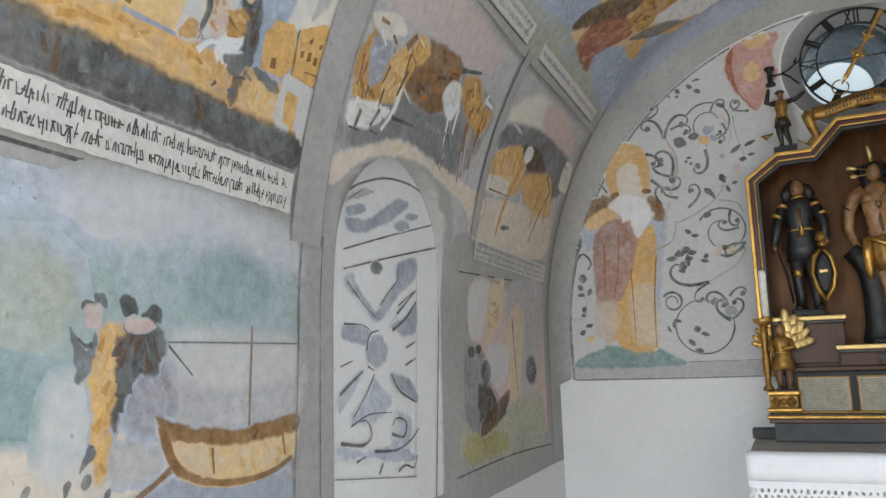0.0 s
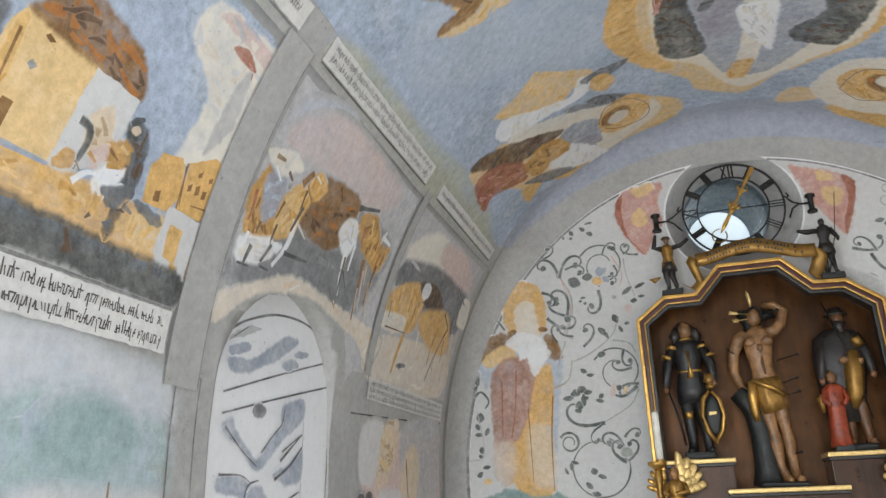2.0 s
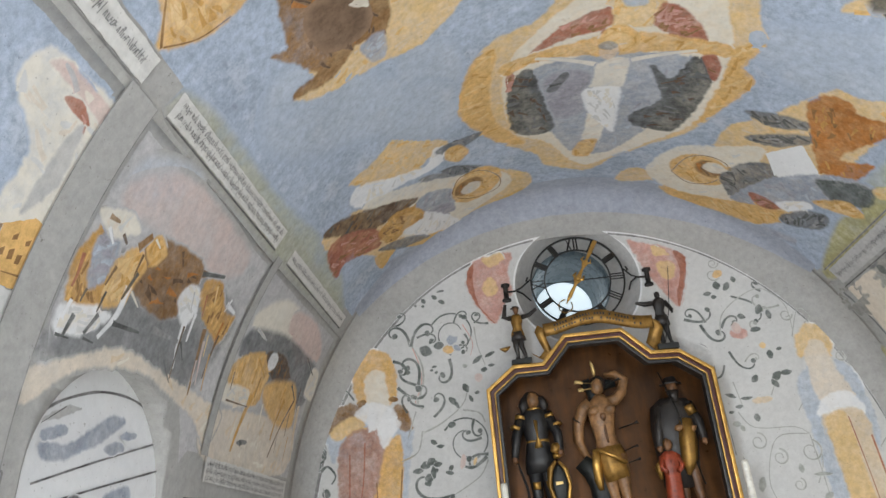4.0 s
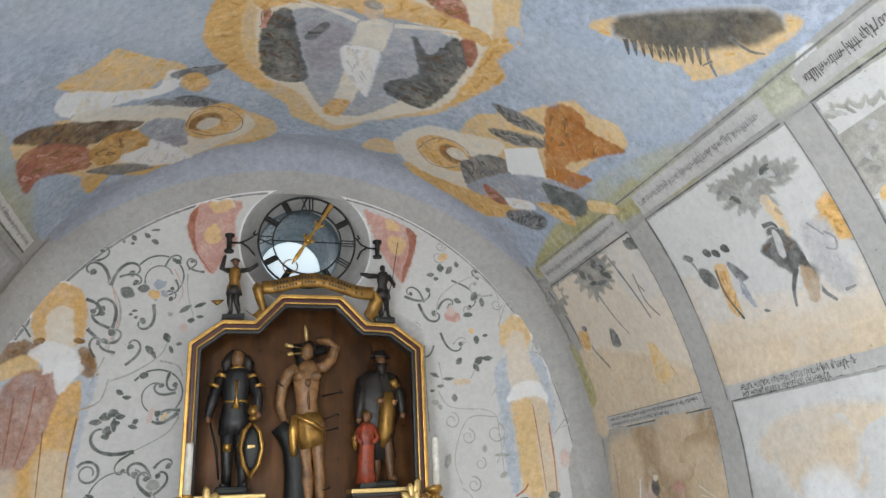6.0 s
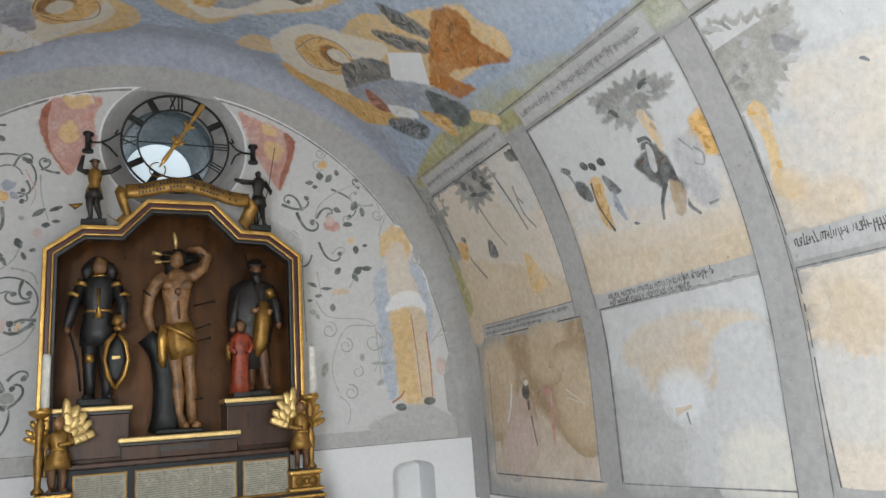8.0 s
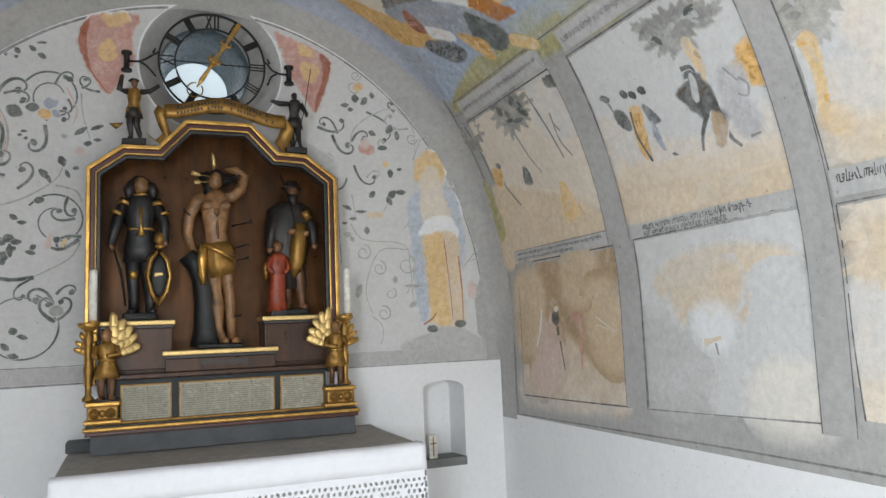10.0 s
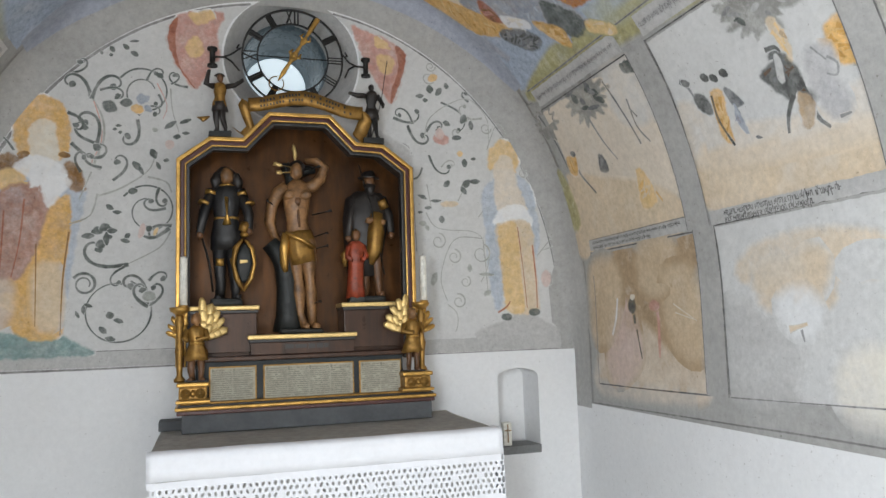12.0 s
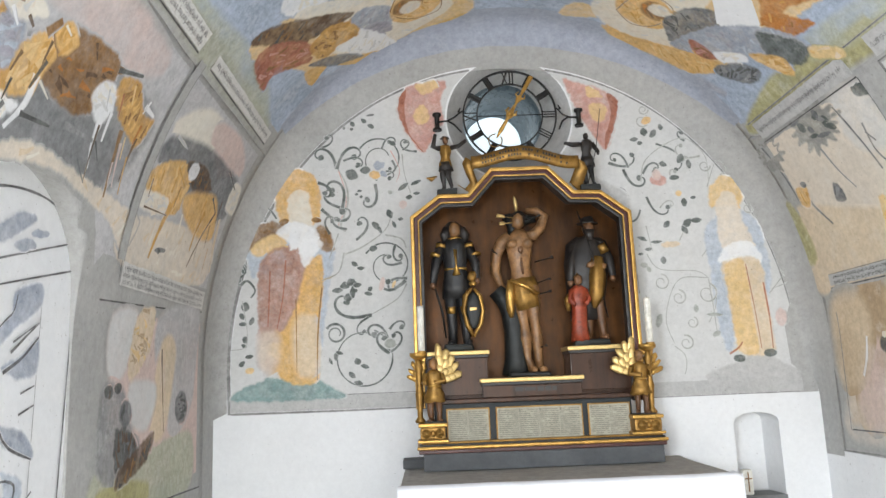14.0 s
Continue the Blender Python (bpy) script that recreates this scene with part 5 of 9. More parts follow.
lun.patch("robed_shape", "ochre", [(-1.074, 2.161), (-1.016, 2.189), (-1.004, 2.052), (-1.032, 1.807), (-1.039, 1.556), (-1.153, 1.54), (-1.24, 1.6), (-1.27, 1.731), (-1.206, 1.81), (-1.143, 1.929), (-1.114, 2.051)])
lun.patch("robed_shape", "sand", [(-1.13, 1.862), (-1.075, 1.889), (-1.057, 1.808), (-1.06, 1.595), (-1.11, 1.583), (-1.134, 1.702)], 0.014, True, 0.05)
lun.line("robed_shape", "rust", [(-1.276, 2.119), (-1.283, 1.917), (-1.294, 1.705)], 0.008, 0.004)
lun.line("robed_shape", "rust", [(-1.195, 2.174), (-1.212, 1.97), (-1.254, 1.757)], 0.008, 0.004)
lun.patch("robed_shape", "sand_pale", [(-1.306, 1.811), (-1.255, 1.784), (-1.262, 1.652), (-1.297, 1.601)], 0.016, True, 0.058)
lun.patch("robed_shape", "cream", [(-1.18, 2.396), (-1.179, 2.489), (-1.137, 2.544), (-1.086, 2.525), (-1.062, 2.427), (-1.065, 2.342), (-1.158, 2.349)])
lun.patch("robed_shape", "plaster_white", [(-1.239, 2.32), (-1.159, 2.377), (-1.08, 2.35), (-1.019, 2.287), (-1.055, 2.211), (-1.1, 2.167), (-1.138, 2.23), (-1.169, 2.23), (-1.181, 2.271)])
lun.patch("robed_shape", "plaster_white", [(-1.121, 2.244), (-1.045, 2.287), (-1.004, 2.251), (-1.067, 2.175), (-1.104, 2.134)])
lun.line("robed_shape", "brown", [(-1.01, 2.024), (-1.032, 1.807), (-1.039, 1.556)], 0.008, 0.004)
lun.line("robed_shape", "brown", [(-1.144, 1.97), (-1.142, 1.782), (-1.141, 1.597)], 0.006, 0.003)
lun.oval("robed_shape", "brown", -1.203, 2.376, 0.026, 0.014, 0.208)
lun.oval("robed_shape", "brown", -1.034, 2.379, 0.024, 0.014, -0.169)
lun.patch("cartouche", "rose", [(-0.585, 2.928), (-0.586, 3.028), (-0.539, 3.089), (-0.455, 3.117), (-0.327, 3.12), (-0.365, 3.012), (-0.349, 2.903), (-0.397, 2.837), (-0.465, 2.73), (-0.528, 2.811)])
lun.patch("cartouche", "rust", [(-0.585, 2.928), (-0.586, 3.028), (-0.544, 3.083), (-0.559, 2.973), (-0.533, 2.833), (-0.465, 2.73), (-0.528, 2.811)], 0.004)
lun.patch("cartouche", "ochre_pale", [(-0.507, 2.934), (-0.468, 2.992), (-0.428, 2.96), (-0.434, 2.903), (-0.481, 2.888)])
lun.patch("cartouche", "ochre_pale", [(-0.495, 3.099), (-0.397, 3.125), (-0.375, 3.086), (-0.455, 3.053)])
lun.patch("cartouche", "rose", [(0.307, 3.116), (0.39, 3.086), (0.51, 3.044), (0.594, 2.979), (0.572, 2.863), (0.513, 2.71), (0.449, 2.795), (0.38, 2.921), (0.341, 3.015)])
lun.patch("cartouche", "rust", [(0.572, 2.863), (0.594, 2.979), (0.54, 3.024), (0.555, 2.908), (0.515, 2.783), (0.513, 2.71)], 0.004)
lun.patch("cartouche", "ochre_pale", [(0.425, 3.065), (0.485, 3.045), (0.509, 3.004), (0.442, 3.011)])
lun.patch("cartouche", "ochre_pale", [(0.441, 2.955), (0.49, 2.971), (0.531, 2.931), (0.499, 2.868), (0.451, 2.889)])
# the retable's shadow on the wall, painted as a grey outline and border
lun.line("outline", "line_grey", [(0.44, 2.564), (0.533, 2.51), (0.61, 2.455), (0.617, 2.194), (0.626, 1.932)], 0.005)
lun.patch("shadow_border", "grey_light", [(0.388, 2.572), (0.522, 2.515), (0.604, 2.454), (0.602, 2.371), (0.503, 2.437), (0.387, 2.49)])
lun.patch("pale_robed_shape", "grey_light", [(0.939, 1.485), (1.06, 1.552), (1.222, 1.596), (1.326, 1.554), (1.405, 1.476)])
lun.patch("pale_robed_shape", "ochre_pale", [(1.036, 2.39), (1.048, 2.477), (1.125, 2.544), (1.196, 2.51), (1.213, 2.423), (1.185, 2.378), (1.061, 2.373)])
lun.patch("pale_robed_shape", "sky_pale", [(0.996, 2.236), (1.072, 2.315), (1.114, 2.209), (1.081, 1.995), (1.098, 1.724), (1.062, 1.62), (1.028, 1.725), (1.011, 1.994)])
lun.patch("pale_robed_shape", "sky_pale", [(1.203, 2.342), (1.274, 2.282), (1.314, 2.105), (1.315, 1.966), (1.265, 1.874), (1.247, 2.089)])
lun.patch("pale_robed_shape", "sand_pale", [(1.071, 2.376), (1.122, 2.456), (1.173, 2.427), (1.195, 2.304), (1.243, 2.175), (1.16, 2.133), (1.08, 2.162)])
lun.patch("pale_robed_shape", "plaster_white", [(1.062, 2.11), (1.112, 2.163), (1.217, 2.187), (1.28, 2.102), (1.26, 2.077), (1.077, 2.073)])
lun.patch("pale_robed_shape", "sand", [(1.074, 2.073), (1.266, 2.083), (1.284, 1.843), (1.295, 1.615), (1.183, 1.597), (1.114, 1.625), (1.087, 1.874)], 0.006)
lun.patch("pale_robed_shape", "ochre_pale", [(1.083, 2.055), (1.181, 2.075), (1.203, 1.783), (1.21, 1.608), (1.114, 1.625), (1.092, 1.844)], 0.006)
lun.line("pale_robed_shape", "rust", [(1.193, 2.063), (1.217, 1.813), (1.23, 1.626)], 0.006, 0.004)
lun.line("pale_robed_shape", "rust", [(1.275, 1.966), (1.288, 1.782), (1.289, 1.625)], 0.01, 0.006)
lun.line("pale_robed_shape", "rust", [(1.062, 1.605), (1.111, 1.634), (1.134, 1.664)], 0.012, 0.006)
lun.oval("pale_robed_shape", "leaf_grey", 1.112, 1.581, 0.029, 0.018, -0.025)
lun.oval("pale_robed_shape", "leaf_grey", 1.271, 1.601, 0.033, 0.018, -0.023)
lun.spiral("vine", "leaf_grey", -0.696, 2.696, 0.124, 0.052, 2.6, -1.35, 0.009, 0.006)
lun.spiral("vine", "leaf_grey", -0.67, 2.126, 0.13, 0.055, 2.6, -1.2, 0.009, 0.006)
lun.spiral("vine", "leaf_grey", -0.802, 1.657, 0.15, 0.128, 1.2, -1.0, 0.009, 0.006)
lun.spiral("vine", "leaf_grey", -0.943, 1.784, 0.053, 0.022, 2.6, -1.5, 0.014, 0.006)
lun.line("vine", "leaf_pale", [(-0.92, 2.654), (-0.877, 2.565), (-0.87, 2.461), (-0.908, 2.343), (-0.88, 2.318)], 0.008, 0.012)
lun.line("vine", "leaf_pale", [(-0.9, 2.189), (-0.792, 2.232), (-0.678, 2.314), (-0.644, 2.39)], 0.01, 0.005)
lun.line("vine", "leaf_pale", [(-1.011, 2.06), (-0.924, 2.1), (-0.893, 2.202)], 0.006, 0.01)
lun.line("vine", "leaf_pale", [(-0.577, 2.722), (-0.568, 2.614), (-0.538, 2.508)], 0.007, 0.004)
lun.line("vine", "leaf_pale", [(-0.766, 1.873), (-0.625, 1.951), (-0.574, 2.029)], 0.005, 0.008)
lun.line("vine", "leaf_pale", [(-0.97, 2.174), (-0.92, 2.304)], 0.004, 0.008)
lun.line("vine", "leaf_pale", [(-0.677, 2.288), (-0.594, 2.265), (-0.57, 2.213)], 0.01, 0.008)
lun.line("vine", "rose", [(-0.915, 2.641), (-0.881, 2.526), (-0.883, 2.435), (-0.919, 2.355), (-0.903, 2.33)], 0.006, 0.004)
lun.line("vine", "rose", [(-0.638, 2.744), (-0.593, 2.639), (-0.611, 2.571)], 0.005, 0.003)
lun.scroll("leaf", "leaf_grey", -0.924, 2.653, 1.833, 0.249, 5.6, 0.021, 0.011)
lun.scroll("leaf", "leaf_grey", -0.924, 2.653, 1.257, 0.262, -5.4, 0.02, 0.01)
lun.scroll("leaf", "leaf_grey", -0.889, 2.696, 0.349, 0.162, -4.6, 0.016, 0.008)
lun.scroll("leaf", "leaf_grey", -0.905, 2.418, 1.309, 0.293, 5.6, 0.022, 0.011)
lun.scroll("leaf", "leaf_grey", -0.91, 2.443, 2.793, 0.189, -5.2, 0.019, 0.009)
lun.scroll("leaf", "leaf_grey", -1.008, 2.438, -0.785, 0.262, 5.6, 0.023, 0.011)
lun.scroll("leaf", "leaf_grey", -0.876, 2.326, 2.967, 0.144, -5.0, 0.016, 0.008)
lun.scroll("leaf", "leaf_grey", -0.724, 2.563, -1.396, 0.22, -5.6, 0.021, 0.011)
lun.scroll("leaf", "leaf_grey", -0.72, 2.582, 0.873, 0.162, -5.0, 0.015, 0.007)
lun.scroll("leaf", "leaf_grey", -0.685, 2.753, 1.222, 0.147, -5.2, 0.015, 0.007)
lun.scroll("leaf", "leaf_grey", -0.829, 2.266, 0.698, 0.21, 5.4, 0.017, 0.009)
lun.scroll("leaf", "leaf_grey", -0.625, 2.238, -1.92, 0.147, 5.0, 0.016, 0.008)
lun.scroll("leaf", "leaf_grey", -0.595, 2.139, -2.88, 0.162, -5.0, 0.016, 0.008)
lun.scroll("leaf", "leaf_grey", -0.57, 2.056, -3.229, 0.173, 4.8, 0.018, 0.009)
lun.scroll("leaf", "leaf_grey", -0.579, 2.045, -2.443, 0.21, -5.4, 0.021, 0.011)
lun.scroll("leaf", "leaf_grey", -0.757, 1.873, -3.002, 0.341, -5.6, 0.022, 0.011)
lun.scroll("leaf", "leaf_grey", -0.775, 1.863, -2.618, 0.152, 4.6, 0.014, 0.007)
lun.scroll("leaf", "leaf_grey", -0.676, 1.683, 1.606, 0.272, 5.6, 0.021, 0.011)
lun.scroll("leaf", "leaf_grey", -0.669, 1.797, 0.873, 0.131, -4.8, 0.016, 0.008)
lun.scroll("leaf", "leaf_grey", -0.671, 1.675, 2.531, 0.194, -5.6, 0.02, 0.01)
lun.scroll("leaf", "leaf_grey", -0.666, 1.682, 0.611, 0.168, 4.6, 0.018, 0.009)
lun.scroll("leaf", "leaf_grey", -0.497, 2.734, -3.229, 0.162, -4.8, 0.014, 0.007)
lun.scroll("leaf", "leaf_grey", -1.008, 2.769, 0.349, 0.147, 5.2, 0.015, 0.007)
lun.scroll("leaf", "leaf_grey", -0.632, 2.69, -1.047, 0.105, -4.8, 0.013, 0.006)
lun.scroll("leaf", "leaf_grey", -0.575, 2.744, 0.524, 0.094, 4.6, 0.012, 0.006)
lun.scroll("leaf", "leaf_grey", -1.025, 2.581, -0.349, 0.157, -5.2, 0.018, 0.009)
lun.scroll("leaf", "leaf_grey", -0.965, 2.302, 2.094, 0.157, -5.2, 0.016, 0.008)
lun.oval("leaf", "leaf_grey", -0.846, 2.62, 0.033, 0.031, -0.525, 0.003, 0.45)
lun.oval("leaf", "leaf_grey", -0.773, 2.642, 0.026, 0.024, 0.077, 0.003, 0.45)
lun.oval("leaf", "leaf_grey", -0.931, 2.006, 0.027, 0.013, 0.014, 0.003, 0.45)
lun.oval("leaf", "leaf_grey", -0.889, 2.037, 0.015, 0.027, -1.237, 0.003, 0.45)
lun.oval("leaf", "leaf_grey", -0.876, 1.969, 0.018, 0.025, -1.393, 0.003, 0.45)
lun.oval("leaf", "leaf_grey", -0.847, 2.04, 0.013, 0.022, -1.548, 0.003, 0.45)
lun.oval("leaf", "leaf_grey", -0.84, 2.14, 0.019, 0.012, -0.553, 0.003, 0.45)
lun.oval("leaf", "leaf_grey", -0.808, 2.118, 0.02, 0.01, 0.025, 0.003, 0.45)
lun.oval("leaf", "leaf_grey", -0.741, 2.218, 0.015, 0.023, -1.395, 0.003, 0.45)
lun.oval("leaf", "leaf_grey", -0.841, 2, 0.012, 0.016, -1.077, 0.003, 0.45)
lun.oval("leaf", "leaf_grey", -0.833, 1.641, 0.017, 0.02, -1.081, 0.003, 0.45)
lun.oval("leaf", "leaf_grey", -0.797, 1.613, 0.023, 0.012, -0.218, 0.003, 0.45)
lun.oval("leaf", "leaf_grey", -0.863, 1.575, 0.021, 0.014, -0.758, 0.003, 0.45)
lun.oval("leaf", "leaf_grey", -0.831, 1.534, 0.023, 0.015, -0.225, 0.003, 0.45)
lun.oval("leaf", "leaf_grey", -0.944, 1.668, 0.02, 0.011, -1.545, 0.003, 0.45)
lun.oval("leaf", "leaf_grey", -0.927, 1.687, 0.02, 0.01, -0.402, 0.003, 0.45)
lun.oval("leaf", "leaf_grey", -0.969, 1.646, 0.019, 0.009, -1.083, 0.003, 0.45)
lun.oval("leaf", "leaf_grey", -0.764, 2.006, 0.017, 0.012, 0.771, 0.003, 0.45)
lun.oval("leaf", "leaf_grey", -0.773, 1.985, 0.021, 0.01, -0.183, 0.003, 0.45)
lun.oval("leaf", "leaf_grey", -0.884, 2.876, 0.009, 0.008, 0.102, 0.003, 0.45)
lun.oval("leaf", "leaf_grey", -0.838, 2.897, 0.015, 0.013, -1.068, 0.003, 0.45)
lun.oval("leaf", "leaf_grey", -0.778, 2.914, 0.017, 0.011, -0.701, 0.003, 0.45)
lun.oval("leaf", "leaf_grey", -0.843, 2.87, 0.009, 0.008, 0.101, 0.003, 0.45)
lun.oval("leaf", "leaf_grey", -0.74, 2.883, 0.019, 0.014, -0.505, 0.003, 0.45)
lun.oval("leaf", "leaf_grey", -0.741, 2.945, 0.021, 0.008, 0.107, 0.003, 0.45)
lun.oval("leaf", "leaf_grey", -0.626, 2.783, 0.019, 0.014, -0.507, 0.003, 0.45)
lun.oval("leaf", "leaf_grey", -0.643, 2.792, 0.013, 0.01, -1.066, 0.003, 0.45)
lun.oval("leaf", "leaf_grey", -0.577, 2.543, 0.033, 0.013, 0.622, 0.003, 0.45)
lun.oval("leaf", "leaf_grey", -0.509, 2.564, 0.03, 0.011, 0.443, 0.003, 0.45)
lun.oval("leaf", "leaf_grey", -0.547, 2.486, 0.017, 0.013, 0.061, 0.003, 0.45)
lun.oval("leaf", "leaf_grey", -0.508, 2.505, 0.017, 0.008, 0.062, 0.003, 0.45)
lun.oval("leaf", "leaf_grey", -0.725, 2.339, 0.015, 0.03, 0.615, 0.003, 0.45)
lun.oval("leaf", "leaf_grey", -0.706, 2.318, 0.023, 0.01, -1.072, 0.003, 0.45)
lun.oval("leaf", "leaf_grey", -0.651, 2.4, 0.015, 0.028, 0.434, 0.003, 0.45)
lun.oval("leaf", "leaf_grey", -0.631, 2.343, 0.02, 0.01, -1.07, 0.003, 0.45)
lun.oval("leaf", "leaf_grey", -0.596, 2.371, 0.014, 0.011, 0.049, 0.003, 0.45)
lun.oval("leaf", "leaf_grey", -0.807, 2.528, 0.012, 0.008, 0.066, 0.003, 0.45)
lun.oval("leaf", "leaf_grey", -0.825, 2.511, 0.009, 0.008, 0.065, 0.003, 0.45)
lun.oval("leaf", "leaf_grey", -0.798, 2.497, 0.009, 0.008, 0.063, 0.003, 0.45)
lun.oval("leaf", "blue_grey", -0.689, 2.664, 0.023, 0.017, 0.808, 0.003, 0.45)
lun.oval("leaf", "blue_grey", -0.678, 2.617, 0.022, 0.016, -0.71, 0.003, 0.45)
lun.oval("leaf", "leaf_grey", -0.811, 2.676, 0.014, 0.008, 0.081, 0.003, 0.45)
lun.oval("blossom", "ochre", -0.725, 2.613, 0.026, 0.021, -0.324)
lun.oval("blossom", "blue_grey", -0.708, 2.663, 0.019, 0.024, 0.079)
lun.oval("blossom", "rose_pale", -0.58, 2.447, 0.019, 0.021, 0.057)
lun.oval("blossom", "rose_pale", -0.701, 2.033, 0.012, 0.036, -0.274)
lun.oval("blossom", "ochre_pale", -0.64, 2.028, 0.007, 0.02, -0.367)
lun.oval("leaf", "leaf_pale", -0.667, 1.723, 0.028, 0.023, -0.015)
lun.oval("leaf", "leaf_pale", -0.646, 2.517, 0.014, 0.011, 0.064)
lun.oval("leaf", "leaf_grey", -1.403, 1.939, 0.022, 0.027, -0.005, 0.003, 0.4)
lun.oval("leaf", "leaf_grey", -1.42, 1.891, 0.019, 0.012, -1.044, 0.003, 0.4)
lun.oval("leaf", "leaf_grey", -1.414, 1.852, 0.02, 0.011, -0.01, 0.003, 0.4)
lun.oval("leaf", "leaf_grey", -1.37, 1.864, 0.013, 0.023, -0.374, 0.003, 0.4)
lun.oval("leaf", "leaf_grey", -1.402, 1.772, 0.015, 0.021, -0.014, 0.003, 0.4)
lun.oval("leaf", "leaf_grey", -1.408, 1.741, 0.015, 0.01, -0.379, 0.003, 0.4)
lun.oval("leaf", "leaf_grey", -1.381, 1.686, 0.022, 0.011, 0.169, 0.003, 0.4)
lun.oval("leaf", "leaf_grey", -1.418, 1.65, 0.019, 0.013, 0.551, 0.003, 0.4)
lun.oval("leaf", "leaf_grey", -1.412, 2.137, 0.015, 0.032, 0.006, 0.003, 0.4)
lun.oval("leaf", "leaf_grey", -1.434, 2.073, 0.01, 0.024, 0.002, 0.003, 0.4)
lun.oval("leaf", "leaf_grey", -0.894, 2.024, 0.024, 0.014, -0.001, 0.003, 0.4)
lun.oval("leaf", "leaf_grey", -0.854, 1.996, 0.013, 0.033, -0.002, 0.003, 0.4)
lun.oval("leaf", "leaf_grey", -0.863, 2.046, 0.017, 0.024, -1.05, 0.003, 0.4)
lun.oval("leaf", "leaf_grey", -0.828, 2.03, 0.011, 0.024, -1.382, 0.003, 0.4)
lun.oval("leaf", "ochre_pale", -1.378, 1.613, 0.02, 0.016, -0.022)
lun.line("leaf", "leaf_grey", [(-1.428, 2.051), (-1.392, 2.073), (-1.352, 2.024), (-1.375, 1.984)], 0.016, 0.008)
lun.line("leaf", "leaf_grey", [(-1.421, 2.159), (-1.401, 2.119), (-1.43, 2.091)], 0.012, 0.006)
lun.line("vine", "leaf_pale", [(-1.473, 1.721), (-1.401, 1.733), (-1.392, 1.812), (-1.419, 1.971)], 0.004, 0.004)
lun.line("vine", "leaf_grey", [(-1.242, 2.395), (-1.283, 2.45), (-1.314, 2.421), (-1.298, 2.394)], 0.01, 0.006)
lun.scroll("leaf", "leaf_grey", 0.518, 2.634, -0.349, 0.19, 3.0, 0.018, 0.009)
lun.scroll("leaf", "leaf_grey", 0.624, 2.605, 1.92, 0.19, 5.4, 0.015, 0.007)
lun.scroll("leaf", "leaf_grey", 0.594, 2.597, -1.222, 0.228, 5.6, 0.02, 0.01)
lun.scroll("leaf", "leaf_grey", 0.696, 2.567, 1.047, 0.152, -4.6, 0.017, 0.009)
lun.scroll("leaf", "leaf_grey", 0.78, 2.731, -0.349, 0.245, -3.0, 0.015, 0.007)
lun.scroll("leaf", "leaf_pale", 1.011, 2.655, -2.967, 0.207, -4.2, 0.014, 0.007)
lun.scroll("leaf", "leaf_grey", 0.706, 2.442, -1.222, 0.196, 3.6, 0.016, 0.008)
lun.scroll("leaf", "leaf_grey", 0.668, 2.374, -1.92, 0.136, -4.6, 0.016, 0.008)
lun.scroll("leaf", "leaf_pale", 0.772, 2.379, 0.873, 0.125, -5.0, 0.01, 0.005)
lun.scroll("leaf", "leaf_grey", 0.937, 2.743, 2.618, 0.092, -4.6, 0.015, 0.007)
lun.scroll("leaf", "leaf_pale", 0.939, 2.588, 1.222, 0.109, 4.6, 0.014, 0.007)
lun.scroll("leaf", "leaf_pale", 0.856, 2.528, 2.094, 0.092, -4.6, 0.013, 0.006)
lun.line("vine", "leaf_pale", [(0.683, 2.524), (0.71, 2.632), (0.81, 2.715), (0.937, 2.756), (1.037, 2.654), (1.043, 2.514)], 0.006, 0.004)
lun.line("vine", "leaf_pale", [(1.032, 2.483), (1.095, 2.626), (1.146, 2.582), (1.109, 2.549)], 0.006, 0.004)
lun.line("vine", "leaf_pale", [(0.681, 2.137), (0.722, 2.067), (0.794, 2.045), (0.933, 2.038), (0.992, 2)], 0.006, 0.004)
lun.line("vine", "leaf_pale", [(0.986, 2), (0.855, 2.004), (0.792, 1.933), (0.752, 1.786), (0.785, 1.67)], 0.006, 0.004)
lun.line("vine", "leaf_pale", [(0.992, 1.994), (1.001, 1.874), (1.009, 1.725)], 0.006, 0.004)
lun.line("vine", "leaf_pale", [(0.785, 1.655), (0.832, 1.611), (0.837, 1.553), (0.824, 1.512)], 0.006, 0.004)
lun.line("vine", "leaf_pale", [(0.69, 2.286), (0.712, 2.153)], 0.006, 0.004)
lun.line("vine", "leaf_pale", [(1.299, 1.905), (1.369, 1.982), (1.412, 2.029)], 0.006, 0.004)
lun.line("vine", "leaf_pale", [(0.97, 2.114), (0.996, 2.145)], 0.006, 0.004)
lun.line("vine", "leaf_pale", [(0.86, 2.201), (0.909, 2.293)], 0.006, 0.004)
lun.line("vine", "leaf_pale", [(0.973, 1.77), (1.013, 1.844), (1.028, 1.934)], 0.006, 0.004)
lun.line("vine", "leaf_pale", [(1.371, 2.029), (1.402, 1.967), (1.334, 1.936)], 0.006, 0.004)
lun.spiral("vine", "leaf_pale", 0.744, 1.985, 0.043, 0.013, 1.5, -1.3, 0.009, 0.004)
lun.spiral("vine", "leaf_pale", 0.828, 1.903, 0.04, 0.012, 1.5, -1.3, 0.009, 0.004)
lun.spiral("vine", "leaf_pale", 0.977, 1.919, 0.054, 0.016, 1.2, -1.3, 0.009, 0.004)
lun.spiral("vine", "leaf_pale", 0.886, 1.771, 0.031, 0.009, 1.2, -1.3, 0.009, 0.004)
lun.spiral("vine", "leaf_pale", 0.846, 1.669, 0.04, 0.012, 1.8, -1.3, 0.009, 0.004)
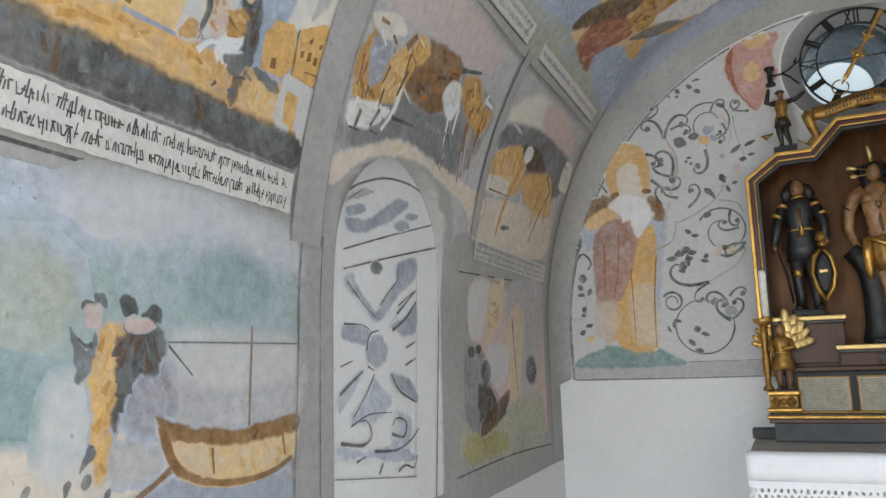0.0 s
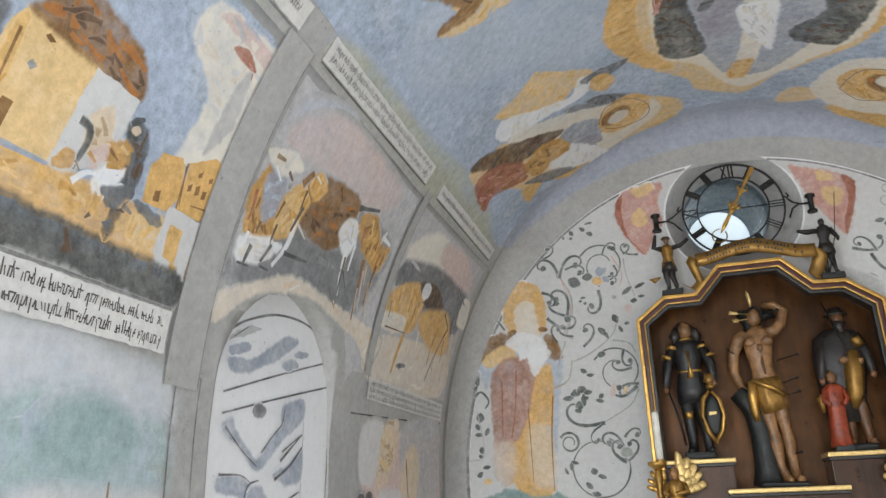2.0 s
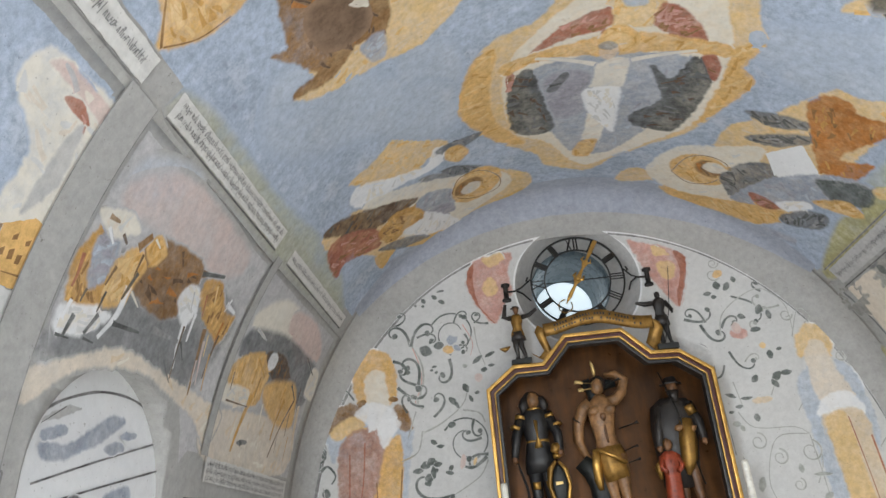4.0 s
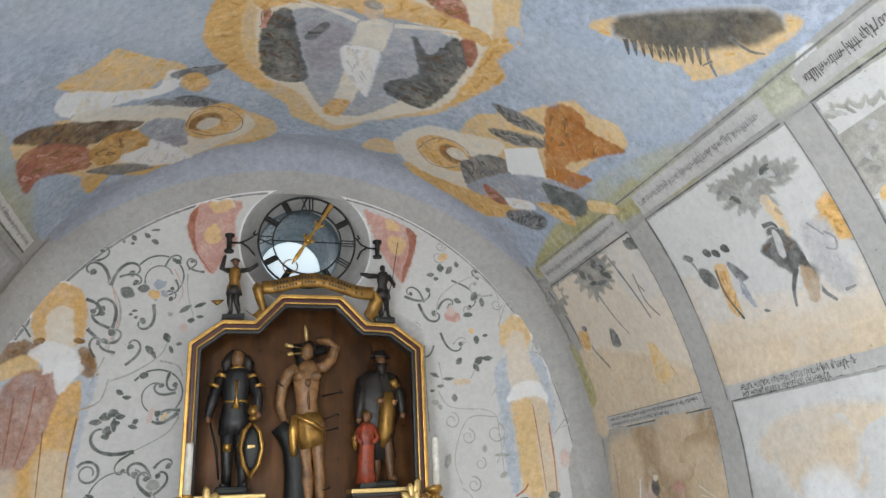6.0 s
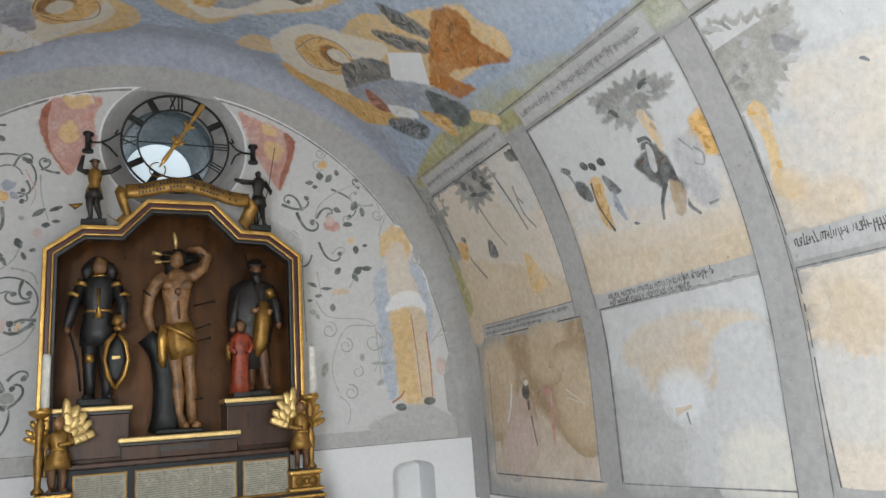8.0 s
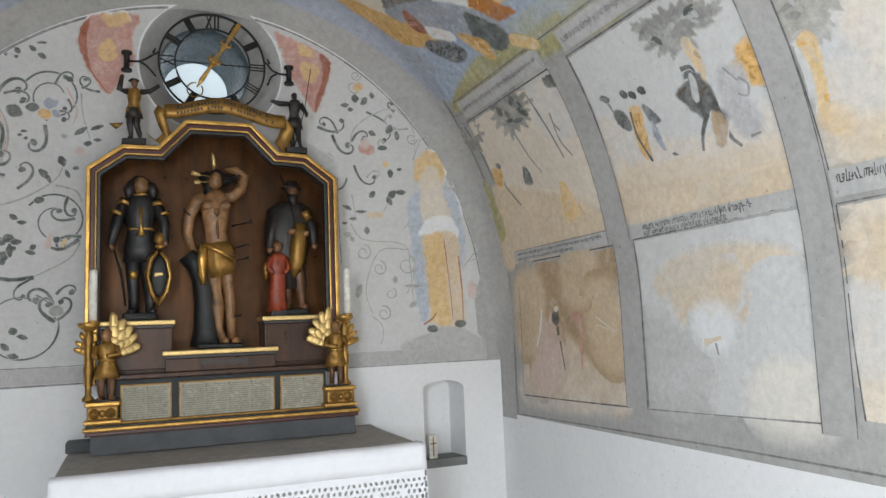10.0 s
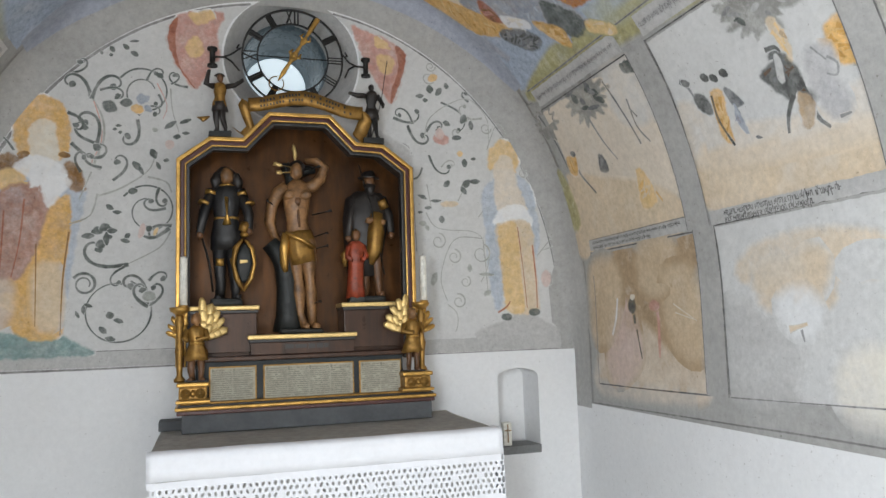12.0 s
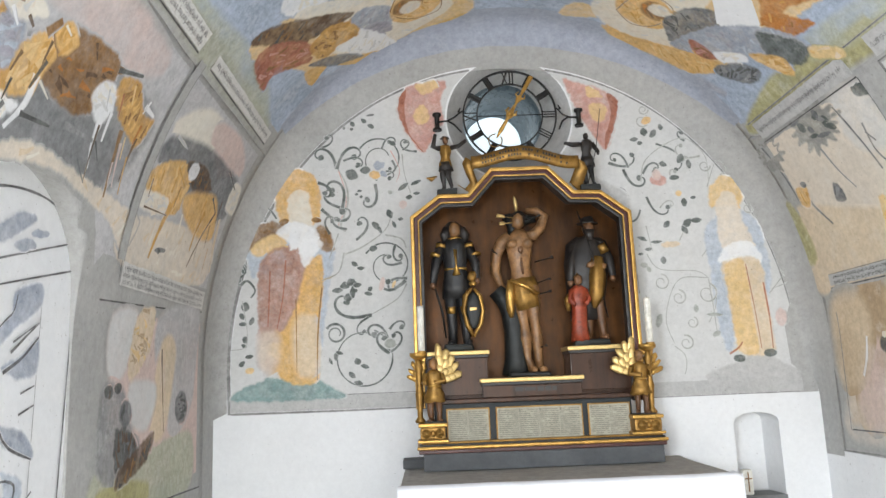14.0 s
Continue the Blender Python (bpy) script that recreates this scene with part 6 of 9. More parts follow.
lun.spiral("vine", "leaf_pale", 0.715, 2.861, 0.04, 0.012, 0.9, -1.3, 0.009, 0.004)
lun.spiral("vine", "leaf_pale", 0.728, 2.924, 0.028, 0.008, 0, -1.3, 0.009, 0.004)
lun.spiral("vine", "leaf_pale", 1.029, 2.6, 0.032, 0.01, 0, -1.3, 0.009, 0.004)
lun.spiral("vine", "leaf_pale", 1.354, 1.767, 0.03, 0.009, 0.9, -1.3, 0.009, 0.004)
lun.spiral("vine", "leaf_pale", 1.237, 2.362, 0.03, 0.009, 0.9, -1.3, 0.009, 0.004)
lun.oval("leaf", "leaf_grey", 0.72, 2.8, 0.019, 0.025, 0.081, 0.003, 0.45)
lun.oval("leaf", "leaf_grey", 0.769, 2.789, 0.015, 0.029, -0.654, 0.003, 0.45)
lun.oval("leaf", "leaf_grey", 0.664, 2.759, 0.024, 0.012, 0.078, 0.003, 0.45)
lun.oval("leaf", "leaf_grey", 0.694, 2.737, 0.015, 0.012, 0.076, 0.003, 0.45)
lun.oval("leaf", "leaf_grey", 0.813, 2.823, 0.013, 0.019, 0.083, 0.003, 0.45)
lun.oval("leaf", "leaf_grey", 0.808, 2.617, 0.021, 0.016, -0.288, 0.003, 0.45)
lun.oval("leaf", "leaf_grey", 0.903, 2.645, 0.018, 0.032, -0.467, 0.003, 0.45)
lun.oval("leaf", "leaf_grey", 0.862, 2.541, 0.028, 0.015, 0.058, 0.003, 0.45)
lun.oval("leaf", "leaf_grey", 0.946, 2.614, 0.013, 0.028, 0.064, 0.003, 0.45)
lun.oval("leaf", "leaf_grey", 0.8, 2.29, 0.015, 0.025, -0.859, 0.003, 0.45)
lun.oval("leaf", "leaf_grey", 0.909, 2.293, 0.018, 0.038, -0.856, 0.003, 0.45)
lun.oval("leaf", "leaf_grey", 0.957, 2.307, 0.029, 0.015, 0.037, 0.003, 0.45)
lun.oval("leaf", "leaf_grey", 0.892, 2.257, 0.024, 0.016, -1.044, 0.003, 0.45)
lun.oval("leaf", "leaf_grey", 0.665, 2.219, 0.027, 0.012, -0.319, 0.003, 0.45)
lun.oval("leaf", "leaf_grey", 0.737, 2.198, 0.03, 0.009, 0.029, 0.003, 0.45)
lun.oval("leaf", "leaf_pale", 0.662, 2.078, 0.021, 0.015, 0.018, 0.003, 0.45)
lun.oval("leaf", "leaf_pale", 0.686, 2.055, 0.017, 0.012, -1.049, 0.003, 0.45)
lun.oval("leaf", "leaf_grey", 0.765, 2.101, 0.015, 0.021, 0.02, 0.003, 0.45)
lun.oval("leaf", "leaf_pale", 0.716, 1.787, 0.015, 0.041, -0.348, 0.003, 0.45)
lun.oval("leaf", "leaf_pale", 1.005, 1.808, 0.044, 0.009, -0.088, 0.003, 0.45)
lun.oval("leaf", "leaf_pale", 0.912, 1.844, 0.012, 0.024, -0.002, 0.003, 0.45)
lun.oval("leaf", "leaf_grey", 0.903, 2.406, 0.016, 0.024, 0.046, 0.003, 0.45)
lun.oval("leaf", "leaf_grey", 0.954, 2.429, 0.013, 0.009, 0.048, 0.003, 0.45)
lun.oval("leaf", "leaf_grey", 0.694, 2.161, 0.018, 0.009, 0.025, 0.003, 0.45)
lun.oval("leaf", "leaf_grey", 0.651, 2.137, 0.012, 0.009, 0.023, 0.003, 0.45)
lun.oval("leaf", "leaf_pale", 1.008, 1.71, 0.022, 0.015, 0.481, 0.003, 0.45)
lun.oval("blossom", "rose", 0.775, 2.53, 0.043, 0.028, -0.116)
lun.oval("blossom", "ochre", 0.739, 2.863, 0.029, 0.018, 0.579)
lun.oval("blossom", "sand", 0.81, 2.182, 0.049, 0.015, 0.027)
lun.oval("blossom", "ochre_pale", 0.879, 2.456, 0.016, 0.015, 0.051)
lun.oval("blossom", "rose_pale", 0.77, 2.56, 0.022, 0.03, 0.06)
lun.oval("blossom", "rose_pale", 1.348, 1.782, 0.027, 0.043, -0.007)
lun.done()

sky_field = Fresco("vault_fresco", "pale blue painted sky with ochre clouds and figures", vault)
sky_field.rect("sky", "sky_blue", -5.5, -0.215, -1.375, 1.42)
sky_field.patch("sky", "sky_pale", [(-1.982, -1.11), (-1.555, -0.791), (-1.319, -0.53), (-1.084, -0.552), (-1.398, -0.822), (-1.621, -1.127), (-1.857, -1.235)], 0.03, True, 0.108)
sky_field.patch("sky", "sky_pale", [(-1.5, 0.68), (-1.641, 1.011), (-1.872, 1.22), (-1.781, 1.369), (-1.507, 1.199), (-1.358, 0.894)], 0.03, True, 0.108)
sky_field.patch("sky", "sky_pale", [(-1.665, -0.677), (-1.619, -0.502), (-1.364, -0.478), (-1.382, -0.622)], 0.02, True, 0.072)
sky_field.patch("sky", "mauve", [(-0.341, -1.128), (-0.005, -0.664), (-0.005, -0.243), (-0.005, 0.235), (-0.073, 0.725), (-0.309, 1.29), (-0.218, 1.103), (-0.022, 0.534), (-0.083, 0.14), (-0.054, -0.308), (-0.022, -0.801)], 0.015, True, 0.054)
sky_field.patch("hill_edge", "sage", [(-2.302, -1.421), (-2.095, -1.376), (-1.579, -1.37), (-0.815, -1.294), (-0.355, -1.427), (-0.777, -1.449), (-1.414, -1.455), (-1.956, -1.437), (-2.184, -1.435)], 0.015, True, 0.054)
sky_field.patch("hill_edge", "olive", [(-0.224, 1.469), (-0.609, 1.369), (-1.032, 1.377), (-1.444, 1.419), (-1.682, 1.488), (-1.634, 1.535), (-1.237, 1.497), (-0.729, 1.483)], 0.012, True, 0.043)
sky_field.patch("hill_edge", "sage", [(-0.992, 1.336), (-1.389, 1.372), (-1.722, 1.459), (-1.668, 1.499), (-1.367, 1.442), (-0.96, 1.386)], 0.015, True, 0.054)
sky_field.patch("glory", "ochre_pale", [(-1.125, -0.487), (-1.352, -0.442), (-1.468, -0.385), (-1.53, -0.3), (-1.571, -0.143), (-1.675, -0.06), (-1.809, -0.006), (-1.848, 0.561), (-1.628, 0.663), (-1.493, 0.722), (-1.325, 0.676), (-1.248, 0.747), (-1.085, 0.695), (-0.772, 0.556), (-0.482, 0.276), (-0.326, 0.14), (-0.423, -0.071), (-0.563, -0.132), (-0.794, -0.329)])
sky_field.patch("glory", "ochre", [(-1.125, -0.487), (-1.352, -0.442), (-1.465, -0.378), (-1.462, -0.303), (-1.212, -0.343), (-0.954, -0.322), (-0.698, -0.19), (-0.794, -0.329)], 0.006)
sky_field.patch("glory", "ochre", [(-1.493, 0.722), (-1.337, 0.684), (-1.239, 0.745), (-0.86, 0.59), (-1.142, 0.628), (-1.413, 0.627)], 0.006)
sky_field.patch("glory", "cream", [(-1.222, -0.282), (-1.388, -0.234), (-1.524, -0.12), (-1.675, 0.022), (-1.797, 0.093), (-1.822, 0.458), (-1.561, 0.578), (-1.402, 0.621), (-1.126, 0.613), (-0.821, 0.551), (-0.388, 0.141), (-0.653, -0.071), (-0.826, -0.239)])
sky_field.patch("glory", "ochre_pale", [(-1.796, 0.113), (-1.797, 0.287), (-1.525, 0.334), (-1.484, 0.251), (-1.515, 0.158)])
sky_field.patch("glory", "sky_pale", [(-1.678, 0.175), (-1.709, 0.241), (-1.62, 0.274), (-1.604, 0.204)], 0.005)
sky_field.patch("glory", "blue_grey", [(-1.257, -0.176), (-1.311, 0.115), (-1.33, 0.451), (-1.284, 0.509), (-0.874, 0.439), (-0.535, 0.243), (-0.512, 0.07), (-0.754, -0.052), (-1.032, -0.137)])
sky_field.patch("glory", "mauve", [(-1.188, -0.09), (-1.197, 0.077), (-0.934, 0.096), (-0.859, -0.029)], 0.012, True, 0.043)
sky_field.patch("glory", "charcoal", [(-1.118, -0.26), (-1.253, -0.227), (-1.274, -0.159), (-1.018, -0.096), (-0.783, -0.048), (-0.749, -0.148), (-0.848, -0.244)])
sky_field.patch("glory", "charcoal", [(-1.247, 0.338), (-1.165, 0.434), (-1.333, 0.499), (-1.246, 0.591), (-0.999, 0.567), (-0.778, 0.502), (-0.775, 0.332), (-0.868, 0.302), (-1.015, 0.416)])
sky_field.patch("glory", "rust", [(-1.38, -0.155), (-1.497, -0.054), (-1.572, 0.072), (-1.593, 0.137), (-1.481, 0.144), (-1.424, -0.051)])
sky_field.patch("glory", "rust", [(-1.503, 0.312), (-1.621, 0.335), (-1.582, 0.429), (-1.454, 0.518), (-1.454, 0.385)])
sky_field.patch("glory", "rust", [(-1.368, 0.514), (-1.372, 0.567), (-1.293, 0.607), (-1.208, 0.594)], 0.004)
sky_field.patch("glory", "rust", [(-1.255, -0.266), (-1.284, -0.241), (-1.253, -0.227), (-1.158, -0.254)], 0.003)
sky_field.patch("glory", "slate", [(-1.104, -0.088), (-1.212, -0.019), (-1.186, 0.006), (-1.086, -0.05)], 0.003)
sky_field.patch("glory", "ochre", [(-1.351, -0.271), (-1.41, 0.04), (-1.454, 0.212), (-1.444, 0.408), (-1.439, 0.608), (-1.38, 0.604), (-1.349, 0.38), (-1.309, 0.161), (-1.331, -0.117), (-1.284, -0.261)])
sky_field.line("figure", "cream", [(-1.345, -0.141), (-1.294, 0.001), (-1.241, 0.133)], 0.016, 0.03)
sky_field.line("figure", "cream", [(-1.265, 0.23), (-1.32, 0.363), (-1.376, 0.497)], 0.03, 0.014)
sky_field.oval("figure", "ochre", -1.412, 0.19, 0.074, 0.08, 1.731)
sky_field.oval("figure", "ochre_pale", -1.397, 0.188, 0.052, 0.051, 1.719)
sky_field.patch("figure", "cream", [(-1.253, 0.12), (-1.288, 0.241), (-1.113, 0.243), (-0.998, 0.231), (-0.708, 0.236), (-0.747, 0.19), (-0.564, 0.165), (-0.566, 0.089), (-0.858, 0.112), (-1.001, 0.076), (-1.153, 0.116)])
sky_field.patch("figure", "plaster_white", [(-1.063, 0.077), (-1.086, 0.222), (-0.999, 0.236), (-0.719, 0.235), (-0.767, 0.193), (-0.91, 0.103)], 0.006)
sky_field.patch("figure", "ochre", [(-0.623, 0.085), (-0.641, 0.167), (-0.484, 0.134), (-0.502, 0.056)], 0.004)
sky_field.oval("figure", "flesh", -1.335, 0.158, 0.036, 0.052, 1.579)
sky_field.oval("figure", "grey_mid", -1.372, 0.152, 0.038, 0.026, 1.581)
sky_field.patch("winged_figure", "ochre_pale", [(-1.186, -1.056), (-1.188, -0.922), (-1.209, -0.861), (-1.244, -0.745), (-1.085, -0.655), (-0.972, -0.563), (-0.94, -0.636), (-0.906, -0.742), (-1.015, -0.901)])
sky_field.patch("winged_figure", "ochre_pale", [(-1.038, -1.29), (-0.989, -1.096), (-0.744, -0.829), (-0.58, -0.418), (-0.381, -0.176), (-0.25, -0.165), (-0.154, -0.307), (-0.112, -0.575), (-0.14, -0.785), (-0.348, -0.972), (-0.3, -1.091), (-0.492, -1.097), (-0.824, -1.253)])
sky_field.patch("winged_figure", "ochre", [(-0.467, -1.096), (-0.298, -0.907), (-0.126, -0.608), (-0.161, -0.307), (-0.233, -0.174), (-0.147, -0.438), (-0.14, -0.785), (-0.338, -0.974), (-0.3, -1.091)], 0.005)
sky_field.patch("winged_figure", "plaster_white", [(-1.062, -1.088), (-1.127, -1.026), (-0.973, -0.85), (-0.881, -0.687), (-0.978, -0.629), (-0.876, -0.566), (-0.826, -0.629), (-0.843, -0.751), (-0.908, -0.924), (-0.96, -1.04)])
sky_field.patch("winged_figure", "slate", [(-0.938, -0.628), (-0.957, -0.586), (-0.938, -0.477), (-0.923, -0.391), (-0.873, -0.454), (-0.88, -0.571)], 0.004)
sky_field.patch("winged_figure", "slate", [(-0.748, -0.637), (-0.74, -0.555), (-0.62, -0.416), (-0.552, -0.354), (-0.567, -0.448), (-0.652, -0.593)], 0.004)
sky_field.patch("winged_figure", "grey_mid", [(-0.8, -0.742), (-0.774, -0.664), (-0.683, -0.59), (-0.708, -0.709)], 0.004)
sky_field.patch("winged_figure", "ochre", [(-0.908, -0.569), (-0.904, -0.513), (-0.808, -0.469), (-0.759, -0.524), (-0.841, -0.586)], 0.004)
sky_field.patch("winged_figure", "cream", [(-0.96, -1.04), (-0.828, -0.815), (-0.662, -0.592), (-0.483, -0.317), (-0.339, -0.267), (-0.236, -0.369), (-0.161, -0.64), (-0.372, -0.894), (-0.585, -0.96)])
sky_field.patch("winged_figure", "umber", [(-1.057, -1.269), (-1.044, -1.179), (-0.873, -0.996), (-0.653, -0.774), (-0.671, -0.962), (-0.779, -1.087), (-0.913, -1.188)])
sky_field.patch("winged_figure", "rust", [(-0.91, -1.304), (-0.933, -1.216), (-0.788, -1.085), (-0.634, -1.012), (-0.533, -1.057), (-0.708, -1.248), (-0.689, -1.326)])
sky_field.patch("winged_figure", "ochre_deep", [(-0.631, -1.027), (-0.678, -0.906), (-0.588, -0.79), (-0.44, -0.758), (-0.452, -0.873), (-0.447, -0.988)])
sky_field.patch("winged_figure", "blue_grey", [(-0.595, -0.795), (-0.644, -0.724), (-0.548, -0.596), (-0.405, -0.577), (-0.368, -0.68)])
sky_field.patch("winged_figure", "mauve", [(-0.466, -0.741), (-0.411, -0.616), (-0.301, -0.593), (-0.351, -0.688)], 0.003)
sky_field.patch("winged_figure", "plaster_white", [(-0.449, -0.909), (-0.433, -0.779), (-0.466, -0.741), (-0.212, -0.601), (-0.11, -0.592), (-0.229, -0.773)])
sky_field.patch("winged_figure", "slate", [(-0.504, -1.064), (-0.372, -0.894), (-0.196, -0.77), (-0.305, -0.936)], 0.004)
sky_field.oval("winged_figure", "ochre", -0.458, -0.454, 0.137, 0.158, 1.418)
sky_field.line("winged_figure", "brown", [(-0.492, -0.589), (-0.602, -0.536), (-0.58, -0.418), (-0.441, -0.327), (-0.323, -0.341), (-0.318, -0.462), (-0.396, -0.553), (-0.492, -0.589)], 0.006)
sky_field.oval("winged_figure", "brown", -0.473, -0.497, 0.079, 0.077, 1.313)
sky_field.oval("winged_figure", "cream", -0.451, -0.485, 0.052, 0.052, 1.323)
sky_field.patch("horned_beast", "ochre_pale", [(-0.24, 0.298), (-0.364, 0.354), (-0.394, 0.47), (-0.555, 0.5), (-0.74, 0.69), (-0.924, 0.725), (-1.103, 0.858), (-1.283, 0.948), (-1.408, 1.022), (-1.419, 1.107), (-1.483, 1.212), (-1.438, 1.294), (-1.301, 1.257), (-0.948, 1.204), (-0.41, 1.139), (-0.253, 1.055), (-0.183, 0.834), (-0.163, 0.639), (-0.281, 0.52), (-0.229, 0.373)])
sky_field.patch("horned_beast", "ochre", [(-0.234, 0.529), (-0.235, 0.688), (-0.3, 0.836), (-0.472, 1.115), (-0.418, 1.153), (-0.235, 1.044), (-0.173, 0.837), (-0.144, 0.643)], 0.005)
sky_field.patch("horned_beast", "cream", [(-0.391, 0.44), (-0.638, 0.542), (-0.762, 0.741), (-0.86, 0.913), (-0.532, 0.866), (-0.355, 0.906), (-0.246, 0.686), (-0.261, 0.53)])
sky_field.oval("horned_beast", "ochre", -0.503, 0.689, 0.149, 0.132, 2.168)
sky_field.line("horned_beast", "brown", [(-0.414, 0.563), (-0.581, 0.612), (-0.648, 0.713), (-0.606, 0.808), (-0.432, 0.769), (-0.348, 0.663), (-0.414, 0.563)], 0.006)
sky_field.oval("horned_beast", "brown", -0.538, 0.729, 0.069, 0.071, 1.939)
sky_field.oval("horned_beast", "cream", -0.561, 0.748, 0.053, 0.042, 2.057)
sky_field.patch("horned_beast", "slate", [(-0.516, 0.79), (-0.675, 0.842), (-0.782, 0.957), (-0.722, 1.028), (-0.528, 1.002), (-0.358, 0.898), (-0.436, 0.825)])
sky_field.patch("horned_beast", "slate", [(-1.074, 0.757), (-1.117, 0.853), (-1.161, 1.002), (-1.131, 1.026), (-1.061, 0.932), (-1.034, 0.854)], 0.006)
sky_field.patch("horned_beast", "slate", [(-0.892, 0.806), (-0.987, 0.898), (-1.083, 1.034), (-1.052, 1.058), (-0.91, 0.93)], 0.006)
sky_field.patch("horned_beast", "orange_brown", [(-1.25, 0.967), (-1.351, 0.997), (-1.382, 1.08), (-1.342, 1.145), (-1.395, 1.255), (-1.415, 1.302), (-1.27, 1.247), (-1.102, 1.179), (-1.049, 1.192), (-1.135, 1.296), (-0.994, 1.273), (-0.893, 1.181), (-0.974, 1.103), (-1.098, 1.039)])
sky_field.patch("horned_beast", "plaster_white", [(-0.844, 0.918), (-1.013, 1.029), (-0.901, 1.146), (-0.844, 1.146), (-0.688, 1.015)], 0.003, False)
sky_field.patch("horned_beast", "blue_grey", [(-0.362, 0.878), (-0.69, 1.002), (-0.941, 1.207), (-1.025, 1.356), (-0.907, 1.389), (-0.749, 1.266), (-0.578, 1.114), (-0.426, 1.03)])
sky_field.patch("horned_beast", "leaf_grey", [(-0.84, 1.16), (-0.99, 1.306), (-0.996, 1.372), (-0.901, 1.386), (-0.785, 1.281)], 0.008)
sky_field.patch("horned_beast", "rust", [(-0.483, 0.945), (-0.504, 1.004), (-0.498, 1.105), (-0.434, 1.061), (-0.421, 0.992)], 0.004)
sky_field.patch("horned_beast", "plaster_white", [(-0.523, 1.076), (-0.653, 1.177), (-0.64, 1.215), (-0.505, 1.137)], 0.004)
sky_field.patch("horned_beast", "slate", [(-0.431, 1.124), (-0.612, 1.214), (-0.653, 1.298), (-0.542, 1.302), (-0.407, 1.182)])
sky_field.patch("horned_beast", "ochre", [(-0.689, 1.201), (-0.839, 1.314), (-0.82, 1.404), (-0.73, 1.309)], 0.005)
sky_field.patch("horned_beast", "ochre_pale", [(-1.02, 1.353), (-1.145, 1.435), (-1.135, 1.472), (-0.995, 1.398)], 0.005)
sky_field.patch("dark_beast", "ochre_pale", [(-1.864, -1.085), (-1.759, -0.961), (-1.723, -0.765), (-1.691, -0.585), (-1.825, -0.404), (-1.959, -0.443), (-2.103, -0.687), (-1.95, -0.832)])
sky_field.patch("dark_beast", "brown", [(-2.27, -0.995), (-2.184, -0.832), (-2.029, -0.682), (-1.89, -0.684), (-1.842, -0.744), (-1.874, -0.825), (-1.832, -0.898), (-1.821, -0.987), (-1.875, -1.1), (-1.897, -1.066), (-1.89, -0.993), (-2.012, -1.047), (-2.101, -1.105), (-2.08, -1.043)])
sky_field.patch("dark_beast", "umber", [(-2.142, -0.931), (-2.048, -0.785), (-1.928, -0.77), (-1.955, -0.901)], 0.015, True, 0.054)
sky_field.patch("dark_beast", "blue_grey", [(-1.855, -0.806), (-1.857, -0.717), (-1.741, -0.727), (-1.755, -0.787)], 0.005)
sky_field.patch("dark_beast", "cream", [(-2.061, -0.802), (-2.053, -0.74), (-2.002, -0.741)], 0.004)
sky_field.patch("ochre_beast", "ochre", [(-2.437, -1.369), (-2.492, -1.318), (-2.556, -1.263), (-2.372, -1.062), (-2.332, -1.15), (-2.358, -1.266)])
sky_field.line("ochre_beast", "brown", [(-2.437, -1.365), (-2.48, -1.327), (-2.542, -1.269)], 0.01, 0.006)
sky_field.line("ochre_beast", "brown", [(-2.433, -1.359), (-2.361, -1.264), (-2.333, -1.153)], 0.006, 0.004)
sky_field.patch("dark_bird", "ochre_pale", [(-1.8, 0.902), (-1.808, 0.998), (-1.839, 1.122), (-1.918, 1.226), (-1.912, 1.287), (-2.061, 1.35), (-2.249, 1.378), (-2.321, 1.329)])
sky_field.patch("dark_bird", "charcoal", [(-1.844, 0.959), (-1.858, 1.056), (-1.909, 1.151), (-2.01, 1.206), (-2.121, 1.269), (-2.203, 1.321), (-2.295, 1.319)], 0.012, True, 0.043)
sky_field.line("dark_bird", "charcoal", [(-1.83, 1.023), (-1.786, 1.067)], 0.03, 0.004)
sky_field.line("dark_bird", "charcoal", [(-1.85, 1.046), (-1.807, 1.09)], 0.03, 0.004)
sky_field.line("dark_bird", "charcoal", [(-1.87, 1.069), (-1.829, 1.113)], 0.03, 0.004)
sky_field.line("dark_bird", "charcoal", [(-1.892, 1.09), (-1.85, 1.136)], 0.03, 0.004)
sky_field.line("dark_bird", "charcoal", [(-1.913, 1.112), (-1.872, 1.158)], 0.03, 0.004)
sky_field.line("dark_bird", "charcoal", [(-1.934, 1.134), (-1.892, 1.181)], 0.03, 0.004)
sky_field.line("dark_bird", "charcoal", [(-1.955, 1.154), (-1.913, 1.203)], 0.03, 0.004)
sky_field.line("dark_bird", "charcoal", [(-1.975, 1.176), (-1.934, 1.224)], 0.03, 0.004)
sky_field.line("dark_bird", "charcoal", [(-1.995, 1.197), (-1.956, 1.245)], 0.03, 0.004)
sky_field.line("dark_bird", "charcoal", [(-2.015, 1.217), (-1.977, 1.265)], 0.03, 0.004)
sky_field.line("dark_bird", "slate", [(-2.057, 1.219), (-2.015, 1.269), (-1.995, 1.326)], 0.018, 0.008)
sky_field.line("dark_bird", "slate", [(-2.023, 1.28), (-1.982, 1.269)], 0.01, 0.004)
sky_field.line("dark_bird", "slate", [(-2.128, 1.262), (-2.149, 1.335), (-2.183, 1.371)], 0.016, 0.006)
sky_field.patch("hill_edge", "sage", [(-1.978, 1.475), (-2.118, 1.433), (-2.279, 1.45), (-2.446, 1.485), (-2.533, 1.496), (-2.51, 1.55), (-2.324, 1.531), (-2.118, 1.518)], 0.012, True, 0.043)
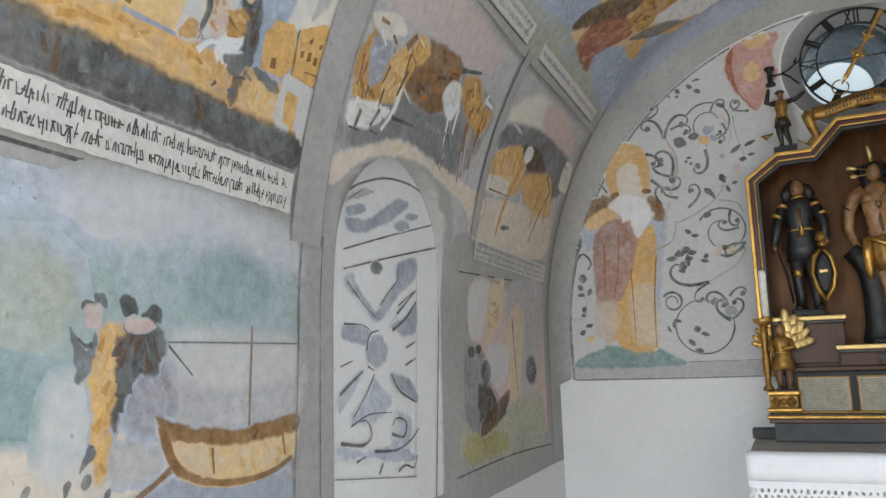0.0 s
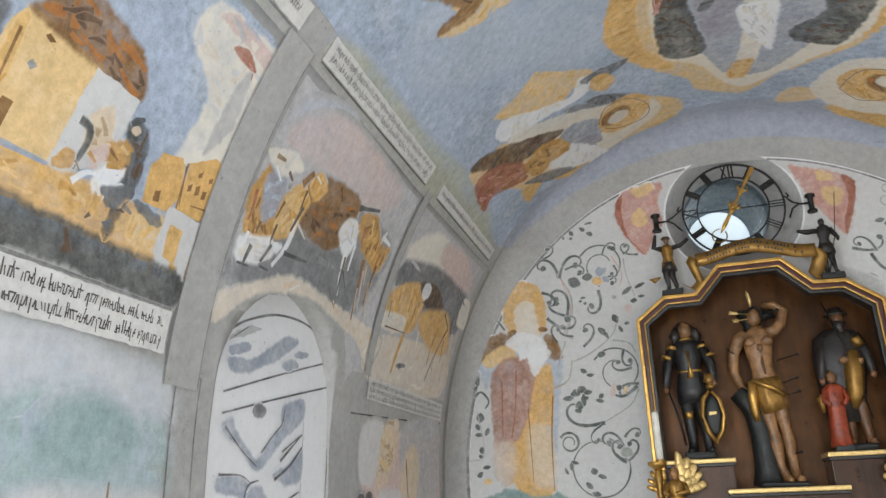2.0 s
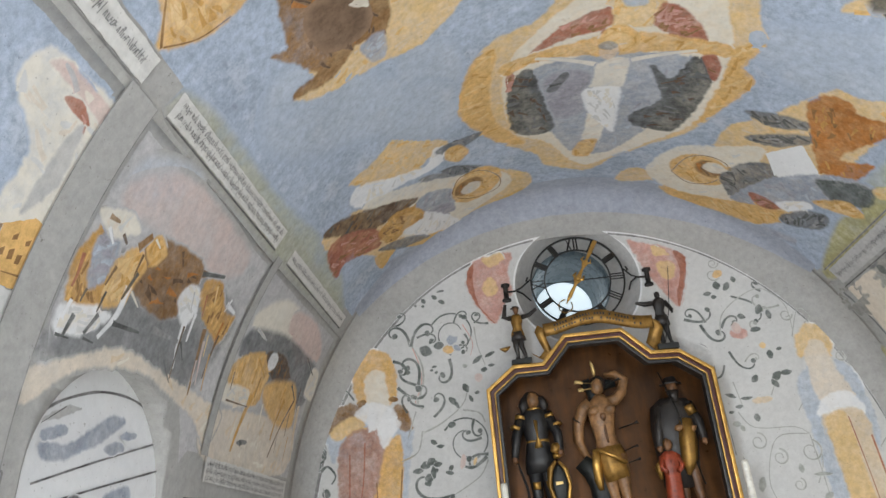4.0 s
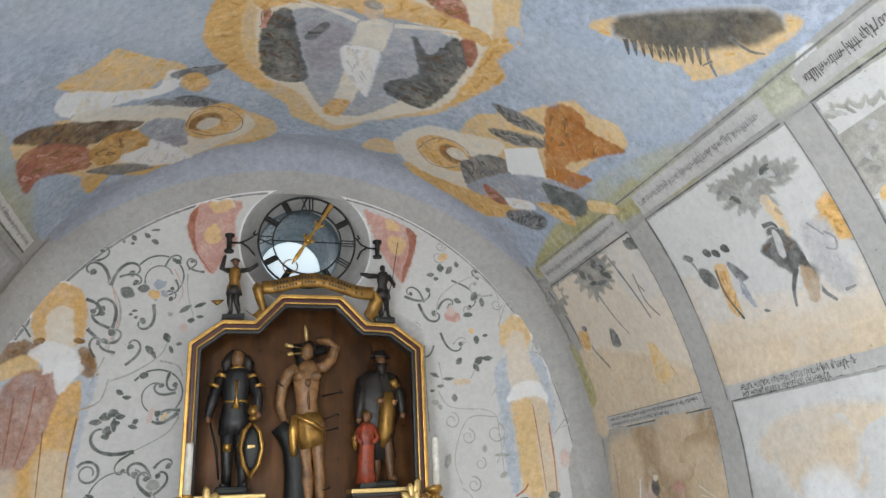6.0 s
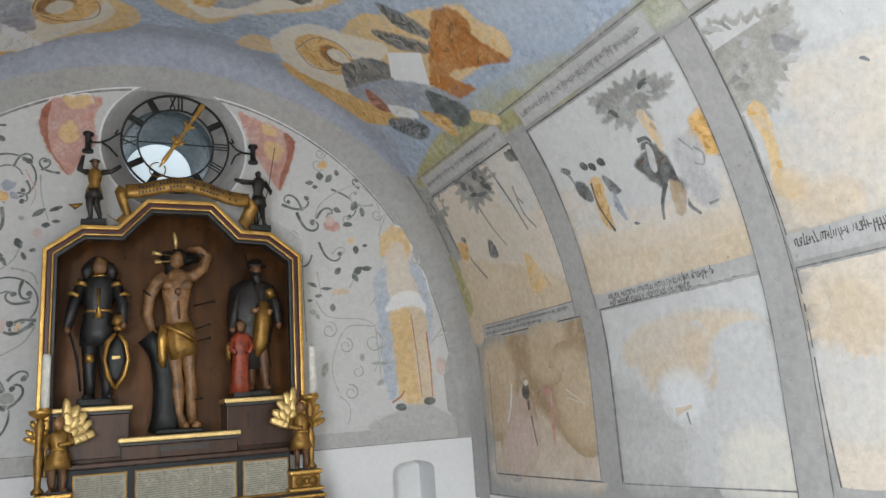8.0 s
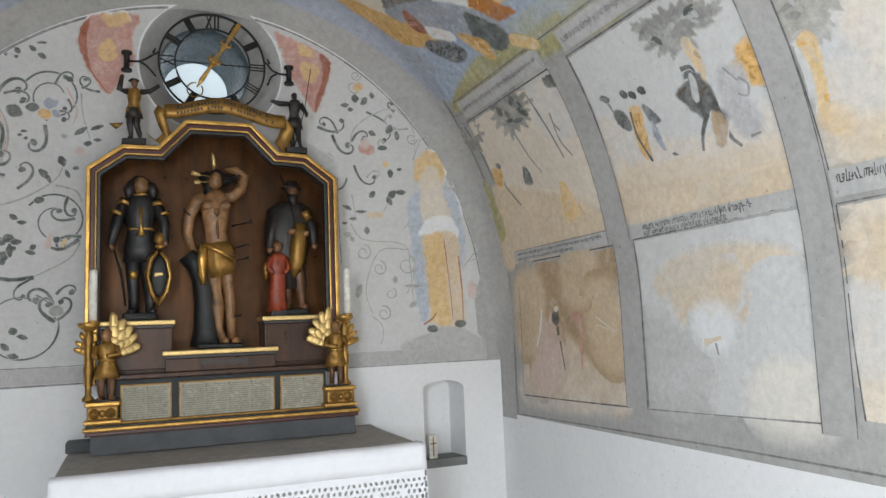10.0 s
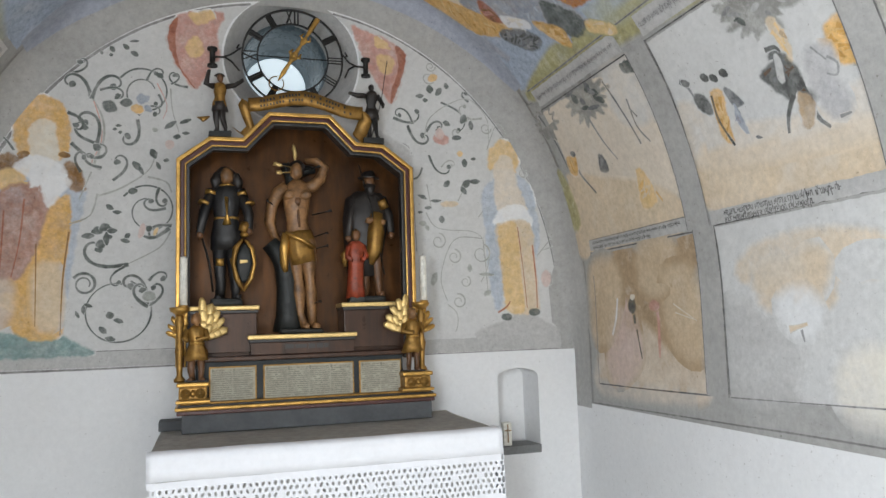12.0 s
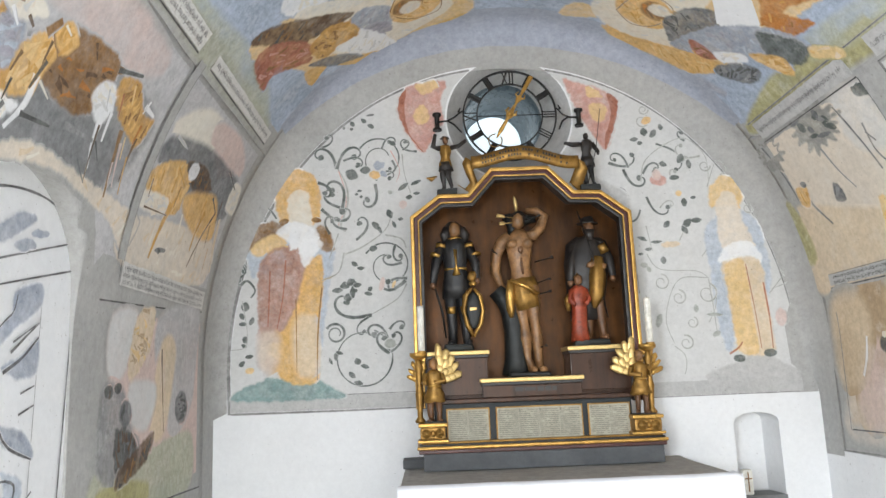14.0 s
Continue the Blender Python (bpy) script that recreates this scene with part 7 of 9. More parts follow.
sky_field.patch("hill_edge", "plaster_white", [(-2.204, 1.48), (-2.273, 1.426), (-2.321, 1.435), (-2.308, 1.471), (-2.25, 1.505)], 0.006)
sky_field.patch("hill_edge", "plaster_white", [(-2.411, 1.477), (-2.45, 1.479), (-2.461, 1.505), (-2.431, 1.503)], 0.004)
sky_field.done()


# the painted sky runs on a little way into the cove
bm = bmesh.new()
rows = []
for s in np.linspace(-1.34, 1.40, 75):
    o, (ix, iz) = vault(0, s), lunette(s)
    reach = 1.02 * math.cos(s / 1.42 * math.pi / 2) ** 0.6 + 0.02 * noise.noise((s * 9, 0, 0))
    row = []
    for k in range(7):
        w = reach * k / 6
        f = 1 - math.cos(w)
        row.append(bm.verts.new((o.x + (ix - o.x) * f, COVE + (0.002 - COVE) * math.sin(w) - 0.003, o.z + (iz - o.z) * f - 0.0035)))
    row.insert(0, bm.verts.new(vault(-0.24, s, 0.0017)))
    rows.append(row)
for p, q in zip(rows, rows[1:]):
    for k in range(7):
        bm.faces.new((p[k], p[k + 1], q[k + 1], q[k])).smooth = True
part("sky", facing(bm, (0, -2.6, 1.5)), "mauve_sky", sky_field.thing)

house_scene = Fresco("house_fresco", "fresco of ochre houses, white towers and dark ground", vault)
house_scene.rect("field", "sky_blue", -3.9, -2.47, -2.20, -1.53)
house_scene.patch("tower", "cream", [(-2.605, -1.938), (-2.585, -1.761), (-2.712, -1.664), (-2.686, -1.571), (-2.535, -1.553), (-2.364, -1.558), (-2.343, -1.711), (-2.403, -1.87), (-2.478, -1.969), (-2.561, -1.937)])
house_scene.patch("tower", "rose_pale", [(-2.426, -1.69), (-2.392, -1.689), (-2.392, -1.865), (-2.435, -1.883)], 0.004)
house_scene.patch("tower", "rose_pale", [(-2.67, -1.591), (-2.602, -1.56), (-2.392, -1.574), (-2.417, -1.609), (-2.569, -1.594)], 0.005)
house_scene.patch("tower", "rust", [(-2.583, -1.624), (-2.535, -1.603), (-2.477, -1.631), (-2.525, -1.637)], 0.003)
house_scene.patch("tower", "grey_light", [(-2.52, -1.806), (-2.509, -1.671), (-2.489, -1.643), (-2.461, -1.778), (-2.522, -1.886)], 0.006)
house_scene.patch("house", "slate", [(-3.23, -1.941), (-3.111, -1.864), (-3.108, -2.017), (-3.169, -2.044)])
house_scene.patch("house", "ochre_pale", [(-3.118, -2.033), (-3.094, -1.879), (-3.069, -1.843), (-2.927, -1.86), (-2.889, -1.883), (-2.92, -2.088), (-3.085, -2.084)], 0.004, False)
house_scene.patch("house", "brown", [(-3.073, -1.845), (-2.968, -1.753), (-2.801, -1.79), (-2.766, -1.873), (-2.896, -1.869), (-2.99, -1.864)], 0.006)
house_scene.patch("house", "ochre", [(-3.1, -2.041), (-3.083, -1.875), (-3.067, -1.874), (-3.071, -2.046)], 0.004)
house_scene.patch("house", "brown", [(-3.063, -2.081), (-3.055, -2.016), (-3.031, -2.017), (-3.04, -2.082)], 0.003, False)
house_scene.patch("house", "grey_mid", [(-3.039, -1.941), (-3.031, -1.927), (-3.015, -1.935), (-3.026, -1.948)], 0.002, False)
house_scene.patch("house", "brown", [(-3.027, -1.877), (-3.02, -1.869), (-3.001, -1.878), (-3.012, -1.884)], 0.002, False)
house_scene.patch("house", "lime_white", [(-2.898, -1.867), (-2.766, -1.873), (-2.781, -2.043), (-2.927, -2.098), (-2.91, -1.971)], 0.004, False)
house_scene.patch("house", "sand", [(-2.865, -1.953), (-2.821, -1.918), (-2.798, -1.988), (-2.851, -2.031)], 0.006)
house_scene.patch("ground", "blue_grey", [(-3.107, -2.088), (-3.045, -2.088), (-2.895, -2.081), (-2.78, -2.079), (-2.792, -2.097), (-2.931, -2.102), (-3.076, -2.107)], 0.008)
house_scene.patch("ground", "ochre", [(-3.313, -2.13), (-3.164, -2.116), (-3.081, -2.093), (-2.934, -2.094), (-2.778, -2.085), (-2.596, -2.087), (-2.384, -2.154), (-2.45, -2.192), (-2.727, -2.176), (-2.977, -2.17), (-3.142, -2.181), (-3.294, -2.187)])
house_scene.patch("ground", "ochre_pale", [(-2.678, -2.108), (-2.57, -2.07), (-2.559, -2.153), (-2.657, -2.163)], 0.01)
house_scene.patch("house", "ochre", [(-2.66, -2.063), (-2.669, -1.982), (-2.646, -1.941), (-2.581, -1.924), (-2.53, -1.981), (-2.574, -2.06)], 0.004, False)
house_scene.patch("house", "ochre", [(-2.55, -2.046), (-2.556, -1.928), (-2.473, -1.877), (-2.396, -1.9), (-2.429, -2.04)], 0.004, False)
house_scene.patch("house", "brown", [(-2.631, -2.028), (-2.613, -2.021), (-2.609, -2.048), (-2.629, -2.051)], 0.001, False)
house_scene.patch("house", "brown", [(-2.534, -1.976), (-2.522, -1.966), (-2.519, -1.985), (-2.531, -1.991)], 0.001, False)
house_scene.patch("house", "brown", [(-2.507, -1.969), (-2.492, -1.96), (-2.488, -1.983), (-2.504, -1.99)], 0.001, False)
house_scene.patch("house", "brown", [(-2.478, -1.969), (-2.463, -1.965), (-2.464, -1.987), (-2.478, -1.989)], 0.001, False)
house_scene.patch("house", "brown", [(-2.513, -1.937), (-2.5, -1.926), (-2.497, -1.941), (-2.512, -1.947)], 0.001, False)
house_scene.patch("house", "brown", [(-2.471, -1.935), (-2.456, -1.924), (-2.456, -1.94), (-2.468, -1.945)], 0.001, False)
house_scene.line("house", "brown", [(-2.558, -1.929), (-2.548, -2.04)], 0.008, 0.005)
house_scene.patch("house", "lime_white", [(-2.573, -2.042), (-2.437, -2.045), (-2.458, -2.2), (-2.581, -2.163)], 0.004, False)
house_scene.patch("house", "ochre", [(-2.552, -2.082), (-2.502, -2.082), (-2.501, -2.168), (-2.548, -2.158)], 0.003, False)
house_scene.patch("house", "slate", [(-2.675, -2.066), (-2.588, -2.079), (-2.589, -2.103), (-2.676, -2.087)], 0.006)
house_scene.patch("ground", "charcoal", [(-3.9, -2.155), (-3.3, -2.165), (-2.98, -2.17), (-2.73, -2.176), (-2.47, -2.186), (-2.475, -2.262), (-2.75, -2.258), (-3.2, -2.262), (-3.9, -2.258)])
house_scene.patch("figure", "charcoal", [(-2.766, -1.925), (-2.731, -1.911), (-2.696, -1.951), (-2.693, -2.032), (-2.709, -2.113), (-2.724, -2.175), (-2.741, -2.165), (-2.743, -2.094), (-2.737, -2.011)])
house_scene.patch("figure", "ochre_deep", [(-2.808, -1.996), (-2.758, -1.965), (-2.728, -1.99), (-2.76, -2.034), (-2.791, -2.02)])
house_scene.patch("figure", "plaster_white", [(-2.808, -2.054), (-2.739, -2.023), (-2.768, -2.103), (-2.798, -2.107)])
house_scene.patch("figure", "slate", [(-2.78, -2.079), (-2.701, -2.049), (-2.706, -2.084), (-2.759, -2.111)])
house_scene.line("figure", "ochre", [(-2.782, -2.093), (-2.79, -2.145)], 0.022, 0.012)
house_scene.line("figure", "charcoal", [(-2.887, -1.977), (-2.859, -1.983), (-2.852, -2.012), (-2.867, -2.073)], 0.022, 0.014)
house_scene.patch("figure", "ochre_deep", [(-2.913, -2.08), (-2.894, -2.044), (-2.87, -2.045), (-2.877, -2.077)])
house_scene.patch("figure", "rose_pale", [(-2.837, -2.025), (-2.797, -1.991), (-2.799, -2.034), (-2.832, -2.058)])
house_scene.line("figure", "brown", [(-2.794, -1.999), (-2.764, -2.013)], 0.01, 0.005)
house_scene.line("figure", "ochre_pale", [(-2.769, -1.981), (-2.743, -1.99)], 0.01, 0.005)
house_scene.line("figure", "ochre_deep", [(-2.789, -2.033), (-2.753, -2.026)], 0.01, 0.005)
house_scene.line("figure", "slate", [(-2.732, -1.979), (-2.715, -2.054)], 0.01, 0.005)
house_scene.line("figure", "slate", [(-2.712, -2.093), (-2.68, -2.102)], 0.014, 0.007)
house_scene.line("figure", "ochre_deep", [(-2.843, -2.027), (-2.818, -2.04)], 0.012, 0.006)
house_scene.line("figure", "brown", [(-2.865, -2.056), (-2.848, -2.07)], 0.008, 0.004)
house_scene.line("figure", "cream", [(-2.803, -2.075), (-2.78, -2.099)], 0.01, 0.005)
house_scene.line("figure", "charcoal", [(-2.789, -2.141), (-2.8, -2.154)], 0.01, 0.005)
house_scene.line("figure", "charcoal", [(-2.728, -2.165), (-2.732, -2.182)], 0.01, 0.005)
house_scene.line("figure", "blue_grey", [(-3.056, -2.092), (-2.922, -2.089)], 0.012, 0.006)
house_scene.line("figure", "brown", [(-3.076, -1.889), (-3.076, -2.04)], 0.008, 0.004)
house_scene.line("figure", "umber", [(-2.561, -1.937), (-2.542, -2.031)], 0.006, 0.003)
house_scene.line("figure", "brown", [(-2.435, -2.007), (-2.504, -2.017)], 0.006, 0.003)
house_scene.oval("figure", "flesh", -2.746, -1.932, 0.012, 0.011, 0.436)
house_scene.oval("figure", "charcoal", -2.75, -1.912, 0.02, 0.008, 0.591)
house_scene.line("figure", "plaster_white", [(-2.86, -2.098), (-2.829, -2.066), (-2.796, -2.062)], 0.016, 0.01)
house_scene.rect("inscription", "banner_white", -3.9, -2.468, -2.374, -2.274)
house_scene.letters("lettering", "letter", -3.85, -2.49, -2.303, 0.023, 21)
house_scene.letters("lettering", "letter", -3.85, -2.49, -2.347, 0.023, 22)
house_scene.line("outline", "line_dark", [(-3.9, -2.392), (-3.2, -2.390), (-2.40, -2.395)], 0.010, 0.008)
house_scene.line("outline", "line_grey", [(-3.9, -2.268), (-2.47, -2.268)], 0.006)
house_scene.done()

lake_scene = Fresco("lake_fresco", "faded fresco of a lake, green hills and a wooden boat", vault)
lake_scene.rect("field", "sky_pale", -3.9, -2.43, -3.30, -2.42)
lake_scene.patch("field", "lime_white", [(-3.122, -2.463), (-3.008, -2.432), (-2.783, -2.418), (-2.587, -2.447), (-2.41, -2.462), (-2.403, -2.543), (-2.598, -2.538), (-2.716, -2.521), (-2.998, -2.525), (-3.1, -2.504)], 0.02, True, 0.072)
lake_scene.patch("hill", "teal", [(-3.275, -2.587), (-3.162, -2.546), (-3.055, -2.59), (-2.924, -2.565), (-2.769, -2.525), (-2.671, -2.508), (-2.534, -2.546), (-2.402, -2.56), (-2.404, -2.692), (-2.591, -2.7), (-2.794, -2.697), (-2.872, -2.701), (-3.075, -2.818), (-3.113, -2.91), (-3.247, -2.915)], 0.02, True, 0.072)
lake_scene.patch("hill", "teal_deep", [(-3.262, -2.754), (-3.156, -2.756), (-3.097, -2.827), (-3.114, -2.892), (-3.248, -2.907)], 0.03, True, 0.108)
lake_scene.patch("hill", "sage", [(-3.2, -2.585), (-3.113, -2.603), (-3.118, -2.692), (-3.2, -2.697)], 0.03, True, 0.108)
lake_scene.patch("hill", "teal_deep", [(-2.8, -2.557), (-2.64, -2.523), (-2.509, -2.569), (-2.634, -2.621), (-2.763, -2.62)], 0.02, True, 0.072)
lake_scene.patch("water", "cloud_grey", [(-2.857, -2.712), (-2.409, -2.698), (-2.415, -2.888), (-2.833, -2.873)], 0.012, True, 0.043)
lake_scene.patch("water", "blue_grey", [(-2.965, -3.024), (-2.828, -2.979), (-2.443, -3.035), (-2.442, -3.102)], 0.012, True, 0.043)
lake_scene.patch("water", "lime_white", [(-2.864, -2.721), (-2.793, -2.707), (-2.631, -2.712), (-2.413, -2.711), (-2.424, -2.761), (-2.704, -2.777)], 0.015, True, 0.054)
lake_scene.patch("shore", "sand_pale", [(-3.248, -2.907), (-3.068, -2.926), (-2.973, -2.894), (-2.847, -2.905), (-2.826, -2.946), (-2.901, -2.973), (-3.029, -2.981), (-3.127, -2.999), (-3.241, -2.99)], 0.012, True, 0.043)
lake_scene.patch("figure", "lime_white", [(-3.091, -2.774), (-3.035, -2.78), (-3.021, -2.891), (-3.051, -2.959), (-3.103, -2.925)], 0.015, True, 0.054)
lake_scene.patch("figure", "mauve", [(-2.946, -2.794), (-2.854, -2.746), (-2.83, -2.868), (-2.931, -2.876)], 0.012, True, 0.043)
lake_scene.patch("figure", "cloud_grey", [(-2.998, -2.89), (-2.846, -2.922), (-2.901, -2.971), (-2.982, -2.952)], 0.01)
lake_scene.patch("boat", "ochre_pale", [(-2.867, -2.857), (-2.785, -2.879), (-2.625, -2.895), (-2.418, -2.877), (-2.423, -2.973), (-2.521, -3.003), (-2.659, -3.005), (-2.78, -2.98), (-2.83, -2.946)])
lake_scene.patch("boat", "brown", [(-2.87, -2.853), (-2.785, -2.879), (-2.625, -2.894), (-2.416, -2.874), (-2.418, -2.913), (-2.625, -2.925), (-2.783, -2.909), (-2.844, -2.892)], 0.005)
lake_scene.line("boat", "brown", [(-2.857, -2.872), (-2.822, -2.947), (-2.764, -2.982), (-2.659, -3.005), (-2.521, -3.003), (-2.428, -2.975)], 0.02, 0.012)
lake_scene.line("boat", "brown", [(-2.829, -2.957), (-2.879, -2.984), (-2.965, -3.024)], 0.016, 0.01)
lake_scene.line("boat", "brown", [(-2.712, -2.927), (-2.705, -2.981)], 0.01, 0.006)
lake_scene.line("boat", "brown", [(-2.468, -2.912), (-2.456, -2.967)], 0.01, 0.008)
lake_scene.patch("boat", "sand", [(-2.816, -2.916), (-2.733, -2.926), (-2.723, -2.973), (-2.79, -2.955)], 0.01)
lake_scene.line("boat", "brown", [(-2.586, -2.664), (-2.589, -2.776), (-2.592, -2.89)], 0.006, 0.008)
lake_scene.line("boat", "leaf_grey", [(-2.857, -2.704), (-2.774, -2.775)], 0.006, 0.003)
lake_scene.line("water", "line_grey", [(-2.864, -2.708), (-2.67, -2.704), (-2.409, -2.7)], 0.004)
lake_scene.patch("figure", "ochre", [(-3.014, -2.687), (-2.966, -2.68), (-2.958, -2.746), (-2.978, -2.853), (-2.986, -2.931), (-3.012, -2.96), (-3.022, -2.834), (-3.033, -2.773), (-3.02, -2.719)])
lake_scene.patch("figure", "charcoal", [(-2.966, -2.698), (-2.864, -2.685), (-2.874, -2.766), (-2.923, -2.769), (-2.955, -2.833), (-2.981, -2.873), (-2.971, -2.791)], 0.01)
lake_scene.patch("figure", "charcoal", [(-3.056, -2.649), (-3.043, -2.623), (-3.018, -2.623), (-3.001, -2.644)])
lake_scene.patch("figure", "charcoal", [(-2.974, -2.631), (-2.946, -2.621), (-2.924, -2.651), (-2.952, -2.662)])
lake_scene.patch("figure", "charcoal", [(-2.918, -2.659), (-2.89, -2.636), (-2.866, -2.653), (-2.867, -2.676)])
lake_scene.patch("figure", "slate", [(-3.075, -2.691), (-3.045, -2.728), (-3.028, -2.699), (-3.031, -2.768), (-3.06, -2.777)], 0.01)
lake_scene.patch("figure", "rose_pale", [(-2.957, -2.665), (-2.901, -2.661), (-2.881, -2.683), (-2.951, -2.692)], 0.006)
lake_scene.patch("figure", "rose_pale", [(-3.051, -2.652), (-3.014, -2.649), (-3.017, -2.685), (-3.042, -2.687)], 0.006)
lake_scene.patch("figure", "slate", [(-3.044, -2.937), (-3.025, -2.89), (-3.012, -2.909), (-3.037, -2.934)], 0.006)
lake_scene.oval("figure", "slate", -3.146, -2.955, 0.007, 0.012, -0.26)
lake_scene.oval("figure", "slate", -3.068, -2.96, 0.007, 0.013, -0.256)
lake_scene.oval("figure", "slate", -3.029, -2.954, 0.008, 0.013, -0.237)
lake_scene.oval("figure", "slate", -2.98, -2.984, 0.007, 0.014, -0.264)
lake_scene.line("outline", "line_grey", [(-2.40, -2.40), (-2.405, -2.8), (-2.43, -3.3)], 0.006)
lake_scene.line("outline", "line_grey", [(-2.30, -2.41), (-2.30, -2.9), (-2.30, -3.3)], 0.005)
lake_scene.line("outline", "line_grey", [(-2.40, -2.40), (-2.30, -2.41)], 0.005)
lake_scene.done()

procession = Fresco("procession_fresco", "fresco of dark ground with ochre figures above the window", vault)
arc = [(arch_mid + (arch_r + 0.09) * math.cos(w), -s_of(1.85 + 0.42 * math.sin(w))) for w in np.linspace(0, math.pi, 15)]
procession.patch("field", "cloud_grey", [(-2.295, -1.53), (-1.32, -1.53), (-1.30, -2.25), (-1.40, -2.25)] + arc[1:-1] + [(-2.30, -2.26)], 0.003, False)
procession.patch("sky", "sky_pale", [(-2.238, -1.715), (-2.213, -1.582), (-1.966, -1.513), (-2.022, -1.623)], 0.015, True, 0.054)
procession.patch("sky", "rose_pale", [(-2.254, -1.695), (-2.078, -1.566), (-1.819, -1.553), (-1.459, -1.583), (-1.601, -1.662), (-1.938, -1.67), (-2.123, -1.685)], 0.015, True, 0.054)
procession.patch("ground", "grey_mid", [(-2.309, -2.144), (-2.272, -2.053), (-2.199, -1.855), (-1.882, -1.787), (-1.657, -1.724), (-1.351, -1.769), (-1.441, -1.995), (-1.579, -2.093), (-1.866, -2.042), (-2.022, -2.059), (-2.183, -2.137)], 0.012, True, 0.043)
procession.patch("ground", "slate", [(-2.266, -2.08), (-2.079, -1.952), (-1.764, -1.889), (-1.489, -1.937), (-1.581, -2.078), (-1.851, -2.025), (-2.028, -2.046), (-2.188, -2.125)], 0.015, True, 0.054)
procession.patch("bush", "brown", [(-2.076, -1.812), (-2.018, -1.729), (-1.869, -1.699), (-1.714, -1.706), (-1.721, -1.859), (-1.834, -1.915), (-2.005, -1.894)], 0.008)
procession.patch("ground", "sand_pale", [(-2.319, -2.197), (-2.134, -2.107), (-1.956, -2.048), (-1.708, -2.057), (-1.408, -2.072), (-1.196, -2.097), (-1.275, -2.22), (-1.426, -2.142), (-1.64, -2.102), (-1.863, -2.08), (-2.121, -2.138), (-2.295, -2.263)], 0.008)
procession.patch("figure", "ochre_deep", [(-2.3, -1.911), (-2.278, -1.83), (-2.232, -1.775), (-2.145, -1.834), (-2.14, -2.011), (-2.241, -2.059)])
procession.patch("figure", "blue_grey", [(-2.248, -1.827), (-2.189, -1.771), (-2.133, -1.884), (-2.213, -1.948)])
procession.patch("figure", "cream", [(-2.292, -1.763), (-2.18, -1.725), (-2.11, -1.745), (-2.177, -1.797), (-2.24, -1.801)])
procession.patch("figure", "ochre", [(-2.149, -1.859), (-2.074, -1.783), (-2.011, -1.819), (-2.05, -1.928), (-2.121, -1.966)])
procession.patch("figure", "plaster_white", [(-2.276, -2.021), (-2.131, -1.98), (-2.072, -1.99), (-2.151, -2.053), (-2.263, -2.086)])
procession.line("figure", "plaster_white", [(-2.046, -1.889), (-2.047, -1.969), (-2.095, -2.05)], 0.03, 0.012)
procession.line("figure", "charcoal", [(-2.219, -2.024), (-2.234, -2.087)], 0.02, 0.01)
procession.line("figure", "charcoal", [(-2.124, -1.994), (-2.156, -2.056)], 0.016, 0.01)
procession.line("figure", "charcoal", [(-2.032, -1.842), (-2.056, -1.93)], 0.018, 0.008)
procession.line("figure", "brown", [(-2.081, -1.785), (-2.046, -1.733)], 0.03, 0.02)
procession.patch("figure", "ochre", [(-2.046, -1.771), (-2.012, -1.718), (-1.945, -1.75), (-1.983, -1.805)], 0.006)
procession.patch("figure", "plaster_white", [(-1.775, -1.835), (-1.747, -1.778), (-1.677, -1.771), (-1.64, -1.839), (-1.697, -1.893)], 0.006)
procession.patch("figure", "ochre_deep", [(-1.673, -1.741), (-1.563, -1.701), (-1.449, -1.777), (-1.37, -1.768), (-1.413, -1.875), (-1.552, -1.848), (-1.634, -1.809)])
procession.line("figure", "plaster_white", [(-1.682, -1.863), (-1.68, -1.947), (-1.656, -2.028)], 0.03, 0.008)
procession.line("figure", "plaster_white", [(-1.64, -1.839), (-1.632, -1.933)], 0.02, 0.01)
procession.line("figure", "brown", [(-1.542, -1.863), (-1.521, -1.967), (-1.506, -2.083)], 0.028, 0.01)
procession.line("figure", "umber", [(-1.43, -1.852), (-1.441, -2.013)], 0.018, 0.008)
procession.line("figure", "plaster_white", [(-1.464, -1.747), (-1.381, -1.755)], 0.02, 0.01)
procession.line("figure", "charcoal", [(-1.709, -1.721), (-1.565, -1.678)], 0.02, 0.012)
procession.line("figure", "rose_pale", [(-1.515, -1.899), (-1.475, -2.043)], 0.014, 0.006)
procession.line("figure", "umber", [(-2.134, -1.862), (-2.147, -1.921)], 0.014, 0.006)
procession.line("figure", "rust", [(-2.275, -1.881), (-2.266, -1.929), (-2.268, -1.968)], 0.016, 0.008)
procession.line("figure", "umber", [(-1.678, -1.894), (-1.658, -2.065)], 0.01, 0.005)
procession.line("figure", "plaster_white", [(-2.232, -1.79), (-2.188, -1.82)], 0.014, 0.007)
procession.line("figure", "umber", [(-2.168, -1.781), (-2.135, -1.798)], 0.014, 0.007)
procession.line("figure", "charcoal", [(-2.21, -1.952), (-2.216, -1.989)], 0.012, 0.006)
procession.line("figure", "plaster_white", [(-2.248, -1.995), (-2.259, -2.045)], 0.014, 0.007)
procession.line("figure", "charcoal", [(-2.131, -1.933), (-2.137, -1.993)], 0.01, 0.005)
procession.line("figure", "umber", [(-2.046, -1.791), (-2.045, -1.857)], 0.012, 0.006)
procession.line("figure", "cream", [(-2.026, -1.734), (-1.987, -1.747)], 0.01, 0.005)
procession.line("figure", "ochre_deep", [(-1.97, -1.76), (-2.001, -1.812)], 0.016, 0.008)
procession.line("figure", "cream", [(-2.026, -1.897), (-1.964, -1.924)], 0.01, 0.005)
procession.line("figure", "rust", [(-1.62, -1.766), (-1.594, -1.835)], 0.01, 0.005)
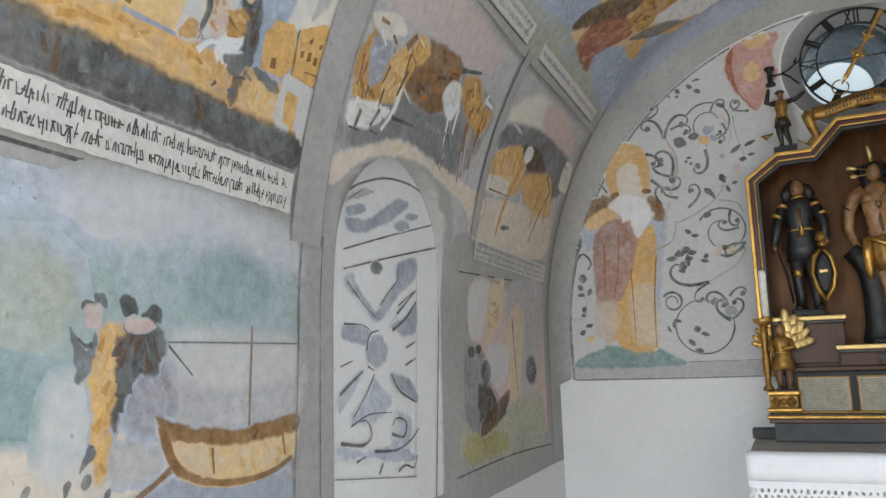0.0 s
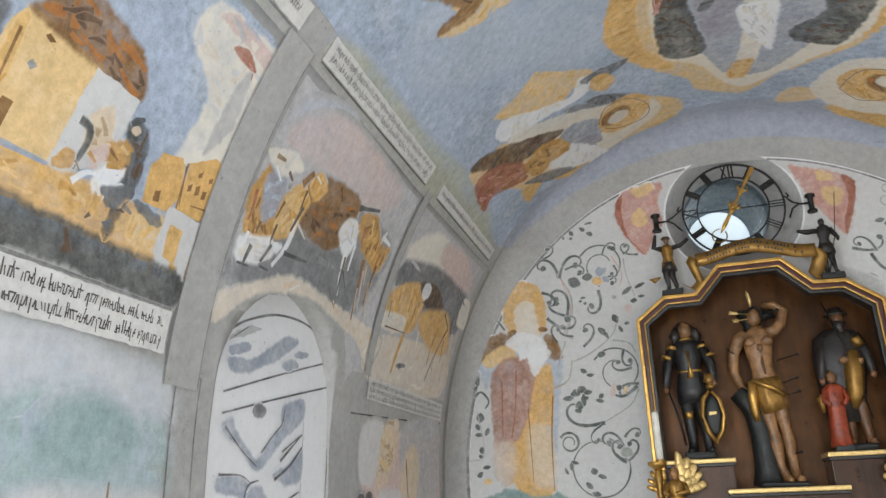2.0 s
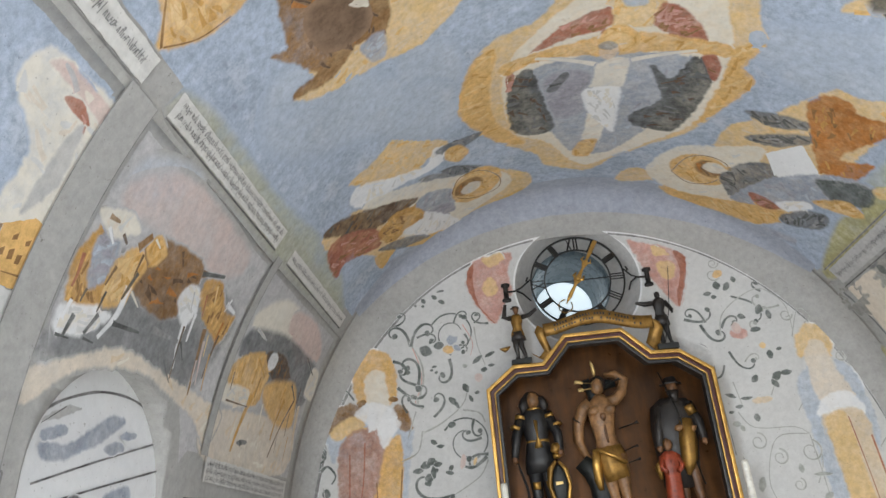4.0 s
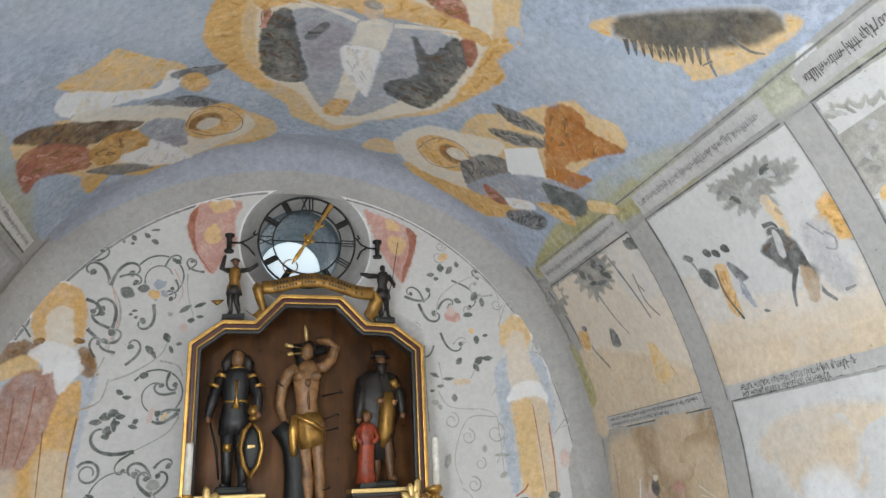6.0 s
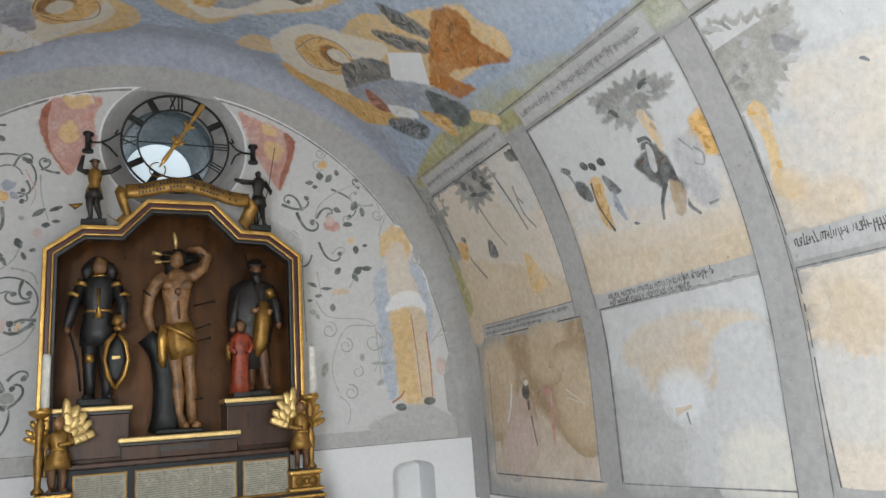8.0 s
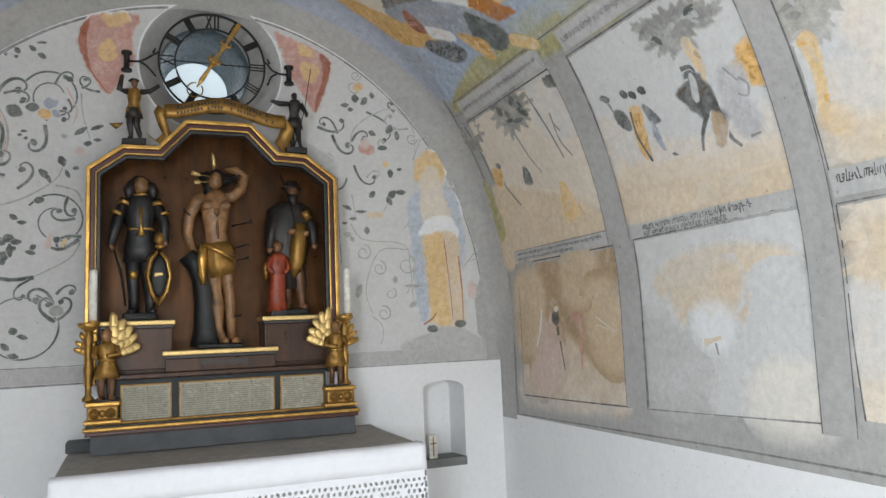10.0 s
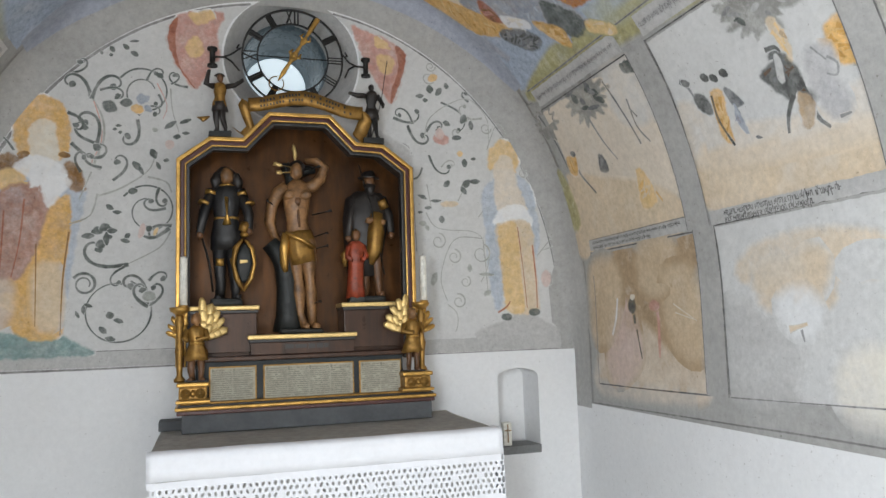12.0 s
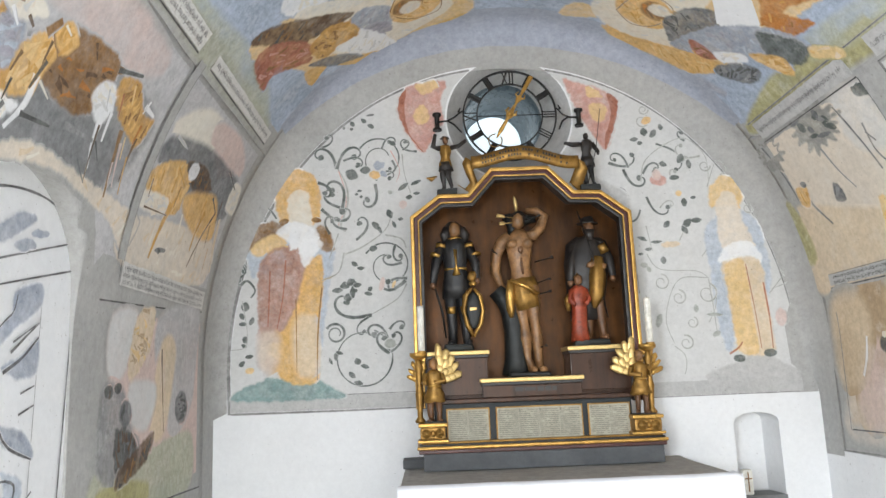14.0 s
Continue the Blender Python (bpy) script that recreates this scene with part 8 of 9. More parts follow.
procession.line("figure", "ochre_pale", [(-1.58, -1.718), (-1.549, -1.776)], 0.012, 0.006)
procession.line("figure", "plaster_white", [(-1.444, -1.721), (-1.462, -1.774)], 0.01, 0.005)
procession.line("figure", "ochre_pale", [(-1.503, -1.873), (-1.483, -1.946)], 0.01, 0.005)
procession.line("figure", "orange_brown", [(-1.434, -1.807), (-1.444, -1.879)], 0.016, 0.008)
procession.line("figure", "cloud_grey", [(-1.704, -1.784), (-1.678, -1.84)], 0.008, 0.004)
procession.line("figure", "charcoal", [(-1.665, -1.942), (-1.614, -1.992)], 0.008, 0.004)
procession.line("figure", "slate", [(-1.726, -2.021), (-1.653, -2.074)], 0.01, 0.005)
procession.line("figure", "charcoal", [(-2.152, -2.067), (-2.103, -2.067)], 0.008, 0.004)
procession.line("figure", "charcoal", [(-2.262, -2.087), (-2.206, -2.083)], 0.008, 0.004)
procession.line("figure", "brown", [(-2.249, -1.765), (-2.202, -1.762)], 0.016, 0.008)
procession.line("figure", "grey_mid", [(-1.85, -1.956), (-1.68, -1.947)], 0.02, 0.01)
procession.line("figure", "charcoal", [(-2.052, -1.998), (-1.913, -1.984)], 0.016, 0.008)
procession.line("figure", "rose_pale", [(-1.521, -1.967), (-1.508, -2.04)], 0.01, 0.005)
procession.line("figure", "ochre_deep", [(-1.444, -1.925), (-1.418, -2.052)], 0.01, 0.005)
procession.done()

pilgrims = Fresco("pilgrims_fresco", "fresco of ochre figures walking past dark trees", vault)
pilgrims.rect("field", "cloud_grey", -1.235, -0.27, -2.235, -1.53)
pilgrims.patch("sky", "cream", [(-1.211, -1.717), (-0.982, -1.576), (-0.691, -1.601), (-0.709, -1.729), (-1.069, -1.776)], 0.012, True, 0.043)
pilgrims.patch("sky", "rose_pale", [(-0.88, -1.604), (-0.573, -1.563), (-0.342, -1.652), (-0.609, -1.754)], 0.012, True, 0.043)
pilgrims.patch("tree", "slate", [(-1.208, -1.786), (-0.822, -1.704), (-0.281, -1.731), (-0.326, -1.881), (-0.516, -1.969), (-0.895, -1.887), (-1.179, -1.882)], 0.012, True, 0.043)
pilgrims.patch("ground", "sand_pale", [(-1.274, -2.094), (-0.375, -2.01), (-0.369, -2.224), (-1.248, -2.265)], 0.008)
pilgrims.patch("figure", "ochre", [(-1.247, -1.924), (-1.038, -1.809), (-0.859, -1.824), (-0.89, -1.991), (-1.146, -2.02)])
pilgrims.patch("figure", "cream", [(-1.239, -1.989), (-1.009, -1.965), (-1.01, -2.026), (-1.227, -2.047)], 0.004)
pilgrims.patch("figure", "umber", [(-0.955, -1.796), (-0.761, -1.76), (-0.59, -1.842), (-0.79, -1.873)], 0.008)
pilgrims.patch("figure", "ochre", [(-0.863, -1.927), (-0.512, -1.847), (-0.385, -1.997), (-0.638, -2.015)], 0.012, True, 0.043)
pilgrims.patch("sky", "cream", [(-0.358, -1.72), (-0.248, -1.723), (-0.219, -1.843), (-0.345, -1.84)], 0.006)
pilgrims.line("figure", "ochre_deep", [(-0.96, -1.975), (-1.003, -2.096), (-1.038, -2.207)], 0.035, 0.014)
pilgrims.line("figure", "ochre_deep", [(-0.581, -1.92), (-0.615, -2.025), (-0.624, -2.106)], 0.03, 0.012)
pilgrims.line("figure", "umber", [(-0.452, -1.893), (-0.538, -2.039), (-0.613, -2.179)], 0.012, 0.008)
pilgrims.line("figure", "sand", [(-0.364, -1.904), (-0.287, -2.156)], 0.03, 0.02)
pilgrims.oval("figure", "plaster_white", -0.872, -1.809, 0.047, 0.037, 0.122)
pilgrims.oval("figure", "slate", -0.938, -2.159, 0.053, 0.01, 0.161)
pilgrims.line("figure", "umber", [(-1.197, -2.038), (-0.976, -2.024)], 0.008, 0.005)
pilgrims.line("figure", "umber", [(-1.194, -1.93), (-1.183, -2)], 0.01, 0.005)
pilgrims.line("figure", "ochre_deep", [(-1.13, -1.877), (-1.123, -1.937)], 0.012, 0.006)
pilgrims.line("figure", "ochre_deep", [(-1.015, -1.834), (-0.899, -1.883)], 0.012, 0.006)
pilgrims.line("figure", "brown", [(-0.93, -1.89), (-0.933, -1.982)], 0.01, 0.005)
pilgrims.line("figure", "charcoal", [(-0.772, -1.797), (-0.691, -1.846)], 0.012, 0.006)
pilgrims.line("figure", "charcoal", [(-0.553, -1.842), (-0.452, -1.893)], 0.012, 0.006)
pilgrims.line("figure", "ochre_deep", [(-0.615, -1.871), (-0.623, -1.943)], 0.014, 0.007)
pilgrims.line("figure", "umber", [(-0.419, -1.826), (-0.407, -1.942)], 0.01, 0.005)
pilgrims.line("figure", "charcoal", [(-0.493, -1.693), (-0.329, -1.743)], 0.014, 0.007)
pilgrims.line("figure", "umber", [(-0.465, -1.954), (-0.448, -2.066)], 0.008, 0.004)
pilgrims.line("figure", "cream", [(-0.819, -1.984), (-0.802, -2.072)], 0.016, 0.008)
pilgrims.line("figure", "sand", [(-1.052, -2.069), (-1.08, -2.17)], 0.01, 0.005)
pilgrims.line("figure", "umber", [(-0.545, -2.054), (-0.543, -2.15)], 0.006, 0.003)
pilgrims.line("figure", "ochre_deep", [(-0.391, -2.056), (-0.391, -2.17)], 0.008, 0.004)
pilgrims.line("figure", "cloud_grey", [(-1.14, -1.74), (-1.016, -1.755)], 0.014, 0.007)
pilgrims.rect("inscription", "banner_white", -1.24, -0.29, -2.335, -2.25)
pilgrims.letters("lettering", "letter_pale", -1.225, -0.31, -2.27, 0.017, 40)
pilgrims.letters("lettering", "letter_pale", -1.225, -0.31, -2.295, 0.017, 41)
pilgrims.letters("lettering", "letter_pale", -1.225, -0.31, -2.32, 0.017, 42)
pilgrims.line("outline", "line_dark", [(-1.37, -2.40), (-0.8, -2.375), (-0.28, -2.345)], 0.006)
pilgrims.line("outline", "line_grey", [(-1.25, -1.53), (-1.25, -2.33)], 0.004)
pilgrims.done()

mourning = Fresco("mourning_fresco", "faded fresco with a dark huddled group on green ground", vault)
mourning.rect("field", "rose_pale", -1.25, -0.27, -3.08, -2.42)
mourning.patch("field", "lime_white", [(-1.244, -2.447), (-1.024, -2.417), (-1.053, -2.558), (-1.167, -2.657), (-1.254, -2.638)], 0.012, True, 0.043)
mourning.patch("field", "cloud_grey", [(-0.812, -2.421), (-0.321, -2.344), (-0.346, -2.744), (-0.596, -2.903), (-0.766, -2.698)], 0.012, True, 0.043)
mourning.patch("field", "sand", [(-1.024, -2.417), (-0.86, -2.395), (-0.891, -2.548), (-1.035, -2.657), (-1.085, -2.635)], 0.01)
mourning.patch("field", "sand", [(-0.729, -2.499), (-0.592, -2.529), (-0.71, -2.869), (-0.859, -2.866)], 0.012, True, 0.043)
mourning.patch("ground", "sage", [(-1.312, -2.966), (-0.831, -2.94), (-0.353, -2.91), (-0.406, -3.131), (-1.324, -3.11)], 0.012, True, 0.043)
mourning.patch("ground", "olive", [(-1.319, -3.045), (-1.047, -3.04), (-0.848, -3.083), (-1.313, -3.112)], 0.012, True, 0.043)
mourning.patch("figure", "grey_mid", [(-1.292, -2.688), (-1.14, -2.697), (-1.014, -2.844), (-0.947, -2.963), (-1.169, -3.024), (-1.312, -2.951)], 0.012, True, 0.043)
mourning.patch("figure", "charcoal", [(-1.177, -2.841), (-1.016, -2.863), (-0.987, -2.97), (-1.166, -2.979)], 0.01)
mourning.patch("figure", "lime_white", [(-1.077, -2.689), (-0.803, -2.694), (-0.892, -2.841), (-1.038, -2.816)], 0.012, True, 0.043)
mourning.patch("figure", "umber", [(-1.115, -2.961), (-0.823, -2.867), (-0.906, -2.972), (-1.17, -3.035)], 0.008)
mourning.oval("figure", "charcoal", -1.247, -2.704, 0.035, 0.022, 0.025)
mourning.oval("figure", "charcoal", -1.17, -2.691, 0.031, 0.018, 0.028)
mourning.oval("figure", "slate", -0.494, -2.78, 0.08, 0.067, 0.001)
mourning.oval("figure", "slate", -1.099, -2.781, 0.051, 0.046, 0.001)
mourning.line("figure", "umber", [(-0.751, -2.539), (-0.71, -2.869)], 0.012, 0.006)
mourning.line("outline", "line_dark", [(-1.42, -3.16), (-0.8, -3.14), (-0.22, -3.15)], 0.007)
mourning.done()

band_left = Fresco("band_inscription", "painted white inscription band along the vault", vault, base=0.0058)
band_left.rect("banner", "banner_white", -2.275, -1.345, -1.465, -1.385)
band_left.letters("lettering", "letter_pale", -2.25, -1.37, -1.408, 0.018, 51)
band_left.letters("lettering", "letter_pale", -2.25, -1.37, -1.440, 0.018, 52)
band_left.rect("banner", "banner_white", -1.20, -0.30, -1.465, -1.405)
band_left.letters("lettering", "letter_pale", -1.18, -0.33, -1.435, 0.018, 53)
band_left.rect("banner", "banner_white", -3.8, -2.42, -1.465, -1.385)
band_left.letters("lettering", "letter_pale", -3.7, -2.45, -1.425, 0.02, 54)
band_left.line("outline", "line_dark", [(-2.275, -1.472), (-1.345, -1.472)], 0.006)
band_left.line("outline", "line_dark", [(-1.20, -1.472), (-0.30, -1.472)], 0.006)
band_left.line("outline", "line_grey", [(-3.8, -1.472), (-2.42, -1.472)], 0.006)
band_left.done()

band_right = Fresco("band_inscription", "grey painted inscription band along the vault", vault, base=0.0058)
band_right.rect("banner", "grey_light", -2.07, -1.27, 1.455, 1.545)
band_right.letters("lettering", "letter_pale", -1.29, -2.03, 1.50, 0.022, 61)
band_right.rect("banner", "grey_light", -1.11, -0.30, 1.455, 1.545)
band_right.letters("lettering", "letter_pale", -0.33, -1.08, 1.50, 0.020, 62)
band_right.rect("banner", "grey_light", -3.9, -2.21, 1.455, 1.545)
band_right.letters("lettering", "letter", -2.24, -3.7, 1.50, 0.024, 63)
band_right.line("outline", "line_grey", [(-3.9, 1.442), (-0.27, 1.442)], 0.006)
band_right.line("outline", "line_dark", [(-2.075, 1.562), (-1.26, 1.562)], 0.006)
band_right.line("outline", "line_dark", [(-1.115, 1.562), (-0.29, 1.562)], 0.006)
band_right.line("outline", "line_dark", [(-3.9, 1.562), (-2.2, 1.562)], 0.006)
band_right.done()

hunters = Fresco("travellers_fresco", "faded fresco of travellers in dark coats beside a tree", vault)
hunters.rect("field", "lime_white", -2.085, -1.265, 1.572, 2.275)
hunters.patch("ground", "sand", [(-1.266, 2.039), (-1.505, 2.065), (-1.824, 2.108), (-2.159, 2.122), (-2.124, 2.27), (-1.751, 2.26), (-1.265, 2.255)], 0.012, True, 0.043)
hunters.patch("ground", "sand_pale", [(-1.264, 1.855), (-1.498, 2.019), (-1.841, 2.074), (-2.155, 2.041), (-2.158, 2.148), (-1.805, 2.143), (-1.274, 2.076)], 0.015, True, 0.054)
hunters.patch("tree", "tree_grey", [(-1.664, 1.602), (-1.659, 1.59), (-1.712, 1.608), (-1.707, 1.592), (-1.76, 1.616), (-1.765, 1.604), (-1.797, 1.616), (-1.808, 1.591), (-1.84, 1.619), (-1.863, 1.603), (-1.876, 1.626), (-1.914, 1.602), (-1.914, 1.623), (-1.957, 1.618), (-1.95, 1.644), (-1.989, 1.649), (-1.984, 1.666), (-2.041, 1.675), (-2.02, 1.688), (-2.038, 1.7), (-1.983, 1.707), (-1.988, 1.722), (-1.949, 1.725), (-1.953, 1.73), (-1.897, 1.709), (-1.903, 1.733), (-1.882, 1.731), (-1.888, 1.771), (-1.87, 1.761), (-1.846, 1.787), (-1.821, 1.746), (-1.772, 1.769), (-1.768, 1.736), (-1.713, 1.735), (-1.732, 1.706), (-1.664, 1.694), (-1.698, 1.676), (-1.661, 1.654), (-1.675, 1.638), (-1.647, 1.612)], 0.005)
hunters.oval("tree", "cloud_grey", -1.931, 1.671, 0.015, 0.011, 2.059, 0.003, 0.5)
hunters.oval("tree", "leaf_grey", -1.738, 1.687, 0.023, 0.013, 2.139, 0.003, 0.5)
hunters.oval("tree", "grey_mid", -1.855, 1.708, 0.012, 0.01, 2.428, 0.003, 0.5)
hunters.oval("tree", "grey_mid", -1.87, 1.636, 0.014, 0.013, 2.079, 0.003, 0.5)
hunters.oval("tree", "cloud_grey", -1.909, 1.673, 0.015, 0.007, 3.038, 0.003, 0.5)
hunters.oval("tree", "grey_mid", -1.852, 1.635, 0.026, 0.006, -2.875, 0.003, 0.5)
hunters.oval("tree", "cloud_grey", -1.892, 1.661, 0.023, 0.009, -3.023, 0.003, 0.5)
hunters.oval("tree", "leaf_grey", -1.922, 1.644, 0.022, 0.007, -3.089, 0.003, 0.5)
hunters.oval("tree", "cloud_grey", -1.817, 1.67, 0.022, 0.011, -2.949, 0.003, 0.5)
hunters.oval("tree", "grey_mid", -1.7, 1.632, 0.026, 0.012, -2.835, 0.003, 0.5)
hunters.oval("tree", "cloud_grey", -1.918, 1.691, 0.022, 0.006, 2.506, 0.003, 0.5)
hunters.oval("tree", "grey_mid", -1.956, 1.693, 0.019, 0.01, 2.985, 0.003, 0.5)
hunters.oval("tree", "grey_mid", -1.727, 1.658, 0.032, 0.009, 2.809, 0.003, 0.5)
hunters.oval("tree", "leaf_grey", -1.726, 1.677, 0.014, 0.005, -3.058, 0.003, 0.5)
hunters.oval("tree", "leaf_grey", -1.915, 1.653, 0.021, 0.008, 2.981, 0.003, 0.5)
hunters.oval("tree", "leaf_grey", -1.905, 1.655, 0.016, 0.008, -2.847, 0.003, 0.5)
hunters.patch("tree", "sand", [(-1.831, 1.722), (-1.868, 1.73), (-1.882, 1.845), (-1.86, 1.909), (-1.848, 1.832)], 0.006)
hunters.patch("figure", "charcoal", [(-1.788, 1.83), (-1.836, 1.831), (-1.874, 1.904), (-1.891, 1.986), (-1.899, 2.028), (-1.854, 2.002), (-1.793, 1.95)], 0.006)
hunters.patch("figure", "charcoal", [(-1.722, 1.881), (-1.794, 1.857), (-1.82, 1.894), (-1.811, 1.988), (-1.762, 1.937)], 0.006)
hunters.line("figure", "charcoal", [(-1.828, 1.979), (-1.782, 2.037), (-1.764, 2.092)], 0.02, 0.01)
hunters.line("figure", "charcoal", [(-1.884, 1.998), (-1.893, 2.069), (-1.932, 2.115)], 0.022, 0.012)
hunters.line("figure", "charcoal", [(-1.782, 1.81), (-1.824, 1.814), (-1.838, 1.836)], 0.018, 0.01)
hunters.patch("figure", "tan", [(-1.854, 1.978), (-1.897, 2.022), (-1.873, 2.093), (-1.833, 2.091), (-1.832, 2.031)], 0.006)
hunters.patch("figure", "lime_white", [(-1.81, 1.834), (-1.83, 1.856), (-1.81, 1.932), (-1.791, 1.916)], 0.004)
hunters.patch("figure", "charcoal", [(-1.387, 1.834), (-1.436, 1.867), (-1.447, 1.931), (-1.399, 1.912), (-1.372, 1.865)], 0.006)
hunters.patch("figure", "ochre", [(-1.471, 1.855), (-1.527, 1.869), (-1.507, 1.972), (-1.504, 2.056), (-1.459, 2.035), (-1.456, 1.939)], 0.005)
hunters.line("figure", "charcoal", [(-1.469, 1.868), (-1.462, 1.963), (-1.503, 2.069)], 0.012, 0.01)
hunters.patch("figure", "slate", [(-1.54, 1.862), (-1.578, 1.886), (-1.609, 1.941), (-1.558, 1.936)], 0.005)
hunters.patch("figure", "blue_grey", [(-1.559, 1.925), (-1.58, 1.987), (-1.584, 2.047), (-1.552, 2.001)], 0.006)
hunters.line("figure", "slate", [(-1.335, 1.767), (-1.367, 1.803), (-1.377, 1.843)], 0.02, 0.008)
hunters.oval("figure", "charcoal", -1.363, 1.784, 0.024, 0.014, 2.541)
hunters.oval("figure", "charcoal", -1.47, 1.798, 0.022, 0.014, 2.524)
hunters.oval("figure", "charcoal", -1.514, 1.814, 0.022, 0.013, 2.533)
hunters.oval("figure", "charcoal", -1.568, 1.814, 0.021, 0.013, 2.505)
hunters.patch("sun_disc", "ochre", [(-2.027, 1.827), (-2.103, 1.811), (-2.14, 1.867), (-2.115, 1.958), (-2.046, 1.951), (-2.018, 1.882)], 0.006)
hunters.patch("figure", "cloud_grey", [(-1.937, 1.867), (-2.011, 1.876), (-1.984, 1.963), (-2.016, 2.087), (-1.965, 2.091), (-1.919, 1.96)], 0.012, True, 0.043)
hunters.line("figure", "grey_mid", [(-1.996, 1.909), (-2.024, 1.939), (-2.01, 1.972), (-1.977, 1.957)], 0.01, 0.006)
hunters.line("figure", "grey_mid", [(-1.953, 1.863), (-1.991, 1.917)], 0.008, 0.005)
hunters.line("figure", "grey_mid", [(-1.976, 2.094), (-2.019, 2.092)], 0.014, 0.008)
hunters.oval("ground", "slate", -1.629, 2.07, 0.014, 0.004, 2.875)
hunters.rect("inscription", "grey_light", -2.10, -1.27, 2.282, 2.335)
hunters.letters("lettering", "letter", -1.36, -1.92, 2.30, 0.022, 71)
hunters.letters("lettering", "letter", -1.36, -1.80, 2.325, 0.020, 72)
hunters.line("outline", "line_dark", [(-2.09, 1.565), (-2.09, 1.9), (-2.10, 2.28)], 0.005)
hunters.line("outline", "line_dark", [(-1.262, 1.565), (-1.258, 1.9), (-1.25, 2.0)], 0.004)
hunters.done()

grove = Fresco("grove_fresco", "faded fresco of bare trees and small walking figures", vault)
grove.rect("field", "sand_pale", -1.115, -0.285, 1.575, 2.275)
grove.patch("ground", "sand", [(-0.195, 1.943), (-0.583, 2.025), (-0.94, 2.125), (-1.126, 2.234), (-1.073, 2.32), (-0.52, 2.321), (-0.142, 2.332)], 0.012, True, 0.043)
grove.patch("field", "lime_white", [(-0.904, 1.568), (-1.133, 1.599), (-1.175, 1.802), (-0.952, 1.839), (-0.847, 1.723)], 0.02, True, 0.072)
grove.patch("tree", "tree_grey", [(-0.618, 1.568), (-0.626, 1.521), (-0.687, 1.568), (-0.742, 1.512), (-0.754, 1.56), (-0.834, 1.538), (-0.81, 1.587), (-0.884, 1.595), (-0.838, 1.623), (-0.91, 1.637), (-0.812, 1.646), (-0.855, 1.671), (-0.8, 1.673), (-0.828, 1.709), (-0.777, 1.7), (-0.782, 1.738), (-0.727, 1.709), (-0.7, 1.734), (-0.668, 1.71), (-0.61, 1.756), (-0.614, 1.709), (-0.562, 1.714), (-0.589, 1.671), (-0.517, 1.665), (-0.556, 1.637), (-0.516, 1.614), (-0.574, 1.599), (-0.53, 1.548)], 0.005)
grove.oval("tree", "leaf_grey", -0.736, 1.596, 0.016, 0.021, 1.725, 0.003, 0.5)
grove.oval("tree", "leaf_grey", -0.789, 1.628, 0.024, 0.021, 2.439, 0.003, 0.5)
grove.oval("tree", "slate", -0.664, 1.636, 0.021, 0.019, 2.503, 0.003, 0.5)
grove.oval("tree", "slate", -0.724, 1.685, 0.049, 0.013, 3.024, 0.003, 0.5)
grove.oval("tree", "leaf_grey", -0.784, 1.655, 0.033, 0.02, 2.283, 0.003, 0.5)
grove.oval("tree", "leaf_grey", -0.804, 1.671, 0.031, 0.018, 2.514, 0.003, 0.5)
grove.oval("tree", "slate", -0.594, 1.57, 0.042, 0.011, -3.055, 0.003, 0.5)
grove.oval("tree", "leaf_grey", -0.66, 1.667, 0.029, 0.012, 3.046, 0.003, 0.5)
grove.oval("tree", "leaf_grey", -0.615, 1.606, 0.027, 0.026, 2.045, 0.003, 0.5)
grove.oval("tree", "leaf_grey", -0.759, 1.588, 0.014, 0.016, 1.909, 0.003, 0.5)
grove.oval("tree", "grey_mid", -0.763, 1.616, 0.032, 0.014, 2.512, 0.003, 0.5)
grove.oval("tree", "slate", -0.752, 1.584, 0.027, 0.019, 1.638, 0.003, 0.5)
grove.line("tree", "grey_mid", [(-0.646, 1.725), (-0.683, 1.848), (-0.744, 1.949)], 0.012, 0.008)
grove.line("tree", "slate", [(-0.878, 1.605), (-0.909, 1.743), (-0.955, 1.926)], 0.012, 0.01)
grove.line("tree", "slate", [(-0.98, 1.724), (-0.971, 1.845), (-1.023, 1.933)], 0.012, 0.008)
grove.line("tree", "slate", [(-0.969, 1.762), (-1, 1.813)], 0.008)
grove.line("tree", "slate", [(-0.231, 1.576), (-0.262, 1.734), (-0.279, 1.914)], 0.016, 0.008)
grove.patch("tree", "tree_grey", [(-0.206, 1.574), (-0.231, 1.55), (-0.27, 1.575), (-0.317, 1.55), (-0.335, 1.568), (-0.368, 1.562), (-0.339, 1.598), (-0.388, 1.604), (-0.339, 1.632), (-0.392, 1.656), (-0.344, 1.664), (-0.343, 1.689), (-0.296, 1.681), (-0.288, 1.734), (-0.255, 1.709), (-0.195, 1.704), (-0.185, 1.658), (-0.096, 1.659), (-0.2, 1.632), (-0.139, 1.606), (-0.213, 1.611), (-0.179, 1.572)], 0.005)
grove.patch("tree", "leaf_grey", [(-1.058, 1.575), (-1.133, 1.599), (-1.13, 1.648), (-1.055, 1.625)], 0.01)
grove.line("figure", "slate", [(-0.38, 1.835), (-0.375, 1.936), (-0.468, 2.06)], 0.022, 0.01)
grove.patch("figure", "ochre", [(-0.305, 1.842), (-0.387, 1.856), (-0.351, 1.94), (-0.291, 1.917)], 0.005)
grove.patch("figure", "slate", [(-0.598, 1.89), (-0.639, 1.924), (-0.64, 1.981), (-0.57, 1.965)], 0.005)
grove.patch("figure", "ochre_pale", [(-0.854, 2.029), (-0.911, 2.055), (-0.944, 2.182), (-0.83, 2.187)], 0.008)
grove.oval("figure", "slate", -0.38, 1.835, 0.022, 0.014, 2.896)
